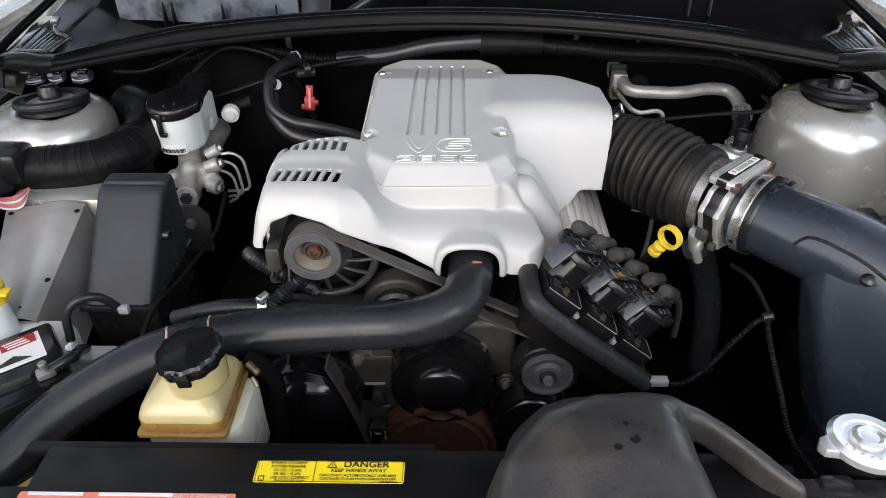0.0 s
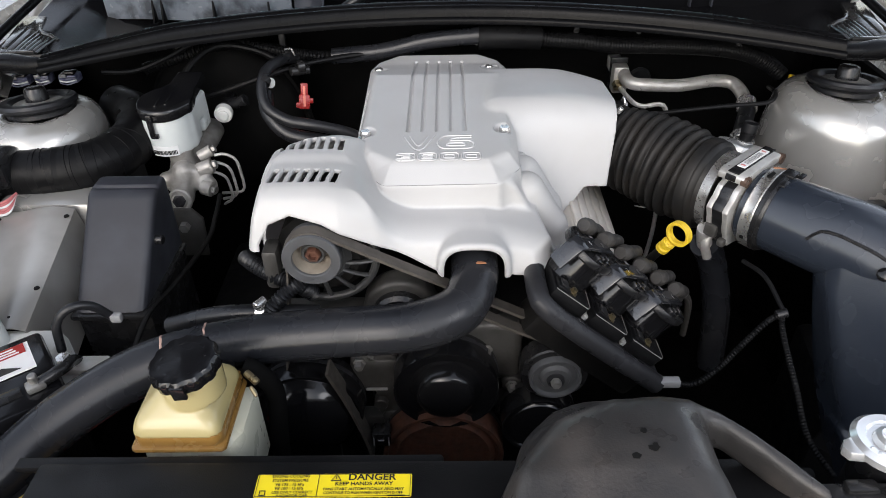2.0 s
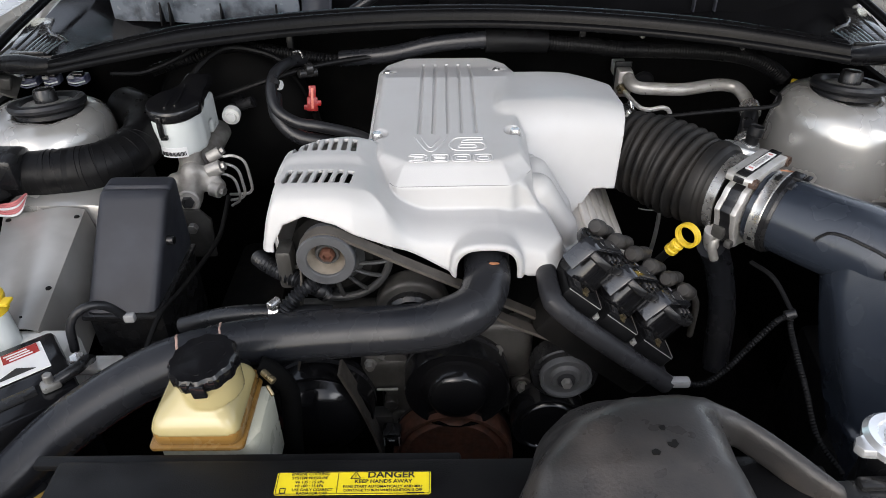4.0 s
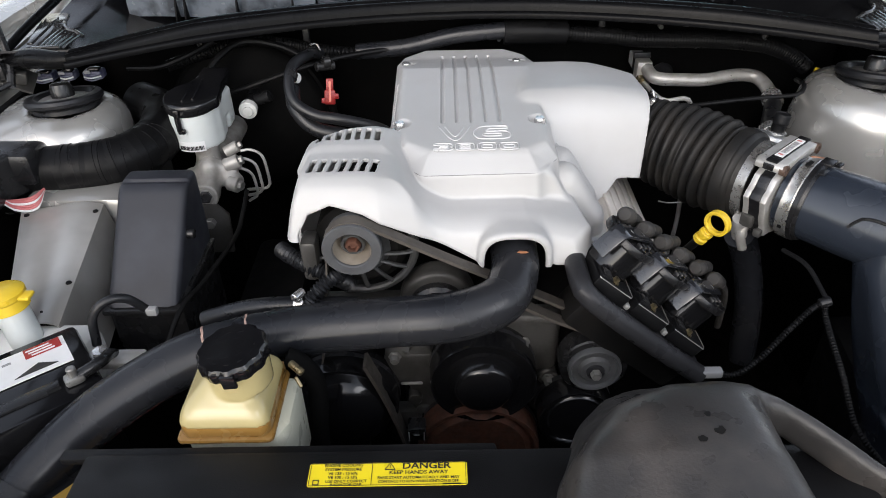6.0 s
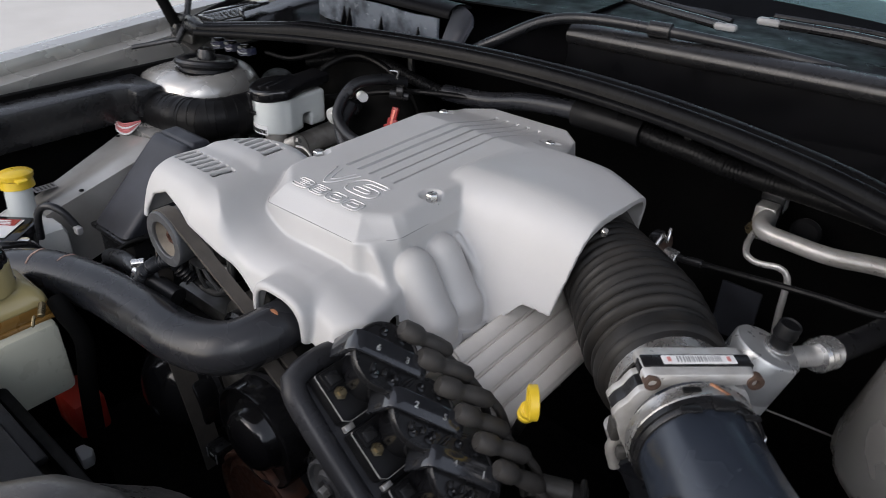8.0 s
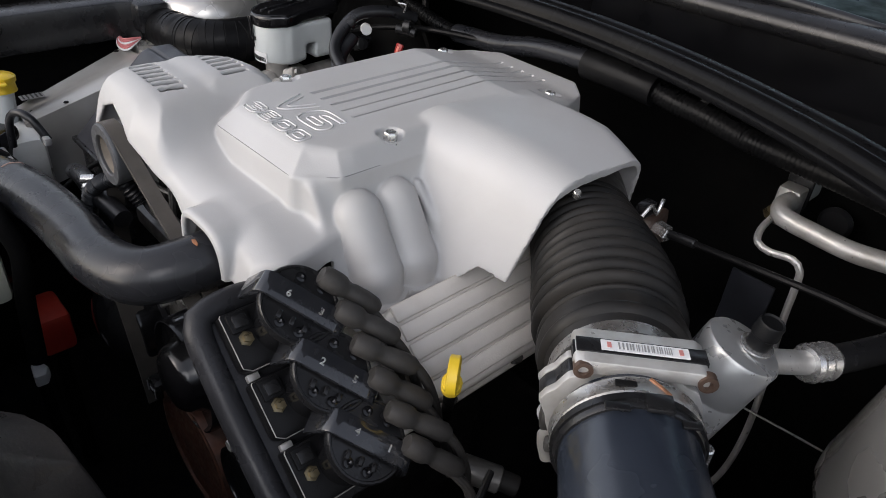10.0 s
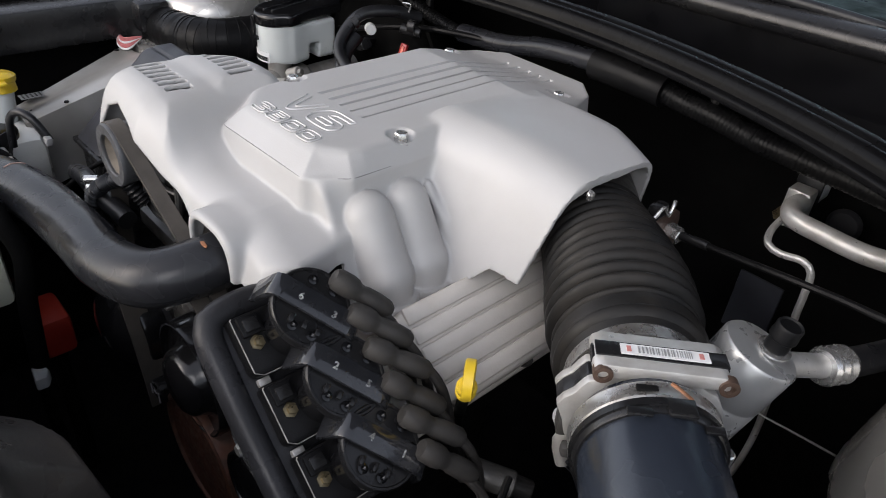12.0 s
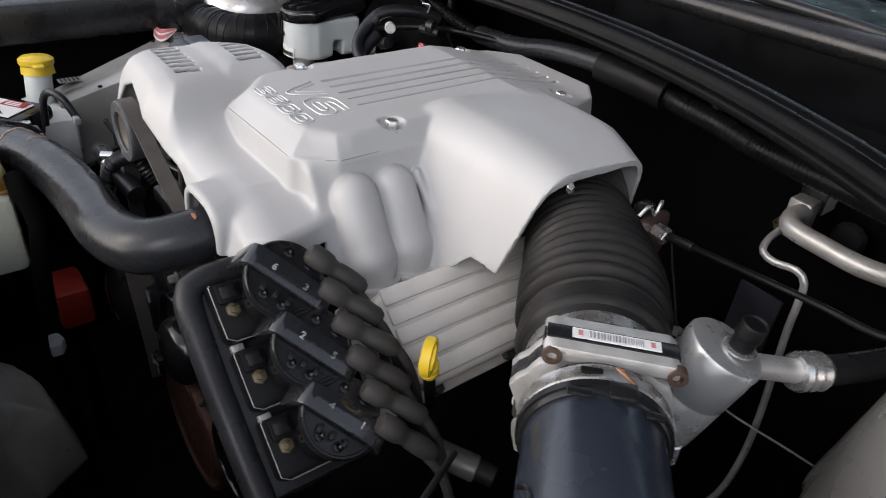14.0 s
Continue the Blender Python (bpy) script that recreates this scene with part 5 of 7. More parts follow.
# plug leads with their fat boots
M_BOOT = mat("dusty_boot_rubber", (0.036, 0.034, 0.032), 0.6, 0, (0.055, 0.05, 0.045), 45, 0.7, 0.15, 600, spec=0.3)
RD = Vector((0.52, 0.66, -0.54)).normalized()
for i in range(6):
    p = Vector((0.160, 0.671, 0.893)).lerp(Vector((0.270, 0.668, 0.806)), i / 5)
    j = (i * 37 % 5 - 2) * 0.002
    q = p + RD * 0.036 + Vector((0.0, j, j))
    l = thing("spark_plug_lead", p, "dusty dark grey spark plug lead with a fat rubber boot", "plug lead", "spark plug leads")
    prof = [(0.0, -0.011), (0.0065, -0.011), (0.0088, -0.008), (0.0094, 0.003), (0.0088, 0.008), (0.0072, 0.011), (0.0068, 0.015), (0.0078, 0.018), (0.0084, 0.030), (0.0078, 0.040), (0.0055, 0.044), (0.0, 0.044)]
    part("boot", G().lathe(prof, along(p, q + Vector((j, 0, -j)))), M_BOOT, l)
    e = q + Vector((0.020, 0.022, -0.085))
    part("lead", G().tube([q, q + Vector((0.010, 0.008, -0.016)), q.lerp(e, 0.5) + Vector((0.006, 0.004, 0)), e], 0.0042, 10, 0.006), M_BOOT, l)
solo("foil_scrap", G().box((0.150, 0.662, 0.872), (0.014, 0.012, 0.001), 0, pose(0.01, 0, 0.005, 0, 0, 0)), M_BRIGHT, "small bright metal clip by the leads", "clip")
sp = thing("spark_plug_shield", (0.285, 0.72, 0.74), "bright steel spark plug heat shield tube", "heat shield")
part("sleeve", G().cyl((0.268, 0.712, 0.752), (0.300, 0.735, 0.744), 0.0115, 20), M_GRIME, sp)
part("boot", G().cyl((0.298, 0.734, 0.745), (0.312, 0.744, 0.74), 0.009, 16), M_BELLOWS, sp)

# ---------- dipsticks ----------
dp = thing("dipstick", (0.272, 0.705, 0.75), "yellow oil dipstick handle on a dark tube", "dipstick")
DN = Vector((0.78, 0.63, 0)).normalized()
c0 = Vector((0.271, 0.697, 0.864))
m = along(c0, c0 + DN)
part("ring", G().lathe([(0.0108, -0.0032), (0.0130, -0.0042), (0.0150, -0.0034), (0.0150, 0.0034), (0.0130, 0.0042), (0.0108, 0.0032), (0.0108, -0.0032)], m, 36), M_YELLOW, dp)
st = Vector((-0.35, 0.35, -0.87)).normalized()
part("stem", G().cyl(c0 + st * 0.016, c0 + st * 0.034, 0.006, 16).cyl(c0 + st * 0.028, c0 + st * 0.035, 0.0080, 20).cyl(c0 + st * 0.018, c0 + st * 0.024, 0.008, 16), M_YELLOW, dp)
part("tube", G().tube([c0 + st * 0.036, c0 + st * 0.06, c0 + st * 0.13], 0.005, 12), M_DARK, dp)
td = thing("transmission_dipstick", (-0.20, 1.03, 0.80), "red transmission dipstick handle with printed words", "dipstick")
m = pose(-0.2065, 1.028, 0.884, -18, 6, 10) @ Matrix.Scale(0.84, 4)
part("handle", G().box((0, 0, 0.0), (0.020, 0.007, 0.026), 0.003, m).box((0, 0, 0.022), (0.013, 0.006, 0.022), 0.002, m).box((0.009, 0, 0.002), (0.014, 0.006, 0.010), 0.002, m).box((-0.009, 0, -0.006), (0.012, 0.006, 0.010), 0.002, m), M_RED, td)
part("tube", G().tube([(-0.206, 1.035, 0.876), (-0.204, 1.05, 0.84), (-0.19, 1.09, 0.75)], 0.006, 10), M_DARK, td)
part("mark", G().box((0.0, -0.0038, 0.010), (0.004, 0.0006, 0.036), 0, m), M_PINK, td)

# ---------- intake: bellows, air flow meter, duct and air box ----------
axis = Vector((0.67, -0.74, 0.0)).normalized()
MAF = Vector((0.361, 0.7735, 0.865))
FR = Matrix((Vector((0.74, 0.67, 0)).normalized(), Vector((0, 0, 1)), axis)).transposed().to_4x4()
FR.translation = MAF
FS = FR @ Matrix.Diagonal((0.87, 0.87, 1, 1))
FH = FR @ Matrix.Translation((0.001, -0.0065, 0))
bl = thing("intake_bellows", (0.28, 0.87, 0.82), "dusty black ribbed rubber intake bellows", "intake hose")
B0, B1 = Vector((0.205, 0.925, 0.872)), MAF - axis * 0.030
part("bellows", G().tube([B0, B0.lerp(B1, 0.5) + Vector((0.003, 0.003, 0.002)), B1 - axis * 0.03, B1], lambda t: (0.046 + 0.0115 * min(1, t * 1.7)) - (0.004 if t > 0.80 else 0), 64, 0.0012, 0.0038, 0.0130), M_BELLOWS, bl, angle=70)
part("smooth_end", G().lathe([(0.040, -0.052), (0.0575, -0.052), (0.0585, -0.045), (0.0560, -0.036), (0.0495, -0.027), (0.047, -0.014), (0.04, -0.014)], FR, 48), M_BELLOWS, bl)
part("orange_mark", G().box((0.020, 0.0535, -0.118), (0.012, 0.002, 0.004), 0, FR), M_PINK, bl)
tb = thing("intake_casting", (0.21, 0.93, 0.80), "dark cast intake throttle housing behind the bellows", "casting")
part("casting", G().cyl((0.155, 0.98, 0.872), (0.215, 0.915, 0.872), 0.048, 36), M_GRIME, tb)
part("bracket", G().prism([(0.900, 0.900), (0.925, 0.902), (0.950, 0.897), (0.968, 0.892), (0.990, 0.891), (0.998, 0.886), (1.001, 0.877), (1.001, 0.845), (0.985, 0.825), (0.90, 0.83)], -0.0015, 0.0015, Matrix(((0, 0, 1, 0.2505), (1, 0, 0, 0), (0, 1, 0, 0), (0, 0, 0, 1))), 0.0006), M_BROWN, tb, "brown steel cable bracket")
part("clip_block", G().box((0.250, 0.955, 0.902), (0.012, 0.020, 0.014), 0.003), M_BLACK, tb)
part("clip_wire", G().tube([(0.256, 0.940, 0.902), (0.258, 0.950, 0.910), (0.260, 0.958, 0.900), (0.258, 0.968, 0.910), (0.256, 0.972, 0.902)], 0.0018, 8, 0.002), M_BRIGHT, tb, "bright spring clip")
part("bracket_bolt", G().cyl((0.228, 0.872, 0.932), (0.231, 0.868, 0.940), 0.0035, 6), M_BRIGHT, tb)
mf = thing("air_flow_meter", MAF - Vector((0, 0, 0.05)), "cast alloy air flow meter with a bar-code label and clamps", "sensor")
def flange(z0, z1, r=0.0605):
    vs = []
    for k in range(48):
        a = 2 * math.pi * k / 48
        rr = r + (0.0075 * max(0, math.cos(6 * a + 0.9)) ** 2 if abs(a - math.pi / 2) > 0.85 else -0.004)
        vs.append((rr * math.cos(a), rr * math.sin(a)))
    return G().prism(vs, z0, z1, FS, 0.0012)
part("rear_flange", flange(-0.008, -0.001), M_ALU, mf, "cast alloy flange")
part("body_ring", flange(-0.001, 0.012, 0.0600), M_BLACK, mf, "black moulded sensor ring")
part("front_flange", flange(0.012, 0.019), M_ALU, mf, "cast alloy flange")
hb = G().prism([(-0.042, 0.046), (0.046, 0.046), (0.046, 0.054), (0.040, 0.0575), (-0.036, 0.0575), (-0.042, 0.054)], -0.012, 0.022, FH, 0.002)
part("housing", hb, M_ALU, mf)
part("housing_band", G().prism([(-0.0425, 0.047), (0.0465, 0.047), (0.0465, 0.0545), (-0.0425, 0.0545)], -0.002, 0.011, FH, 0.001), M_BLACK, mf)
part("label_plate", G().box((0.002, 0.0578, 0.006), (0.086, 0.0016, 0.0135), 0.0005, FH), M_BLACK, mf)
part("label", G().box((0.004, 0.0590, 0.006), (0.0575, 0.0008, 0.0095), 0, FH), M_LABEL, mf, "white bar-code label")
random.seed(5)
xb = -0.013
while xb < 0.021:
    w_ = random.choice((0.0006, 0.001, 0.0014))
    part("bar", G().box((xb, 0.0596, 0.006), (w_ * 0.8, 0.0005, 0.0062), 0, FH), M_GREYC, mf)
    xb += w_ + random.choice((0.0008, 0.0012))
for sx in (-0.0195, 0.0275):
    part("red_text", G().box((sx, 0.0596, 0.006), (0.0028, 0.0005, 0.005), 0, FH), M_REDINK, mf)
for sx in (-0.036, 0.044):
    part("bolt", G().lathe([(0.0, 0.02), (0.0065, 0.02), (0.0065, 0.027), (0.0035, 0.027), (0.0035, 0.024), (0.0, 0.024)], FH @ pose(sx, 0.050, -0.003), 20), M_BROWN, mf)
part("rear_clamp", G().lathe([(0.0545, -0.026), (0.0575, -0.026), (0.0575, -0.014), (0.0545, -0.014)], FS, 56), M_CLAMP, mf, "bright hose clamp band")
part("front_clamp", G().lathe([(0.0535, 0.030), (0.0575, 0.030), (0.0582, 0.0312), (0.0577, 0.0325), (0.0577, 0.041), (0.0582, 0.0422), (0.0575, 0.0435), (0.0535, 0.0435)], FS, 64), M_CLAMP, mf, "bright hose clamp band")
part("clamp_slot", G().box((-0.012, 0.0567, 0.0368), (0.016, 0.003, 0.005), 0.001, FS), M_DARK, mf)
part("clamp_slot", G().box((-0.0535, -0.020, 0.0368), (0.002, 0.008, 0.005), 0.001, FS), M_DARK, mf)
part("clamp_strap", G().lathe([(0.0545, 0.0438), (0.0578, 0.0438), (0.0578, 0.049), (0.0545, 0.049)], FS, 64), M_BLACK, mf)
part("paint_mark", G().tube([FS @ Vector((0.0574 * math.cos(radians(a_)), 0.0574 * math.sin(radians(a_)), 0.031 + 0.010 * (84 - a_) / 14)) for a_ in range(84, 69, -2)], 0.0016, 6, 0.003), M_DAB, mf, "worn orange paint dab")
part("clamp_screw", G().cyl(FS @ Vector((0.058, 0.008, 0.042)), FS @ Vector((0.058, -0.012, 0.042)), 0.005, 12), M_BRIGHT, mf)
part("lower_lug", G().box((-0.055, -0.03, 0.0), (0.010, 0.020, 0.016), 0.003, FS).box((-0.050, -0.046, 0.014), (0.010, 0.012, 0.010), 0.003, FS), M_GRIME, mf)
part("lower_pipe", G().tube([FS @ Vector((-0.045, -0.045, -0.004)), FS @ Vector((-0.052, -0.06, -0.004)), FS @ Vector((-0.046, -0.082, 0.0))], 0.0058, 14), M_CAST, mf)

dc = thing("air_duct", MAF + axis * 0.05, "dark grey plastic intake duct over the air box", "intake duct")
D0 = MAF + axis * 0.022
part("tube", G().tube([D0, D0 + axis * 0.04, D0 + axis * 0.08, D0 + axis * 0.115 + Vector((0.002, 0, 0)), (0.473, 0.6525, 0.861), (0.510, 0.6165, 0.853), (0.545, 0.580, 0.831), (0.565, 0.555, 0.79)], lambda t: 0.0445 + 0.008 * t, 48, 0.01), M_DUCT, dc)
part("collar", G().lathe([(0.05, 0.046), (0.0558, 0.046), (0.0558, 0.050), (0.054, 0.053), (0.05, 0.053)], FS, 64), M_BLACK, dc)
part("collar_tab", G().box((0.010, 0.056, 0.050), (0.020, 0.004, 0.014), 0.001, FS).box((-0.02, 0.0555, 0.056), (0.018, 0.003, 0.006), 0.001, FS).box((0.034, 0.0455, 0.056), (0.014, 0.003, 0.006), 0.001, FS @ pose(0, 0, 0, 0, 0, 0)), M_BLACK, dc)
ab = thing("air_box", (0.52, 0.62, 0.60), "dark grey plastic air filter box", "air box")
def boxf(x, y, z):
    s_, n_ = (x - MAF.x) * axis.x + (y - MAF.y) * axis.y, (x - MAF.x) * FR[0][0] + (y - MAF.y) * FR[1][0]
    dz = np.clip(0.835 - z, 0, 1)
    front = -0.038 - 0.32 * np.clip(0.888 - z, 0, 0.178) - 0.010 * np.clip((0.708 - z) / 0.008, 0, 1) - n_
    left = 0.104 + 0.42 * dz - s_ - 0.45 * np.clip(n_ + 0.035, -1, 0)
    d = smax(smax(smax(front, left, 0.012), 0.55 * front + 0.84 * left + 0.026, 0.010), z - 0.890 + np.clip(n_ + 0.03, 0, 1) * 0.8 + np.clip(s_ - 0.165, 0, 1) * 0.25, 0.012)
    return np.maximum(np.maximum(d, 0.60 - z), np.maximum(x - 0.648, y - 0.80))
part("lid", body(boxf, (0.37, 0.48, 0.59), (0.66, 0.81, 0.87), 0.005), M_DUCT, ab, angle=0)
def on_tube(s_, dn, z):
    p = MAF + axis * s_ + FR.to_3x3().col[0] * dn * 0.87
    return (p.x, p.y, 0.865 + (z - 0.862) * 0.87)
part("screw", G().lathe([(0.0, 0), (0.007, 0), (0.007, 0.004), (0.004, 0.006), (0.0, 0.006)], along(on_tube(0.186, -0.052, 0.872), on_tube(0.186, -0.09, 0.90)), 16), M_GLOSS, ab)
part("seam_lip", G().tube([on_tube(0.104, -0.0520, 0.875), on_tube(0.114, -0.047, 0.890), on_tube(0.130, -0.0455, 0.8935), on_tube(0.150, -0.0455, 0.8925), on_tube(0.17, -0.0455, 0.890), on_tube(0.19, -0.046, 0.884), on_tube(0.22, -0.048, 0.872)], 0.0018, 8), M_BLACK, ab, "dark scalloped joint")
BOX = [on_tube(0.19, -0.02, 0)[:2], on_tube(0.19, -0.09, 0)[:2], on_tube(0.27, -0.09, 0)[:2], (0.645, 0.56), (0.645, 0.79), (0.50, 0.79)]
part("base", G().prism(BOX, 0.45, 0.645, None, 0.01), M_PANEL, ab)

# ---------- snorkel at the front ----------
BELL = [(0.068, 0.28), (0.083, 0.352), (0.108, 0.384), (0.143, 0.400), (0.176, 0.402), (0.180, 0.392), (0.180, 0.36), (0.194, 0.28)]
ARM = [(0.165, 0.420), (0.200, 0.428), (0.226, 0.422), (0.250, 0.409), (0.272, 0.392), (0.300, 0.366), (0.296, 0.356), (0.270, 0.372), (0.248, 0.391), (0.228, 0.405), (0.208, 0.408), (0.17, 0.396)]
def snork(x, y, z):
    zt = 0.912 - ((x - 0.140) / 0.10) ** 2 * 0.018 - np.clip(0.35 - y, 0, 1) * 0.20 - np.clip(y - 0.365, 0, 1) ** 2 * 2.2
    bell = smax(poly2(x, y, BELL) - 0.030 + np.clip(z - 0.88, -1, 1) * 0.2 - np.clip(0.885 - z, 0, 0.044) * 0.75 * (lambda s: s * s * (3 - 2 * s))(np.clip((y - 0.350) / 0.08, 0, 1)) * np.clip((x - 0.04) / 0.06, 0, 1) * np.clip((0.185 - x) / 0.02, 0, 1), z - zt, 0.022)
    ztop_ = 0.897 - np.clip(x - 0.20, 0, 1) * 0.36
    arm = smax(smax(poly2(x, y, ARM), z - ztop_, 0.014), ztop_ - 0.036 - z, 0.010)
    d = smin(bell, arm, 0.012)
    return np.maximum(np.maximum(d, -(d + 0.012 + np.clip(z - 0.80, 0, 1) * 0.05)), 0.79 - z)
sn = thing("intake_snorkel", (0.15, 0.37, 0.79), "faded grey plastic intake snorkel with chipped marks", "intake snorkel")
part("moulding", body(snork, (0.02, 0.28, 0.785), (0.33, 0.505, 0.925), 0.0035), M_SNORKEL, sn, angle=0)
random.seed(11)
for cx, cy, k in ((0.152, 0.380, 0.7), (0.157, 0.365, 1.1), (0.142, 0.358, 0.95)):
    pl = []
    for i in range(11):
        a = 2 * math.pi * i / 11
        rr = 0.0042 * k * random.uniform(0.55, 1.15)
        pl.append((cx + rr * math.cos(a), cy + rr * 0.85 * math.sin(a)))
    zz = 0.912 - ((cx - 0.140) / 0.10) ** 2 * 0.018 - max(0, cy - 0.365) ** 2 * 2.2
    part("chip", G().prism(pl, zz - 0.003, zz + 0.0006), M_DARK, sn, "dark chipped spot")

# radiator cap on its neck
rc = thing("filler_neck", (0.372, 0.415, 0.80), "bright pressed metal pressure cap on its filler neck", "radiator cap")
RC = pose(0.366, 0.409, 0.858, -5, 0, 0) @ Matrix.Scale(0.92, 4)
M_CHROME = mat("chromed_steel", (0.92, 0.92, 0.91), 0.2, 0.7, (0.85, 0.85, 0.84), 40, 0.4, 0.12, 160, 0.06)
part("cap", G().lathe([(0.0, -0.010), (0.029, -0.010), (0.034, -0.006), (0.0345, 0.001), (0.030, 0.005), (0.023, 0.004), (0.021, 0.001), (0.017, 0.001), (0.015, 0.006), (0.011, 0.008), (0.008, 0.006), (0.0, 0.0065)], RC, 56), M_CHROME, rc)
part("cap_ear", G().prism([(-0.028, -0.014), (-0.042, -0.012), (-0.046, -0.004), (-0.042, 0.004), (-0.028, 0.010)], -0.009, 0.001, RC, 0.0015), M_CHROME, rc)
part("cap_ear", G().prism([(0.028, -0.012), (0.042, -0.010), (0.045, 0.0), (0.042, 0.008), (0.028, 0.012)], -0.009, 0.001, RC, 0.0015), M_CHROME, rc)
for k in range(9):
    a = radians(200 + k * 16)
    part("stamped_mark", G().box((0.0255 * math.cos(a), 0.0255 * math.sin(a), 0.0052), (0.0028, 0.0016, 0.0006), 0, RC), M_BRIGHT, rc)
part("neck", G().cyl((0.372, 0.415, 0.78), (0.372, 0.414, 0.85), 0.024, 28), M_BLACK, rc)

# ---------- receiver, pipes and cables on the right ----------
ac = thing("accumulator_can", (0.402, 0.880, 0.745), "brushed aluminium air conditioning accumulator can", "canister")
AT = Vector((0.397, 0.875, 0.884))
CAN = along(AT, AT + Vector((0.27, 0.22, 0.94)).normalized())
part("can", G().lathe([(0.0, -0.096), (0.024, -0.096), (0.0290, -0.092), (0.0305, -0.086), (0.0305, -0.046), (0.0298, -0.045), (0.0298, -0.043), (0.0305, -0.042), (0.0305, -0.003), (0.0288, -0.0005), (0.0255, 0.0), (0.0, 0.0005)], CAN, 64), M_CAN, ac)
VC = along((0.4030, 0.8805, 0.8845), (0.4075, 0.8815, 0.913))
part("recess", G().lathe([(0.0, 0.0), (0.0125, 0.0), (0.0125, 0.0016), (0.0105, 0.0022), (0.0, 0.0010)], VC, 36), M_BRIGHT, ac, "bright raised valve seat")
part("valve_cap", G().lathe([(0.0, 0.0), (0.0085, 0.0), (0.0090, 0.012), (0.0104, 0.0135), (0.0104, 0.0165), (0.0098, 0.0175), (0.0100, 0.024), (0.0088, 0.026), (0.0078, 0.0245), (0.0, 0.0240)], VC, 32), M_PANEL, ac, "black valve cap")
ah = thing("air_conditioning_hose", (0.45, 0.93, 0.84), "black rubber hose with bright crimped ends", "hose")
part("spout", G().tube([(0.402, 0.886, 0.866), (0.416, 0.917, 0.857), (0.428, 0.945, 0.848)], 0.010, 16), M_ALU, ah)
part("crimp", G().lathe([(0.0, 0), (0.0145, 0), (0.0165, 0.004), (0.0145, 0.009), (0.0165, 0.014), (0.0145, 0.019), (0.0165, 0.024), (0.0145, 0.029), (0.0, 0.029)], along((0.4265, 0.940, 0.849), (0.437, 0.968, 0.844)), 28), M_BRIGHT, ah, "bright crimped collar")
part("tube", G().tube([(0.436, 0.964, 0.845), (0.448, 0.995, 0.842), (0.462, 1.025, 0.844), (0.474, 1.052, 0.848)], 0.0125, 18), M_RUBBER, ah)
part("crimp", G().lathe([(0.0, 0), (0.0135, 0), (0.0155, 0.004), (0.0135, 0.009), (0.0155, 0.014), (0.0135, 0.019), (0.0155, 0.024), (0.0, 0.024)], along((0.474, 1.050, 0.848), (0.480, 1.078, 0.851)), 28), M_BRIGHT, ah, "bright crimped collar")
pp = thing("air_conditioning_pipe", (0.30, 1.15, 0.87), "bright aluminium air conditioning pipe on the firewall", "pipe")
part("pipe", G().tube([(0.305, 1.168, 0.864), (0.304, 1.146, 0.864), (0.314, 1.131, 0.861), (0.345, 1.127, 0.860), (0.390, 1.127, 0.859), (0.440, 1.136, 0.862), (0.472, 1.134, 0.860), (0.482, 1.112, 0.855), (0.480, 1.078, 0.851)], 0.0104, 18), M_ALU, pp)
part("block", G().box((0.300, 1.176, 0.853), (0.025, 0.024, 0.046), 0.003), M_ALU, pp, "alloy fitting block")
part("gasket", G().box((0.300, 1.212, 0.862), (0.022, 0.044, 0.022), 0.002), M_LABEL, pp, "pale foam gasket")
part("gasket_edge", G().box((0.300, 1.191, 0.858), (0.029, 0.005, 0.052), 0.002), M_BLACK, pp)
part("thin_pipe", G().tube([(0.297, 1.160, 0.846), (0.302, 1.115, 0.846), (0.311, 1.092, 0.843), (0.326, 1.090, 0.840), (0.348, 1.090, 0.8435), (0.3595, 1.090, 0.835), (0.362, 1.090, 0.81), (0.364, 1.090, 0.77), (0.374, 1.090, 0.666), (0.376, 1.090, 0.595), (0.369, 1.090, 0.528), (0.35, 1.08, 0.47)], 0.0038, 10), M_ALU, pp)
part("bolt", G().cyl((0.293, 1.163, 0.848), (0.293, 1.150, 0.848), 0.008, 6), M_BRASS, pp, "greenish plated bolt")
tcb = thing("throttle_cable", (0.26, 0.98, 0.87), "black throttle cable with a bright adjuster nut", "cable")
part("cable", G().tube([(0.262, 0.978, 0.874), (0.30, 0.974, 0.8805), (0.355, 0.971, 0.888), (0.41, 0.970, 0.894), (0.463, 0.970, 0.898), (0.478, 0.985, 0.905), (0.482, 1.02, 0.90)], 0.0032, 8), M_LOOM, tcb)
part("adjuster", G().cyl((0.252, 0.979, 0.874), (0.268, 0.978, 0.873), 0.0085, 6), M_BRIGHT, tcb)
part("sleeve", G().cyl((0.268, 0.978, 0.875), (0.297, 0.9745, 0.880), 0.0045, 12), M_BLACK, tcb)
solo("thin_line", G().tube([(0.330, 1.070, 0.664), (0.354, 1.070, 0.660), (0.428, 1.078, 0.660), (0.50, 1.09, 0.655)], 0.0013, 6), M_BOLT, "thin bare metal line low on the firewall", "pipe")
dw = thing("drop_wire", (0.17, 1.222, 0.62), "thin black wire with a pale clip on the firewall", "wire")
part("wire", G().tube([(0.140, 1.222, 0.72), (0.150, 1.222, 0.690), (0.165, 1.222, 0.655), (0.190, 1.222, 0.594), (0.21, 1.222, 0.56)], 0.0016, 6), M_GRIME, dw)
part("clip", G().box((0.190, 1.220, 0.594), (0.012, 0.012, 0.012), 0.002), M_GREYC, dw, "pale plastic clip")
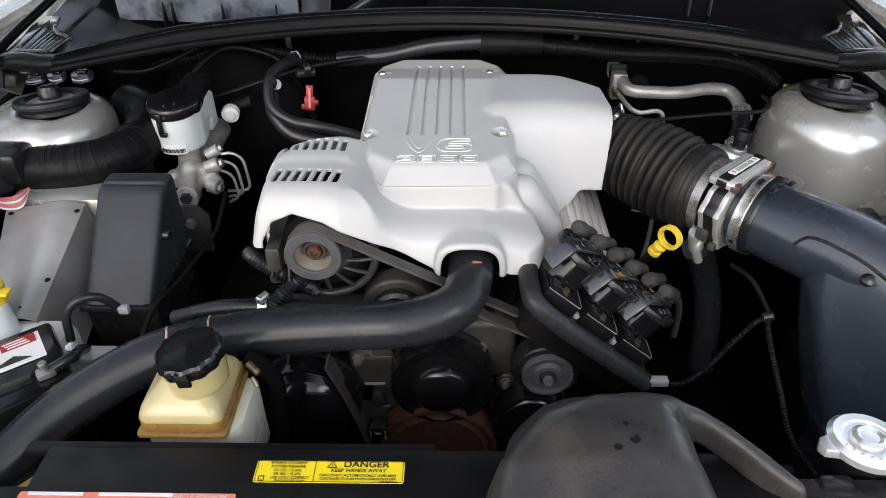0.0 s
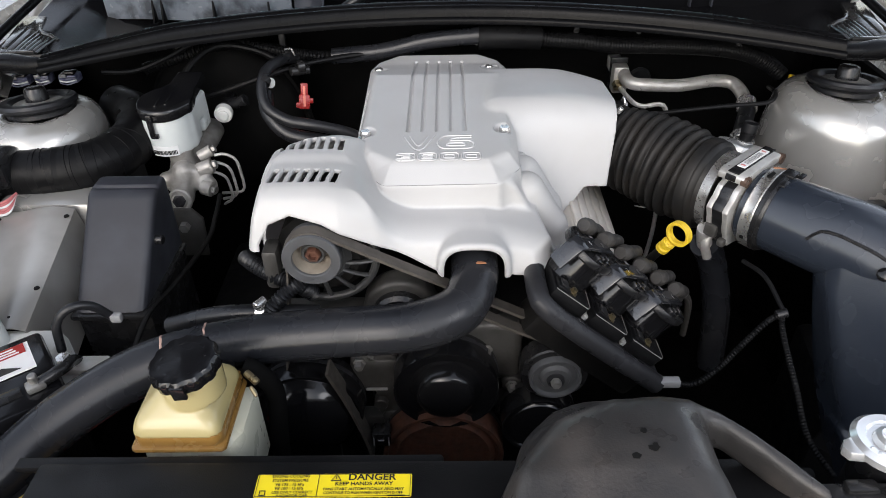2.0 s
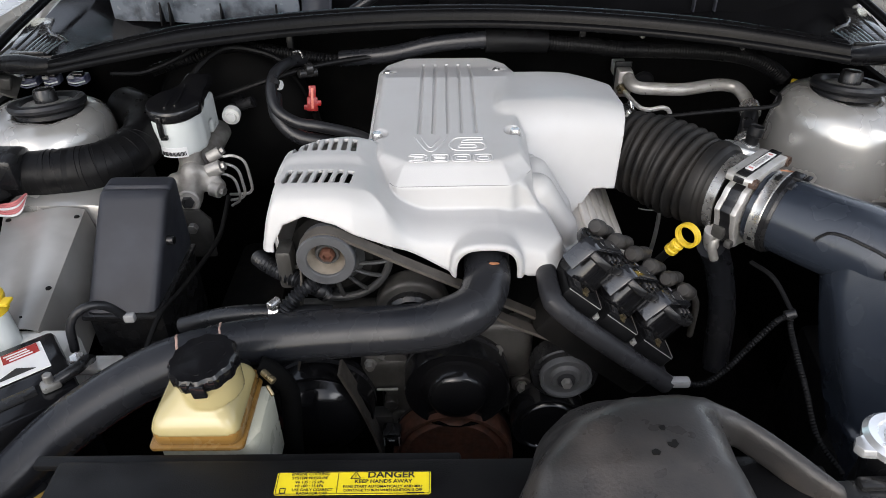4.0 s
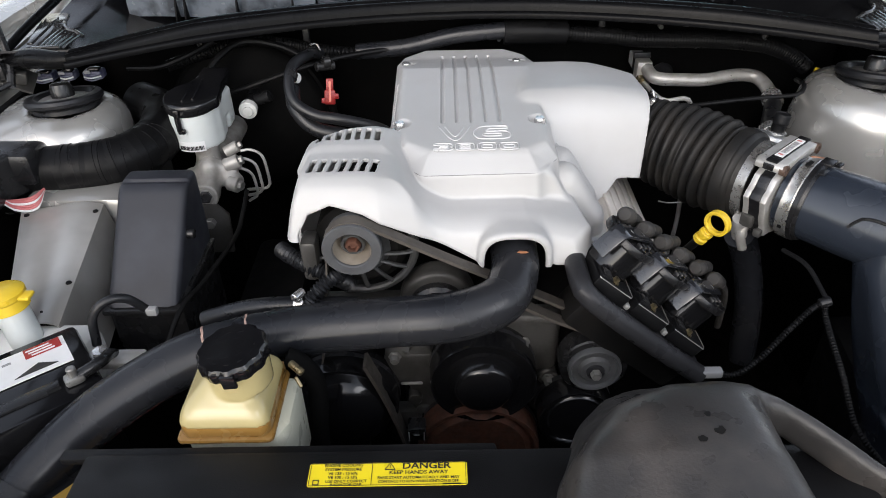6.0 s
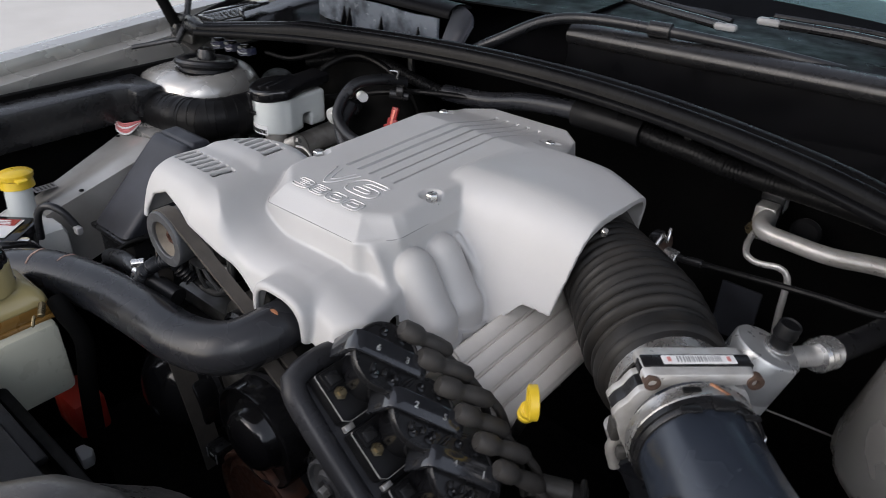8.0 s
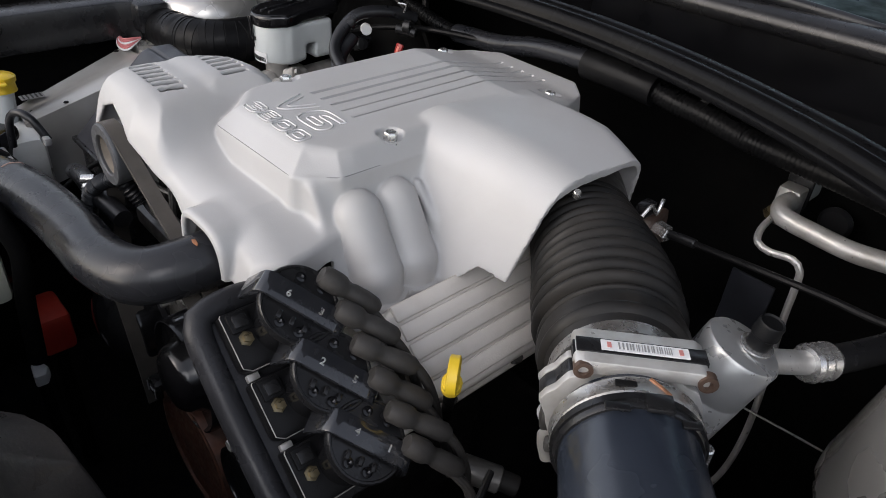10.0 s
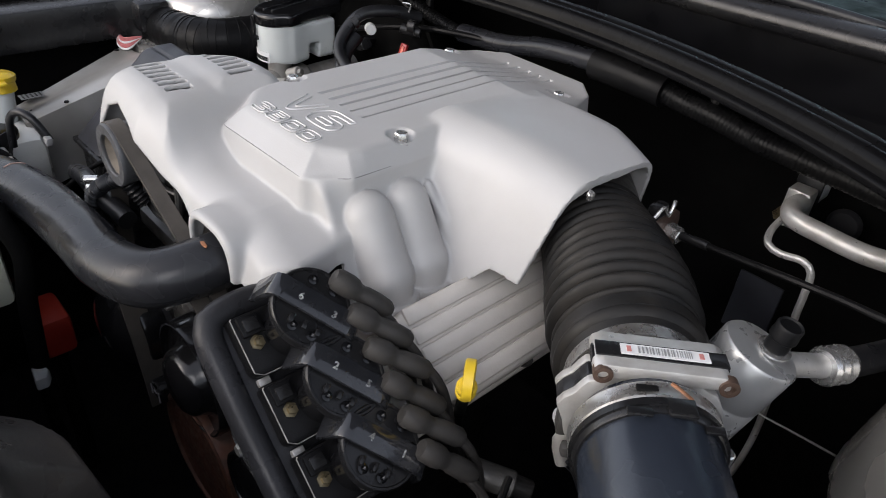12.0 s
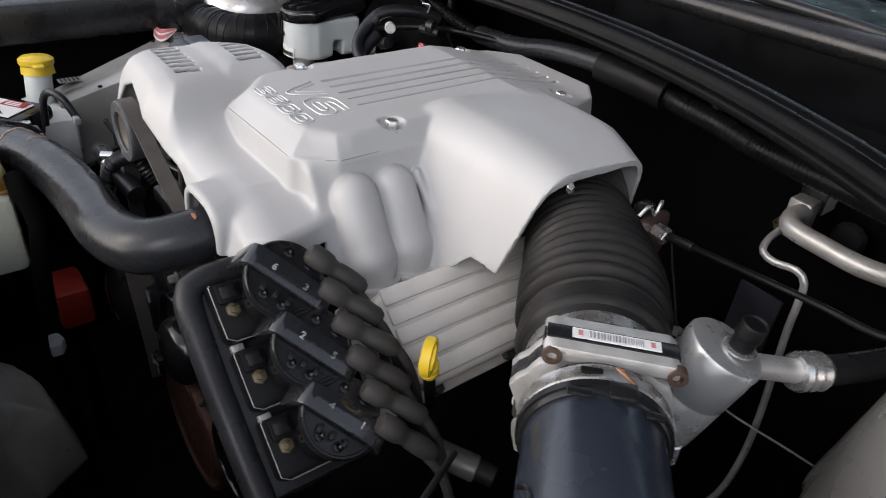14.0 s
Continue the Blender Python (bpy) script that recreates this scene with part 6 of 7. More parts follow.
solo("rubber_plug", G().lathe([(0.0, 0), (0.018, 0), (0.019, 0.003), (0.015, 0.007), (0.0, 0.008)], along((0.344, 1.212, 0.839), (0.344, 1.1, 0.839)), 28), M_RUBBER, "round black rubber plug in the firewall", "plug")
solo("black_plate", G().box((0.304, 1.148, 0.728), (0.052, 0.004, 0.080), 0.002), M_FUSE, "thin black plastic plate on the firewall", "plate")
gh = thing("heater_return_hose", (0.34, 0.70, 0.60), "dull black coolant hose beside the air box", "hose")
part("tube", G().tube([(0.330, 0.760, 0.805), (0.345, 0.772, 0.78), (0.362, 0.776, 0.735), (0.372, 0.765, 0.68), (0.375, 0.75, 0.60)], 0.018, 18), M_HOSE, gh)
part("pipe_end", G().tube([(0.322, 0.750, 0.835), (0.325, 0.755, 0.82), (0.331, 0.761, 0.803)], 0.0095, 14), M_ALU, gh)
lm = thing("wiring_loom", (0.30, 0.58, 0.74), "black convoluted wiring loom with a grey plug", "wiring loom")
part("branch", G().tube([(0.252, 0.575, 0.752), (0.275, 0.575, 0.750), (0.300, 0.583, 0.765), (0.325, 0.592, 0.795), (0.347, 0.60, 0.818), (0.362, 0.605, 0.822)], 0.0032, 12, 0.0011, 0.0007, 0.0034), M_LOOM, lm, angle=70)
part("drop", G().tube([(0.362, 0.605, 0.830), (0.363, 0.60, 0.812), (0.358, 0.57, 0.805), (0.356, 0.53, 0.79), (0.366, 0.50, 0.752), (0.385, 0.47, 0.73)], 0.0030, 12, 0.0011, 0.0006, 0.0034), M_LOOM, lm, angle=70)
part("riser", G().tube([(0.362, 0.605, 0.828), (0.352, 0.64, 0.845), (0.338, 0.67, 0.845)], 0.0026, 8), M_LOOM, lm)
part("plug", G().box((0.247, 0.575, 0.753), (0.024, 0.010, 0.010), 0.002, None), M_GREYC, lm, "grey plug")
part("tie", G().cyl((0.355, 0.603, 0.823), (0.366, 0.603, 0.827), 0.0055, 12), M_BLACK, lm)

# ---------- brake side details ----------
part("reservoir_label", sheet(lambda u, v: (-0.388 + 0.0343 * math.cos(radians(-122 + 62 * v)), 0.955 + 0.0343 * math.sin(radians(-122 + 62 * v)), 0.852 + 0.015 * u), 2, 14, 0.0006), M_LABEL, br, "white bar-code label")
for k in range(18):
    a = radians(-119 + 54 * k / 17)
    part("bar", G().box((-0.388 + 0.0348 * math.cos(a), 0.955 + 0.0348 * math.sin(a), 0.8575), (0.0011 if k % 3 else 0.0018, 0.001, 0.006), 0), M_INK, br)
part("lid_clip", G().box((-0.398, 0.918, 0.900), (0.008, 0.004, 0.032), 0.0015).box((-0.396, 0.919, 0.884), (0.010, 0.006, 0.006), 0.001), M_GLOSS, br)
part("lid_rib", G().box((0, 0, 0), (0.0035, 0.060, 0.004), 0.001, pose(-0.392, 0.962, 0.9250, 5.7, 0, 0)).box((0, 0, 0), (0.0035, 0.060, 0.004), 0.001, pose(-0.379, 0.967, 0.9255, 5.7, 0, 0)), M_GLOSS, br)
part("valve_body", body(lambda x, y, z: smin(smin(capsule(x, y, z, (-0.398, 0.922, 0.814), (-0.345, 0.930, 0.822), 0.0115), capsule(x, y, z, (-0.378, 0.915, 0.79), (-0.372, 0.925, 0.825), 0.0165), 0.008), capsule(x, y, z, (-0.352, 0.925, 0.808), (-0.338, 0.918, 0.806), 0.0125), 0.008), (-0.42, 0.89, 0.765), (-0.32, 0.95, 0.85), 0.003), M_CAST, br, "cast alloy valve body", angle=0)
for a_, b_, r_ in (((-0.350, 0.926, 0.826), (-0.330, 0.930, 0.832), 0.0105), ((-0.345, 0.914, 0.806), (-0.330, 0.909, 0.804), 0.0115), ((-0.400, 0.920, 0.814), (-0.412, 0.918, 0.812), 0.0075), ((-0.352, 0.945, 0.838), (-0.334, 0.950, 0.846), 0.0085)):
    part("port_boss", G().cyl(a_, b_, r_, 24), M_CAST, br)
    e_ = Vector(b_) + (Vector(b_) - Vector(a_)).normalized() * 0.006
    part("port_nut", G().cyl(b_, e_, r_ * 0.62, 6), M_BOLT, br)
part("valve_face", G().lathe([(0.0, 0), (0.0175, 0), (0.0175, 0.005), (0.0155, 0.007), (0.013, 0.007), (0.012, 0.005), (0.0, 0.005)], along((-0.378, 0.904, 0.790), (-0.378, 0.88, 0.796)), 32), M_CAST, br)
part("valve_nut", G().lathe([(0.0, 0.004), (0.0095, 0.004), (0.0095, 0.009), (0.006, 0.010), (0.0055, 0.007), (0.0, 0.007)], along((-0.378, 0.904, 0.790), (-0.378, 0.88, 0.796)), 6), M_SATIN, br, "dark hexagon plug")
for k, (dz, dx) in enumerate(((0.0, 0.0), (-0.014, -0.012), (-0.030, -0.020))):
    bpz = thing("brake_pipe", (-0.31, 0.95, 0.78), "thin bent steel brake pipe", "pipe", "brake pipes")
    part("pipe", G().tube([(-0.330 + dx, 0.945, 0.840 + dz), (-0.316 + dx, 0.948, 0.840 + dz), (-0.302 + dx, 0.95, 0.829 + dz), (-0.298 + dx, 0.95, 0.802 + dz), (-0.298 + dx, 0.95, 0.782 - 0.006 * k), (-0.302 + dx, 0.951, 0.776 - 0.008 * k), (-0.310 + dx, 0.952, 0.773 - 0.009 * k), (-0.335, 0.955, 0.770 - 0.010 * k)], 0.0022, 8, 0.004), M_ALU, bpz)
bo = thing("brake_booster", (-0.34, 1.14, 0.70), "large round black brake booster on the firewall", "brake booster")
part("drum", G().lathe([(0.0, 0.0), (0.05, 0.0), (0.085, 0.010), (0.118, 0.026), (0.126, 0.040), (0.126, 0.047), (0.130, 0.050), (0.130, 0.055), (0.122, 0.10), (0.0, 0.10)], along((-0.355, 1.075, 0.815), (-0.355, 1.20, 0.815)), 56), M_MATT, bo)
part("check_valve", G().cyl((-0.333, 1.035, 0.868), (-0.332, 1.022, 0.867), 0.0135, 28).cyl((-0.332, 1.024, 0.867), (-0.3315, 1.018, 0.8665), 0.008, 20), M_WHITE, bo, "white round plastic cap")
part("valve_neck", G().cyl((-0.333, 1.09, 0.872), (-0.333, 1.03, 0.868), 0.010, 16).cyl((-0.325, 1.05, 0.872), (-0.30, 1.045, 0.882), 0.009, 12), M_BLACK, bo)
hh = thing("heater_hose", (-0.22, 0.98, 0.88), "black ribbed heater hose loop with wire clamps", "hose")
part("outer_hose", G().tube([(-0.222, 1.075, 0.935), (-0.232, 1.04, 0.946), (-0.248, 1.00, 0.945), (-0.252, 0.975, 0.928), (-0.243, 0.955, 0.908), (-0.215, 0.945, 0.893), (-0.18, 0.94, 0.888), (-0.13, 0.945, 0.872), (-0.10, 0.95, 0.85)], 0.0080, 16), M_RUBBER, hh)
part("inner_hose", G().tube([(-0.252, 0.99, 0.915), (-0.246, 0.965, 0.895), (-0.22, 0.948, 0.872), (-0.18, 0.945, 0.862), (-0.13, 0.95, 0.850), (-0.10, 0.95, 0.84)], 0.0105, 16), M_RUBBER, hh)
part("clamp", G().tube([(-0.230, 1.05, 0.957), (-0.222, 1.058, 0.955), (-0.216, 1.05, 0.948)], 0.0015, 6, 0.003), M_BRIGHT, hh)
part("strap", G().lathe([(0.0075, -0.004), (0.0092, -0.004), (0.0092, 0.004), (0.0075, 0.004)], along((-0.250, 0.985, 0.935), (-0.252, 0.975, 0.928)), 20), M_BLACK, hh)
part("white_fitting", G().cyl((-0.259, 1.018, 0.920), (-0.246, 1.01, 0.922), 0.0075, 16), M_WHITE, hh, "white plastic fitting")
part("fitting", G().cyl((-0.225, 1.045, 0.925), (-0.20, 1.06, 0.922), 0.007, 14).cyl((-0.215, 1.05, 0.93), (-0.205, 1.055, 0.93), 0.009, 14), M_BLACK, hh)
vh = thing("vacuum_hose", (-0.30, 1.05, 0.92), "thin black vacuum hose running across the firewall", "hose")
part("tube", G().tube([(-0.37, 1.045, 0.885), (-0.33, 1.05, 0.895), (-0.26, 1.06, 0.915), (-0.20, 1.08, 0.925), (-0.12, 1.10, 0.93), (-0.05, 1.10, 0.935)], 0.0042, 10), M_LOOM, vh)
bh = thing("bonnet_cable", (-0.40, 1.06, 0.93), "thin black cable looping over the brake booster", "cable")
part("cable", G().tube([(-0.40, 1.03, 0.90), (-0.375, 1.06, 0.935), (-0.34, 1.09, 0.95), (-0.29, 1.10, 0.94), (-0.25, 1.10, 0.92)], 0.005, 10), M_LOOM, bh)

# ---------- left inner wing ----------
ar = thing("fresh_air_hose", (-0.50, 0.90, 0.82), "black taped hose curving round the strut tower", "hose")
ARC = [(-0.64, 0.862, 0.858), (-0.58, 0.860, 0.860), (-0.52, 0.862, 0.862), (-0.470, 0.878, 0.864), (-0.444, 0.918, 0.866), (-0.442, 0.968, 0.868), (-0.460, 1.015, 0.872), (-0.50, 1.05, 0.872)]
part("hose", G().tube(ARC, 0.0325, 28, 0.007), M_LOOM, ar)
random.seed(3)
arc = curve(ARC, 0.004)
for k in range(24):
    q = int(len(arc) * (0.04 + 0.60 * k / 24 + random.uniform(-0.006, 0.006)))
    tilt = Vector((random.uniform(-0.0016, 0.0016), random.uniform(-0.0012, 0.0012), random.uniform(-0.0012, 0.0012)))
    w_ = random.uniform(0.0045, 0.0085)
    part("tape_wrap", G().lathe([(0.0322, -w_), (0.0326, -w_ * 0.95), (0.0327, 0.0), (0.0329, w_ * 0.92), (0.0322, w_)], along(arc[q], arc[q + 2] + tilt), 28), M_LOOM, ar)
gd = thing("inner_guard", (-0.53, 0.87, 0.80), "black plastic guard below the taped hose", "guard")
part("panel", G().prism([(-0.645, 0.850), (-0.53, 0.848), (-0.462, 0.862), (-0.415, 0.905), (-0.43, 0.93), (-0.47, 0.89), (-0.53, 0.875), (-0.645, 0.877)], 0.80, 0.850, None, 0.004), M_MATT, gd)
bm_ = thing("wing_trunking", (-0.62, 0.62, 0.86), "long black plastic trunking along the inner wing", "trunking")
part("duct", G().prism([(-0.655, 0.30), (-0.595, 0.30), (-0.592, 0.80), (-0.575, 0.835), (-0.60, 0.868), (-0.655, 0.868)], 0.845, 0.902, None, 0.004), M_BLACK, bm_)
part("joint_box", G().box((-0.595, 0.845, 0.880), (0.075, 0.05, 0.045), 0.008), M_BLACK, bm_)
pw = thing("pink_wires", (-0.56, 0.79, 0.84), "bundle of pink wires behind the sheet cover", "wire")
for k in range(6):
    part("wire", G().tube([(-0.60 + 0.002 * k, 0.800, 0.850), (-0.575, 0.789 + 0.0012 * k, 0.848 + 0.0022 * (k - 2.5)), (-0.553, 0.794, 0.850 + 0.0032 * (k - 2.5)), (-0.548, 0.815, 0.858)], 0.0017, 8, 0.004), M_PINKWIRE if k % 3 else M_LABEL, pw)
for x_, y_, w_ in ((-0.616, 1.020, 0.030), (-0.583, 1.024, 0.022), (-0.546, 1.025, 0.028)):
    cn = thing("blue_connector", (x_, y_, 0.92), "small dark blue wiring connector by the strut mount", "connector", "blue connectors")
    part("shell", G().box((x_, y_, 0.930), (w_, 0.02, 0.013), 0.003), M_BLUE, cn)
    part("cap", G().box((x_ + 0.003, y_ - 0.004, 0.9385), (w_ * 0.6, 0.012, 0.005), 0.0015), M_GLOSS, cn)
    part("latch", G().box((x_ - 0.005, y_ - 0.011, 0.936), (0.009, 0.003, 0.005), 0.001), M_GREYC, cn)
    for k in range(3):
        part("wire", G().tube([(x_ - w_ * 0.4, y_ - 0.011, 0.926 + 0.003 * k), (x_, y_ - 0.014, 0.924 + 0.004 * k), (x_ + w_ * 0.5, y_ - 0.011, 0.927 + 0.003 * k)], 0.0011, 6, 0.004), M_LABEL if k == 1 else M_BLUE, cn)
wl = thing("wing_wiring", (-0.47, 1.04, 0.93), "thin black wiring to the strut connector", "wiring")
part("wire", G().tube([(-0.50, 1.03, 0.935), (-0.46, 1.045, 0.930), (-0.42, 1.06, 0.94), (-0.38, 1.08, 0.955)], 0.004, 8), M_LOOM, wl)
lw = thing("earth_lead", (-0.37, 0.60, 0.78), "black lead looping beside the fuse box", "cable")
part("lead", G().tube([(-0.405, 0.585, 0.80), (-0.40, 0.588, 0.835), (-0.385, 0.595, 0.850), (-0.368, 0.605, 0.845), (-0.355, 0.615, 0.82)], 0.0048, 12), M_RUBBER, lw)
part("lug", G().box((-0.35, 0.612, 0.822), (0.012, 0.008, 0.010), 0.002), M_GREYC, lw)
br2 = thing("battery_bracket", (-0.38, 0.56, 0.74), "alloy battery clamp bracket with a hex nut", "bracket")
part("strap", G().box((-0.378, 0.565, 0.797), (0.06, 0.022, 0.010), 0.003, pose(0, 0, 0)), M_ALU, br2)
part("nut", G().lathe([(0.0, 0), (0.010, 0), (0.010, 0.003), (0.0075, 0.004), (0.0075, 0.013), (0.0, 0.014)], pose(-0.388, 0.560, 0.802), 6), M_BRIGHT, br2)
tp = thing("transmission_pipe", (-0.32, 0.76, 0.76), "thin dark bent pipe between fuse box and engine", "pipe")
part("pipe", G().tube([(-0.318, 0.90, 0.80), (-0.316, 0.86, 0.79), (-0.320, 0.82, 0.775), (-0.332, 0.72, 0.78), (-0.345, 0.66, 0.78), (-0.36, 0.60, 0.74)], 0.0032, 10), M_DARK, tp)
solo("chassis_leg", G().box((-0.30, 0.86, 0.60), (0.10, 0.3, 0.10), 0.02), M_DARK, "dark grimy chassis rail in the bay", "rail", kind="structure")

# ---------- conduit along the firewall ----------
cd = thing("wiring_conduit", (0.0, 1.10, 0.95), "black corrugated wiring conduit along the firewall", "conduit")
CDP = [(-0.463, 1.09, 0.915), (-0.406, 1.10, 0.930), (-0.338, 1.11, 0.945), (-0.277, 1.11, 0.939), (-0.225, 1.11, 0.928), (-0.163, 1.11, 0.922), (-0.091, 1.11, 0.929), (-0.038, 1.108, 0.941), (-0.02, 1.105, 0.947)]
part("left_run", G().tube(CDP, 0.0088, 14, 0.0016, 0.0009, 0.0045), M_LOOM, cd, angle=70)
part("sleeve", G().tube([(-0.17, 1.108, 0.924), (-0.091, 1.108, 0.931), (-0.035, 1.106, 0.944), (0.0, 1.104, 0.950), (0.06, 1.10, 0.956)], 0.0125, 16), M_HOSE, cd)
part("channel", G().tube([(0.058, 1.100, 0.953), (0.105, 1.100, 0.953), (0.153, 1.100, 0.951)], 0.0180, 24, 0.01), M_LOOM, cd)
part("right_run", G().tube([(0.150, 1.10, 0.951), (0.177, 1.10, 0.947), (0.218, 1.10, 0.944), (0.261, 1.10, 0.938), (0.305, 1.10, 0.936), (0.367, 1.10, 0.934), (0.43, 1.10, 0.929), (0.475, 1.10, 0.920), (0.51, 1.098, 0.904), (0.532, 1.09, 0.888)], 0.0120, 16, 0.0016, 0.0007, 0.0045), M_LOOM, cd, angle=70)
part("yellow_tag", G().cyl((0.535, 1.075, 0.893), (0.545, 1.072, 0.891), 0.004, 10), M_YELLOW, cd, "yellow end tag")
for x_, y_, z_ in ((0.207, 1.102, 0.946), (-0.247, 1.112, 0.935), (-0.41, 1.098, 0.928), (0.456, 1.094, 0.922)):
    part("clip", G().box((x_, y_ + 0.004, z_ + 0.014), (0.010, 0.008, 0.040), 0.002), M_BLACK, cd)
for x_, y_, z_, ma in ((0.335, 1.18, 0.915, M_WHITE), (0.06, 1.15, 0.90, M_GREYC), (0.40, 1.15, 0.88, M_GREYC)):
    solo("stud", G().cyl((x_, 1.236, z_), (x_, 1.222, z_), 0.004, 10), ma, "small pale stud on the firewall", "stud", "firewall studs")

# ---------- stickers on the front panel ----------
def sticker(name, cx, cy, z, w_, h_, material, label):
    t = thing(name, (cx, cy, z), label, "sticker")
    n = 6
    pl = []
    for qx, qy, a0 in ((1, 1, 0), (-1, 1, 90), (-1, -1, 180), (1, -1, 270)):
        for k in range(n):
            a = radians(a0 + 90 * k / (n - 1))
            pl.append((cx + qx * (w_ / 2 - 0.002) + 0.002 * math.cos(a), cy + qy * (h_ / 2 - 0.002) + 0.002 * math.sin(a)))
    part("film", G().prism(pl, z, z + 0.0005), material, t)
    return t


Z = 0.8435
st = sticker("warning_sticker", -0.082, 0.3835, Z, 0.124, 0.0215, M_STICKER, "yellow warning sticker with black printed words")
for (a, b, c, d) in ((-0.082, 0.3936, 0.122, 0.0004), (-0.082, 0.3734, 0.122, 0.0004), (-0.1428, 0.3835, 0.0004, 0.020), (-0.0212, 0.3835, 0.0004, 0.020), (-0.0945, 0.3835, 0.0004, 0.020)):
    part("printed_line", G().box((a, b, Z + 0.0008), (c, d, 0.0003), 0), M_INK, st)
def line(text, x_, y_, size, sx=1.0):
    words("printed_text", text, size, pose(x_, y_, Z + 0.0009), M_INK, st, 0.0, sx, bold=size * 0.022)
line("ENGINE COOLING", -0.117, 0.3918, 0.0036, 1.0)
line("SYSTEM PRESSURE", -0.117, 0.3880, 0.0036, 1.0)
line("V6 135 : 15 kPa", -0.117, 0.3842, 0.0036, 1.0)
line("V8 100 : 15 kPa", -0.117, 0.3806, 0.0036, 1.0)
line("USE ONLY CORRECT", -0.114, 0.3770, 0.0034, 1.0)
line("RADIATOR CAP", -0.114, 0.3738, 0.0034, 1.0)
line("DANGER", -0.052, 0.3905, 0.0082, 1.15)
line("KEEP HANDS AWAY", -0.058, 0.3845, 0.0046, 1.1)
line("FANS START AUTOMATICALLY AND MAY", -0.058, 0.3797, 0.0034, 1.0)
line("CONTINUE TO RUN WHEN IGNITION IS OFF", -0.058, 0.3763, 0.0033, 0.93)
part("printed_bar", G().box((-0.032, 0.3737, Z + 0.0008), (0.014, 0.0012, 0.0003), 0), M_INK, st)
g = G()
for a, b in (((-0.0845, 0.3875), (-0.0805, 0.3935)), ((-0.0805, 0.3935), (-0.0765, 0.3875)), ((-0.0845, 0.3875), (-0.0765, 0.3875))):
    dx, dy = b[0] - a[0], b[1] - a[1]
    g.box(((a[0] + b[0]) / 2, (a[1] + b[1]) / 2, Z + 0.0008), (math.hypot(dx, dy), 0.0007, 0.0003), 0, None) if dy == 0 else g.add([(a[0] - 0.0004, a[1], Z + 0.0009), (a[0] + 0.0004, a[1], Z + 0.0009), (b[0] + 0.0004, b[1], Z + 0.0009), (b[0] - 0.0004, b[1], Z + 0.0009)], [(0, 1, 2, 3)])
g.box((-0.0805, 0.3902, Z + 0.0008), (0.0006, 0.0025, 0.0003), 0)
part("warning_triangle", g, M_INK, st)
g = G()
for a, b, c, d in ((-0.1375, 0.3785, 0.0045, 0.0007), (-0.1375, 0.3743, 0.0045, 0.0007), (-0.1396, 0.3764, 0.0007, 0.0045), (-0.1354, 0.3764, 0.0007, 0.0045)):
    g.box((a, b, Z + 0.0008), (c, d, 0.0003), 0)
part("printed_square", g, M_INK, st)
Z2 = 0.8435
es = sticker("emission_sticker", -0.242, 0.3495, Z2, 0.176, 0.024, M_PINK, "faded red emission sticker with white printed words")
for x_, w_ in ((-0.30, 0.045), (-0.235, 0.060)):
    part("faded_block", G().box((x_, 0.3595, Z2 + 0.0008), (w_, 0.003, 0.0004), 0), M_LABEL, es)
words("printed_text", "VEHICLE EMISSION", 0.0058, pose(-0.185, 0.3580, Z2 + 0.0009), M_LABEL, es, 0.0, 1.0)
words("printed_text", "CONTROL INFORMATION", 0.0050, pose(-0.188, 0.3530, Z2 + 0.0009), M_LABEL, es, 0.0, 1.0)
yf = thing("fan_sticker", (-0.36, 0.40, 0.76), "orange-yellow hand warning sticker with a black bolt mark", "sticker")
part("film", G().prism([(-0.385, 0.400), (-0.320, 0.412), (-0.315, 0.440), (-0.35, 0.442)], 0.784, 0.7846), mat("orange_sticker", (0.62, 0.36, 0.05), 0.5, 0, (0.45, 0.25, 0.04), 60, 0.5), yf)
part("bolt_mark", G().prism([(-0.368, 0.405), (-0.352, 0.418), (-0.357, 0.420), (-0.338, 0.438), (-0.350, 0.424), (-0.345, 0.422), (-0.362, 0.406)], 0.785, 0.7854), M_INK, yf)
part("panel", G().box((-0.36, 0.425, 0.775), (0.12, 0.06, 0.016), 0.003), M_BLACK, yf)

M_WETDROP = mat("rain_drops", (0.02, 0.022, 0.025), 0.05, 0, spec=0.7)
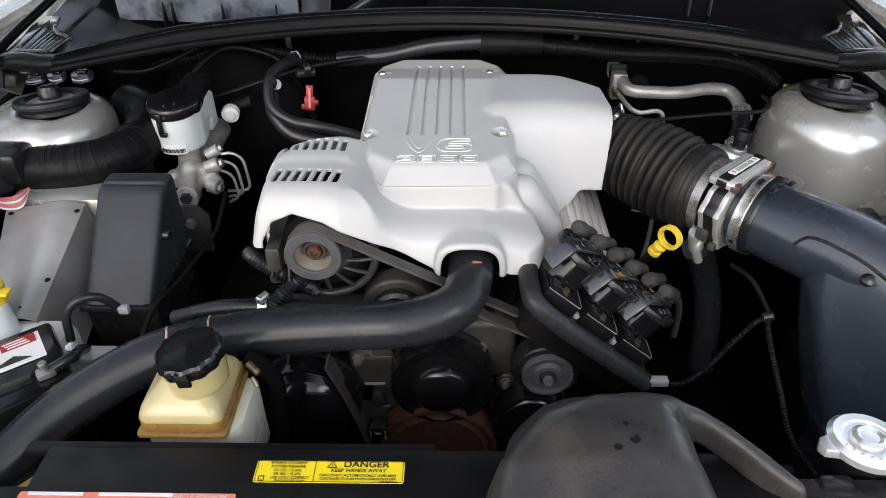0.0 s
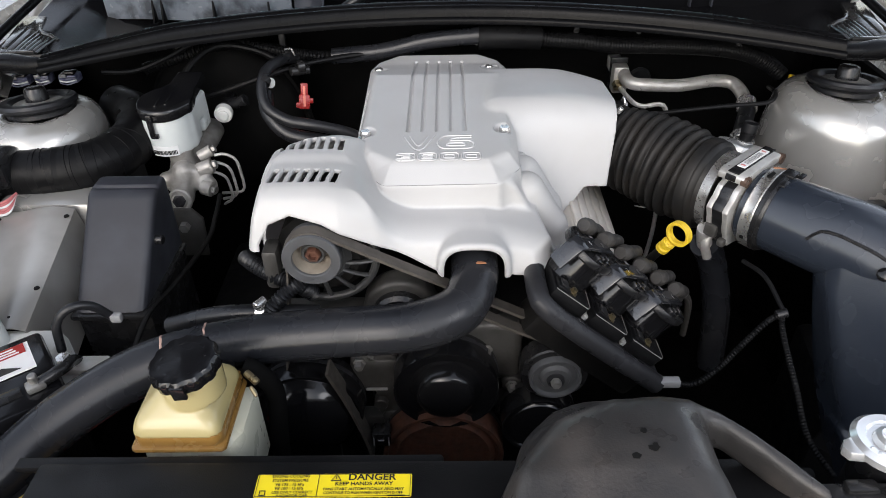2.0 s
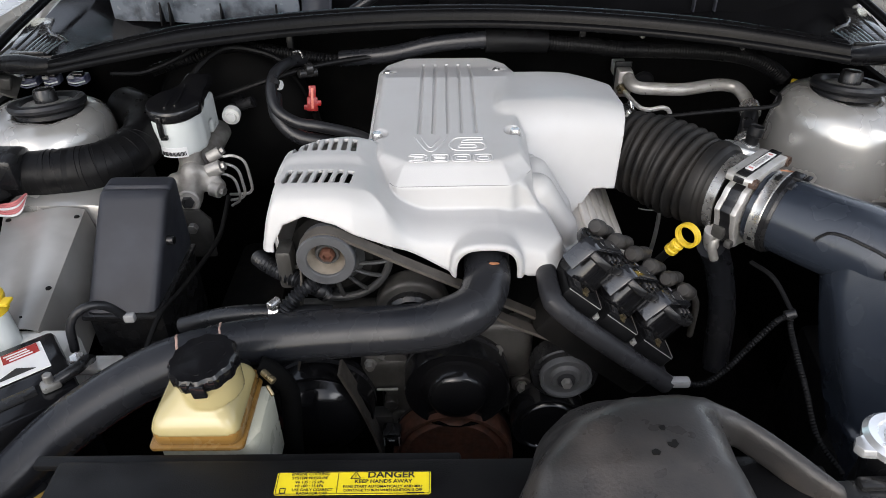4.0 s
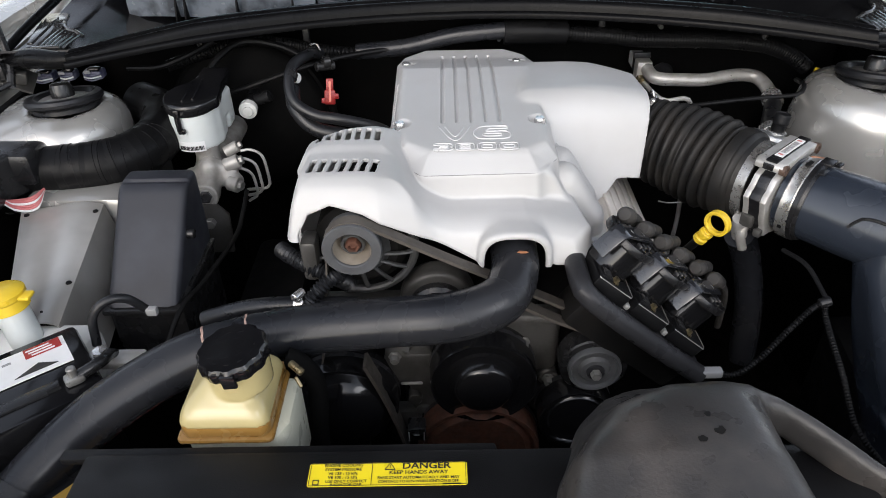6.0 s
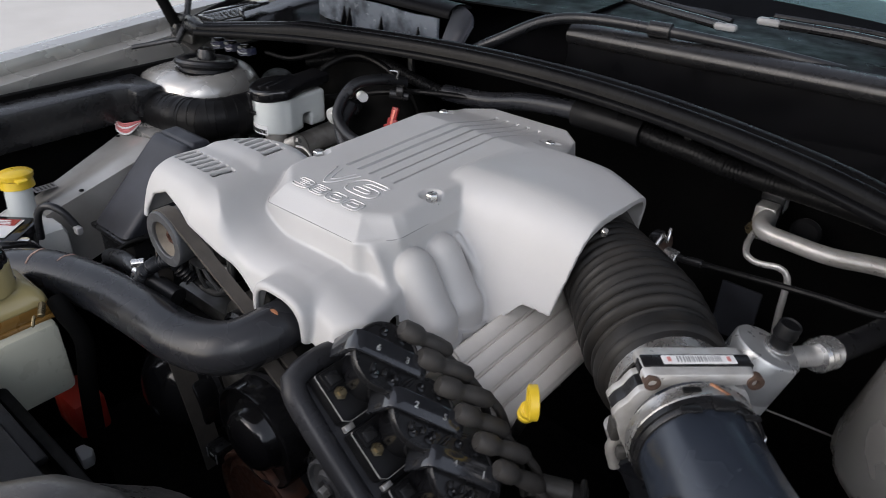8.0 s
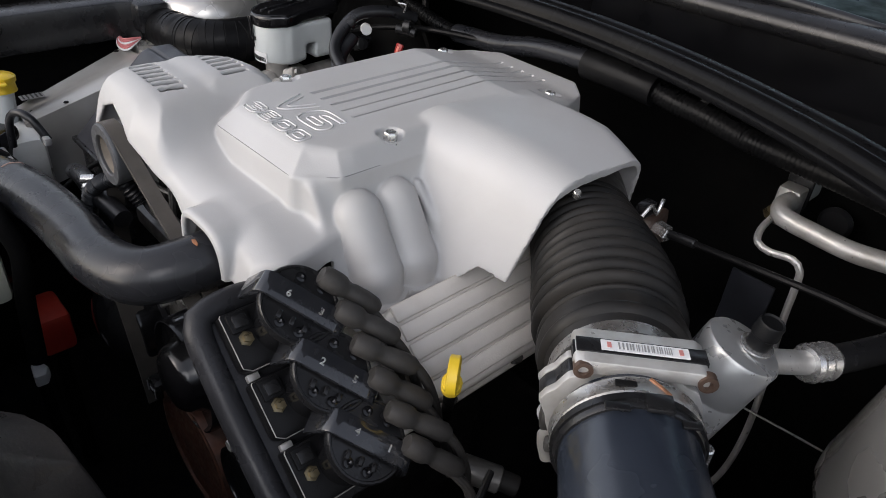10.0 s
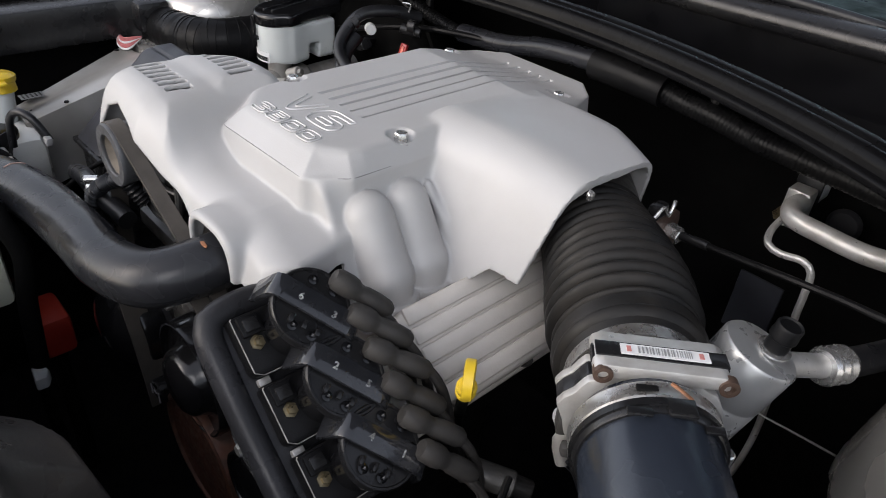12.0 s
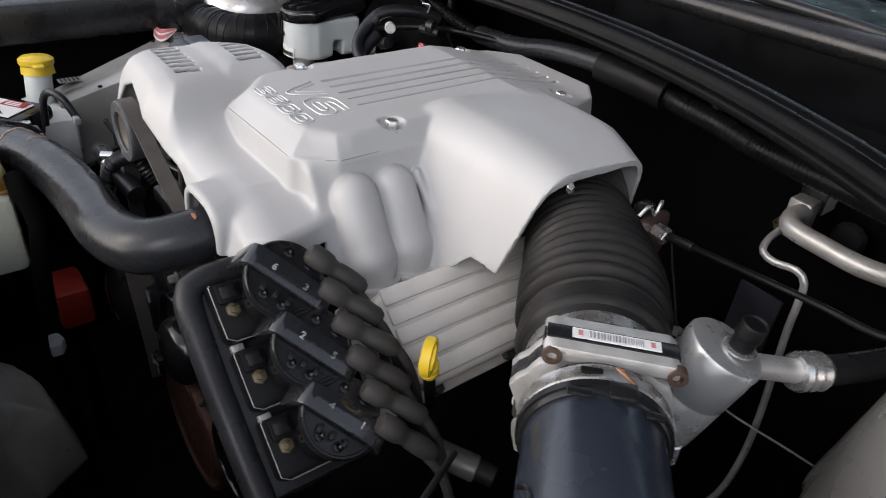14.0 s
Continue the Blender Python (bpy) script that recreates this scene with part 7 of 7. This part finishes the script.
# ---------- cowl ----------
for s in (-1, 1):
    gl = thing("cowl_grille", (s * 0.59, 1.03, 0.975), "wet grey slotted cowl drain grille at the tray corner", "grille", "cowl grilles")
    part("surround", G().prism([(s * x_, y_) for x_, y_ in ((0.586, 0.972), (0.602, 0.974), (0.618, 1.02), (0.646, 1.13), (0.610, 1.13), (0.594, 1.078), (0.588, 1.045))][::s], 0.982, 0.988, None, 0.002), M_GRILLE, gl)
    part("front_bar", G().box((s * 0.574, 0.974, 0.986), (0.040, 0.006, 0.006), 0.0015), M_GRILLE, gl)
    part("rear_bar", G().tube([(s * 0.546, 1.026, 0.984), (s * 0.556, 1.030, 0.990), (s * 0.572, 1.040, 0.991), (s * 0.586, 1.062, 0.991), (s * 0.594, 1.080, 0.988)], 0.0030, 8), M_GRILLE, gl)
    part("raised_panel", G().prism([(s * x_, y_) for x_, y_ in ((0.598, 0.985), (0.606, 0.986), (0.632, 1.10), (0.614, 1.105))][::s], 0.987, 0.990, None, 0.0014), M_GRILLE, gl)
    for k in range(6):
        part("slat", G().tube([(s * (0.553 + 0.0066 * k), 0.975, 0.985), (s * (0.551 + 0.0072 * k), 1.0 + 0.003 * k, 0.987), (s * (0.549 + 0.0078 * k), 1.028 + 0.006 * k, 0.987)], 0.0019, 6), M_GRILLE, gl)
    hb_ = thing("cowl_end_seal", (s * 0.58, 0.95, 0.95), "thick black rubber end of the cowl seal", "seal", "cowl seal ends")
    part("roll", G().tube([(s * 0.515, 0.935, 0.984), (s * 0.545, 0.938, 0.982), (s * 0.585, 0.952, 0.980), (s * 0.625, 0.968, 0.972), (s * 0.665, 0.985, 0.955)], lambda t: 0.0085 + 0.005 * math.sin(math.pi * min(1, t * 1.2)), 16), M_SEAL, hb_)
hg = thing("hinge_bracket", (0.62, 1.02, 0.93), "wet grey hinge bracket beside the strut tower", "bracket")
part("plate", G().prism([(0.585, 0.925), (0.640, 0.925), (0.655, 0.968), (0.600, 0.972)], -0.003, 0.003, pose(0, 1.035, 0, 90, 0, 12), 0.0015), M_GRIME, hg)
part("flange", G().box((0.632, 1.02, 0.945), (0.05, 0.03, 0.005), 0.0015, None), M_GRIME, hg)
lp = thing("cowl_intake_panel", (-0.38, 1.19, 0.96), "wet blue-grey plastic cowl intake panel with a black hood", "cowl panel")
def wetp(u, v):
    return (-0.545 + 0.31 * v, 1.195 - 0.03 * v + 0.012 * math.sin(9 * v) * 0.2, 0.962 + 0.050 * u + 0.0015 * math.sin(14 * v) * u)
part("panel", sheet(wetp, 6, 24, 0.004), M_WET, lp)
for x_ in (-0.46, -0.445, -0.36, -0.27):
    part("rib", G().prism([(-0.012, 0.0), (0.006, 0.0), (0.0, 0.034)], -0.0015, 0.0015, pose(x_, 1.183 - 0.03 * (x_ + 0.545) / 0.31, 0.962, 90, 0, 90), 0.0004), M_COWL, lp)
def hoodp(u, v):
    a = math.pi * (0.05 + 0.75 * u)
    return (-0.515 + 0.30 * v, 1.205 - 0.025 * v + 0.030 - 0.036 * math.cos(a - 0.3) - 0.01, 1.012 + 0.022 * math.sin(a))
part("hood", sheet(lambda u, v: hoodp(1 - u, v), 10, 12, 0.003), M_COWL, lp)
part("end_fin", sheet(lambda u, v: (-0.235 + 0.05 * v, 1.165 + 0.02 * math.sin(3 * v) - 0.02 * v + 0.04 * u, 0.965 + 0.065 * u * (1 - 0.4 * v)), 8, 8, 0.004), M_FUSE, lp)
rl = thing("cowl_rail", (0.30, 1.22, 0.98), "long black rounded cowl cover edge below the windscreen", "cowl cover")
def railp(u, v):
    x = -0.03 + 0.70 * v
    a = radians(-80 + 215 * u)
    y = 1.205 - 0.10 * max(0, x - 0.25) ** 2
    return (x, y + 0.022 - 0.024 * math.cos(a), 1.018 + 0.012 * v + 0.016 * math.sin(a))
part("edge", sheet(lambda u, v: railp(1 - u, v), 14, 30, 0.003), M_BLACK, rl)
part("face", sheet(lambda u, v: (-0.03 + 0.70 * v, 1.215 - 0.10 * max(0, -0.03 + 0.70 * v - 0.25) ** 2, 0.93 + 0.085 * u), 4, 20, 0.003), M_COWL, rl)
part("top", sheet(lambda u, v: (-0.05 + 0.73 * v, 1.225 + 0.18 * u, 1.03 + 0.012 * v + 0.006 * u), 6, 20, 0.003), M_COWL, rl)
for x_ in (0.405, 0.44):
    part("rib", G().box((x_, 1.205, 0.985), (0.003, 0.012, 0.045), 0.001), M_FUSE, rl)
part("left_top", sheet(lambda u, v: (-0.60 + 0.57 * v, 1.235 + 0.165 * u, 1.012 + 0.024 * v + 0.006 * u), 6, 16, 0.003), M_COWL, rl)
wh = thing("washer_hose", (-0.10, 1.16, 1.0), "black washer hose curving over the cowl tray", "hose")
part("hose", G().tube([(-0.15, 1.15, 0.985), (-0.115, 1.16, 1.005), (-0.06, 1.19, 1.035), (0.0, 1.21, 1.045), (0.10, 1.22, 1.046), (0.25, 1.235, 1.040), (0.36, 1.25, 1.030), (0.42, 1.26, 1.020)], lambda t: 0.0085 - 0.003 * t, 14), M_RUBBER, wh)
part("joint", G().cyl((0.085, 1.2185, 1.046), (0.115, 1.2215, 1.046), 0.0105, 20), M_BLACK, wh)
for pts_ in (((-0.34, 1.42, 1.062), (-0.20, 1.40, 1.075), (-0.10, 1.37, 1.068), (0.0, 1.33, 1.055), (0.165, 1.275, 1.052)), ((0.21, 1.30, 1.062), (0.30, 1.31, 1.060), (0.385, 1.315, 1.058), (0.44, 1.33, 1.075), (0.52, 1.34, 1.08))):
    wp_ = thing("wiper", pts_[0], "black windscreen wiper with a bright pivot", "wiper", "wipers")
    part("arm", G().tube(pts_, 0.006, 10), M_BLACK, wp_)
    part("tip", G().box(pts_[-1] if pts_[0][0] < 0 else pts_[0], (0.03, 0.012, 0.010), 0.004), M_GREYC, wp_, "grey end piece")
    part("blade", G().tube([(p[0], p[1] + 0.02, p[2] + 0.004) for p in pts_], 0.004, 8), M_RUBBER, wp_)
    mid = pts_[1] if pts_[0][0] < 0 else pts_[3]
    part("pivot", G().box((mid[0], mid[1], mid[2] + 0.006), (0.05, 0.022, 0.018), 0.007), M_GLOSS, wp_)

# gas strut, cable and latch on the left wing
gs = thing("gas_strut", (-0.62, 0.96, 0.96), "black gas strut holding the bonnet open", "gas strut")
part("rod", G().cyl((-0.640, 0.955, 0.968), (-0.70, 0.86, 1.27), 0.0095, 16), M_MATT, gs)
part("end", G().box((-0.638, 0.957, 0.962), (0.022, 0.022, 0.024), 0.006), M_BLACK, gs)
lt = thing("bonnet_latch", (-0.60, 0.96, 0.95), "dull metal hinge bracket on the wing", "bracket")
part("plate", G().box((0, 0, 0), (0.05, 0.045, 0.004), 0.001, pose(-0.632, 0.975, 0.945, 18, 30, 20)).box((0, 0, 0.008), (0.026, 0.012, 0.018), 0.003, pose(-0.626, 0.965, 0.942, 10, 15, 20)), M_GRIME, lt)
wc = thing("wiring_cable", (-0.62, 0.95, 0.96), "black cable arching from the wing to the bonnet", "cable")
part("cable", G().tube([(-0.62, 0.94, 0.945), (-0.625, 0.965, 0.975), (-0.645, 1.0, 1.03), (-0.66, 1.06, 1.075), (-0.66, 1.16, 1.105), (-0.655, 1.24, 1.12)], 0.0055, 10), M_BLACK, wc)
part("clip", G().tube([(-0.66, 0.88, 0.94), (-0.64, 0.91, 0.945), (-0.62, 0.94, 0.95)], 0.004, 8), M_BLACK, wc)

# a pale post seen through the glass, and the dark cabin
solo("post", G().box((-0.02, 8.0, 1.4), (0.28, 0.28, 2.8), 0.02), M_POST, "cream painted post behind the car", "post")

lc = thing("red_connector", (-0.350, 0.555, 0.55), "dark red plastic connector low in the bay", "connector")
part("shell", G().box((-0.350, 0.555, 0.566), (0.070, 0.044, 0.060), 0.008), mat("dark_red_plastic", (0.55, 0.05, 0.03), 0.45), lc)
part("collar", G().cyl((-0.350, 0.555, 0.533), (-0.350, 0.555, 0.546), 0.016, 20), M_BLACK, lc)
part("stalk", G().cyl((-0.350, 0.555, 0.28), (-0.350, 0.555, 0.546), 0.012, 12), M_DARK, lc)
wf = thing("white_bracket", (-0.264, 0.516, 0.55), "small white plastic bracket low in the bay", "bracket")
part("tab", G().prism([(-0.279, 0.51), (-0.250, 0.506), (-0.249, 0.520), (-0.262, 0.527), (-0.278, 0.522)], 0.552, 0.570, None, 0.003), M_LABEL, wf)
part("stalk", G().cyl((-0.264, 0.516, 0.28), (-0.264, 0.516, 0.553), 0.008, 12), M_DARK, wf)

bk = thing("valve_bracket", (-0.372, 0.895, 0.70), "dark grey-green steel bracket under the brake valve", "bracket")
part("plate", G().prism([(-0.395, 0.70), (-0.352, 0.70), (-0.348, 0.765), (-0.362, 0.782), (-0.392, 0.782)], -0.003, 0.003, pose(0, 0.893, 0, 90, 0, 0), 0.001), M_GRIME, bk)
part("nut", G().cyl((-0.375, 0.890, 0.755), (-0.375, 0.880, 0.755), 0.008, 6), M_BOLT, bk)
wfl = thing("wing_flange", (0.60, 0.82, 0.80), "painted inner wing flange with black plastic clips", "flange", kind="structure")
part("lip", G().prism([(0.50, 0.805), (0.65, 0.800), (0.65, 0.835), (0.50, 0.840)], 0.800, 0.806, None, 0.002), M_GRIME, wfl)
part("clip", G().box((0.575, 0.822, 0.812), (0.022, 0.030, 0.014), 0.003), M_BLACK, wfl)
random.seed(9)
g = G()
for k in range(70):
    u, v = random.random(), random.random()
    p = Vector(wetp(u, v)) + Vector((0, -0.0005, 0))
    r_ = random.uniform(0.0008, 0.0022)
    g.add([(p.x + r_ * math.cos(a), p.y - 0.0002, p.z + r_ * random.uniform(0.8, 1.6) * math.sin(a)) for a in [k_ * math.pi / 4 for k_ in range(8)]] + [(p.x, p.y - r_ * 0.5, p.z)], [(i, (i + 1) % 8, 8) for i in range(8)])
for k in range(60):
    u, v = random.uniform(0.05, 0.5), random.random()
    p = Vector(tray(u, v))
    r_ = random.uniform(0.001, 0.003)
    g.add([(p.x + r_ * math.cos(a), p.y + r_ * math.sin(a), p.z + 0.0003) for a in [k_ * math.pi / 4 for k_ in range(8)]] + [(p.x, p.y, p.z + r_ * 0.45)], [(i, (i + 1) % 8, 8) for i in range(8)])
solo("water_drops", g, M_WETDROP, "scattered rain drops on the cowl plastics", "water drops", kind="stuff", angle=0)
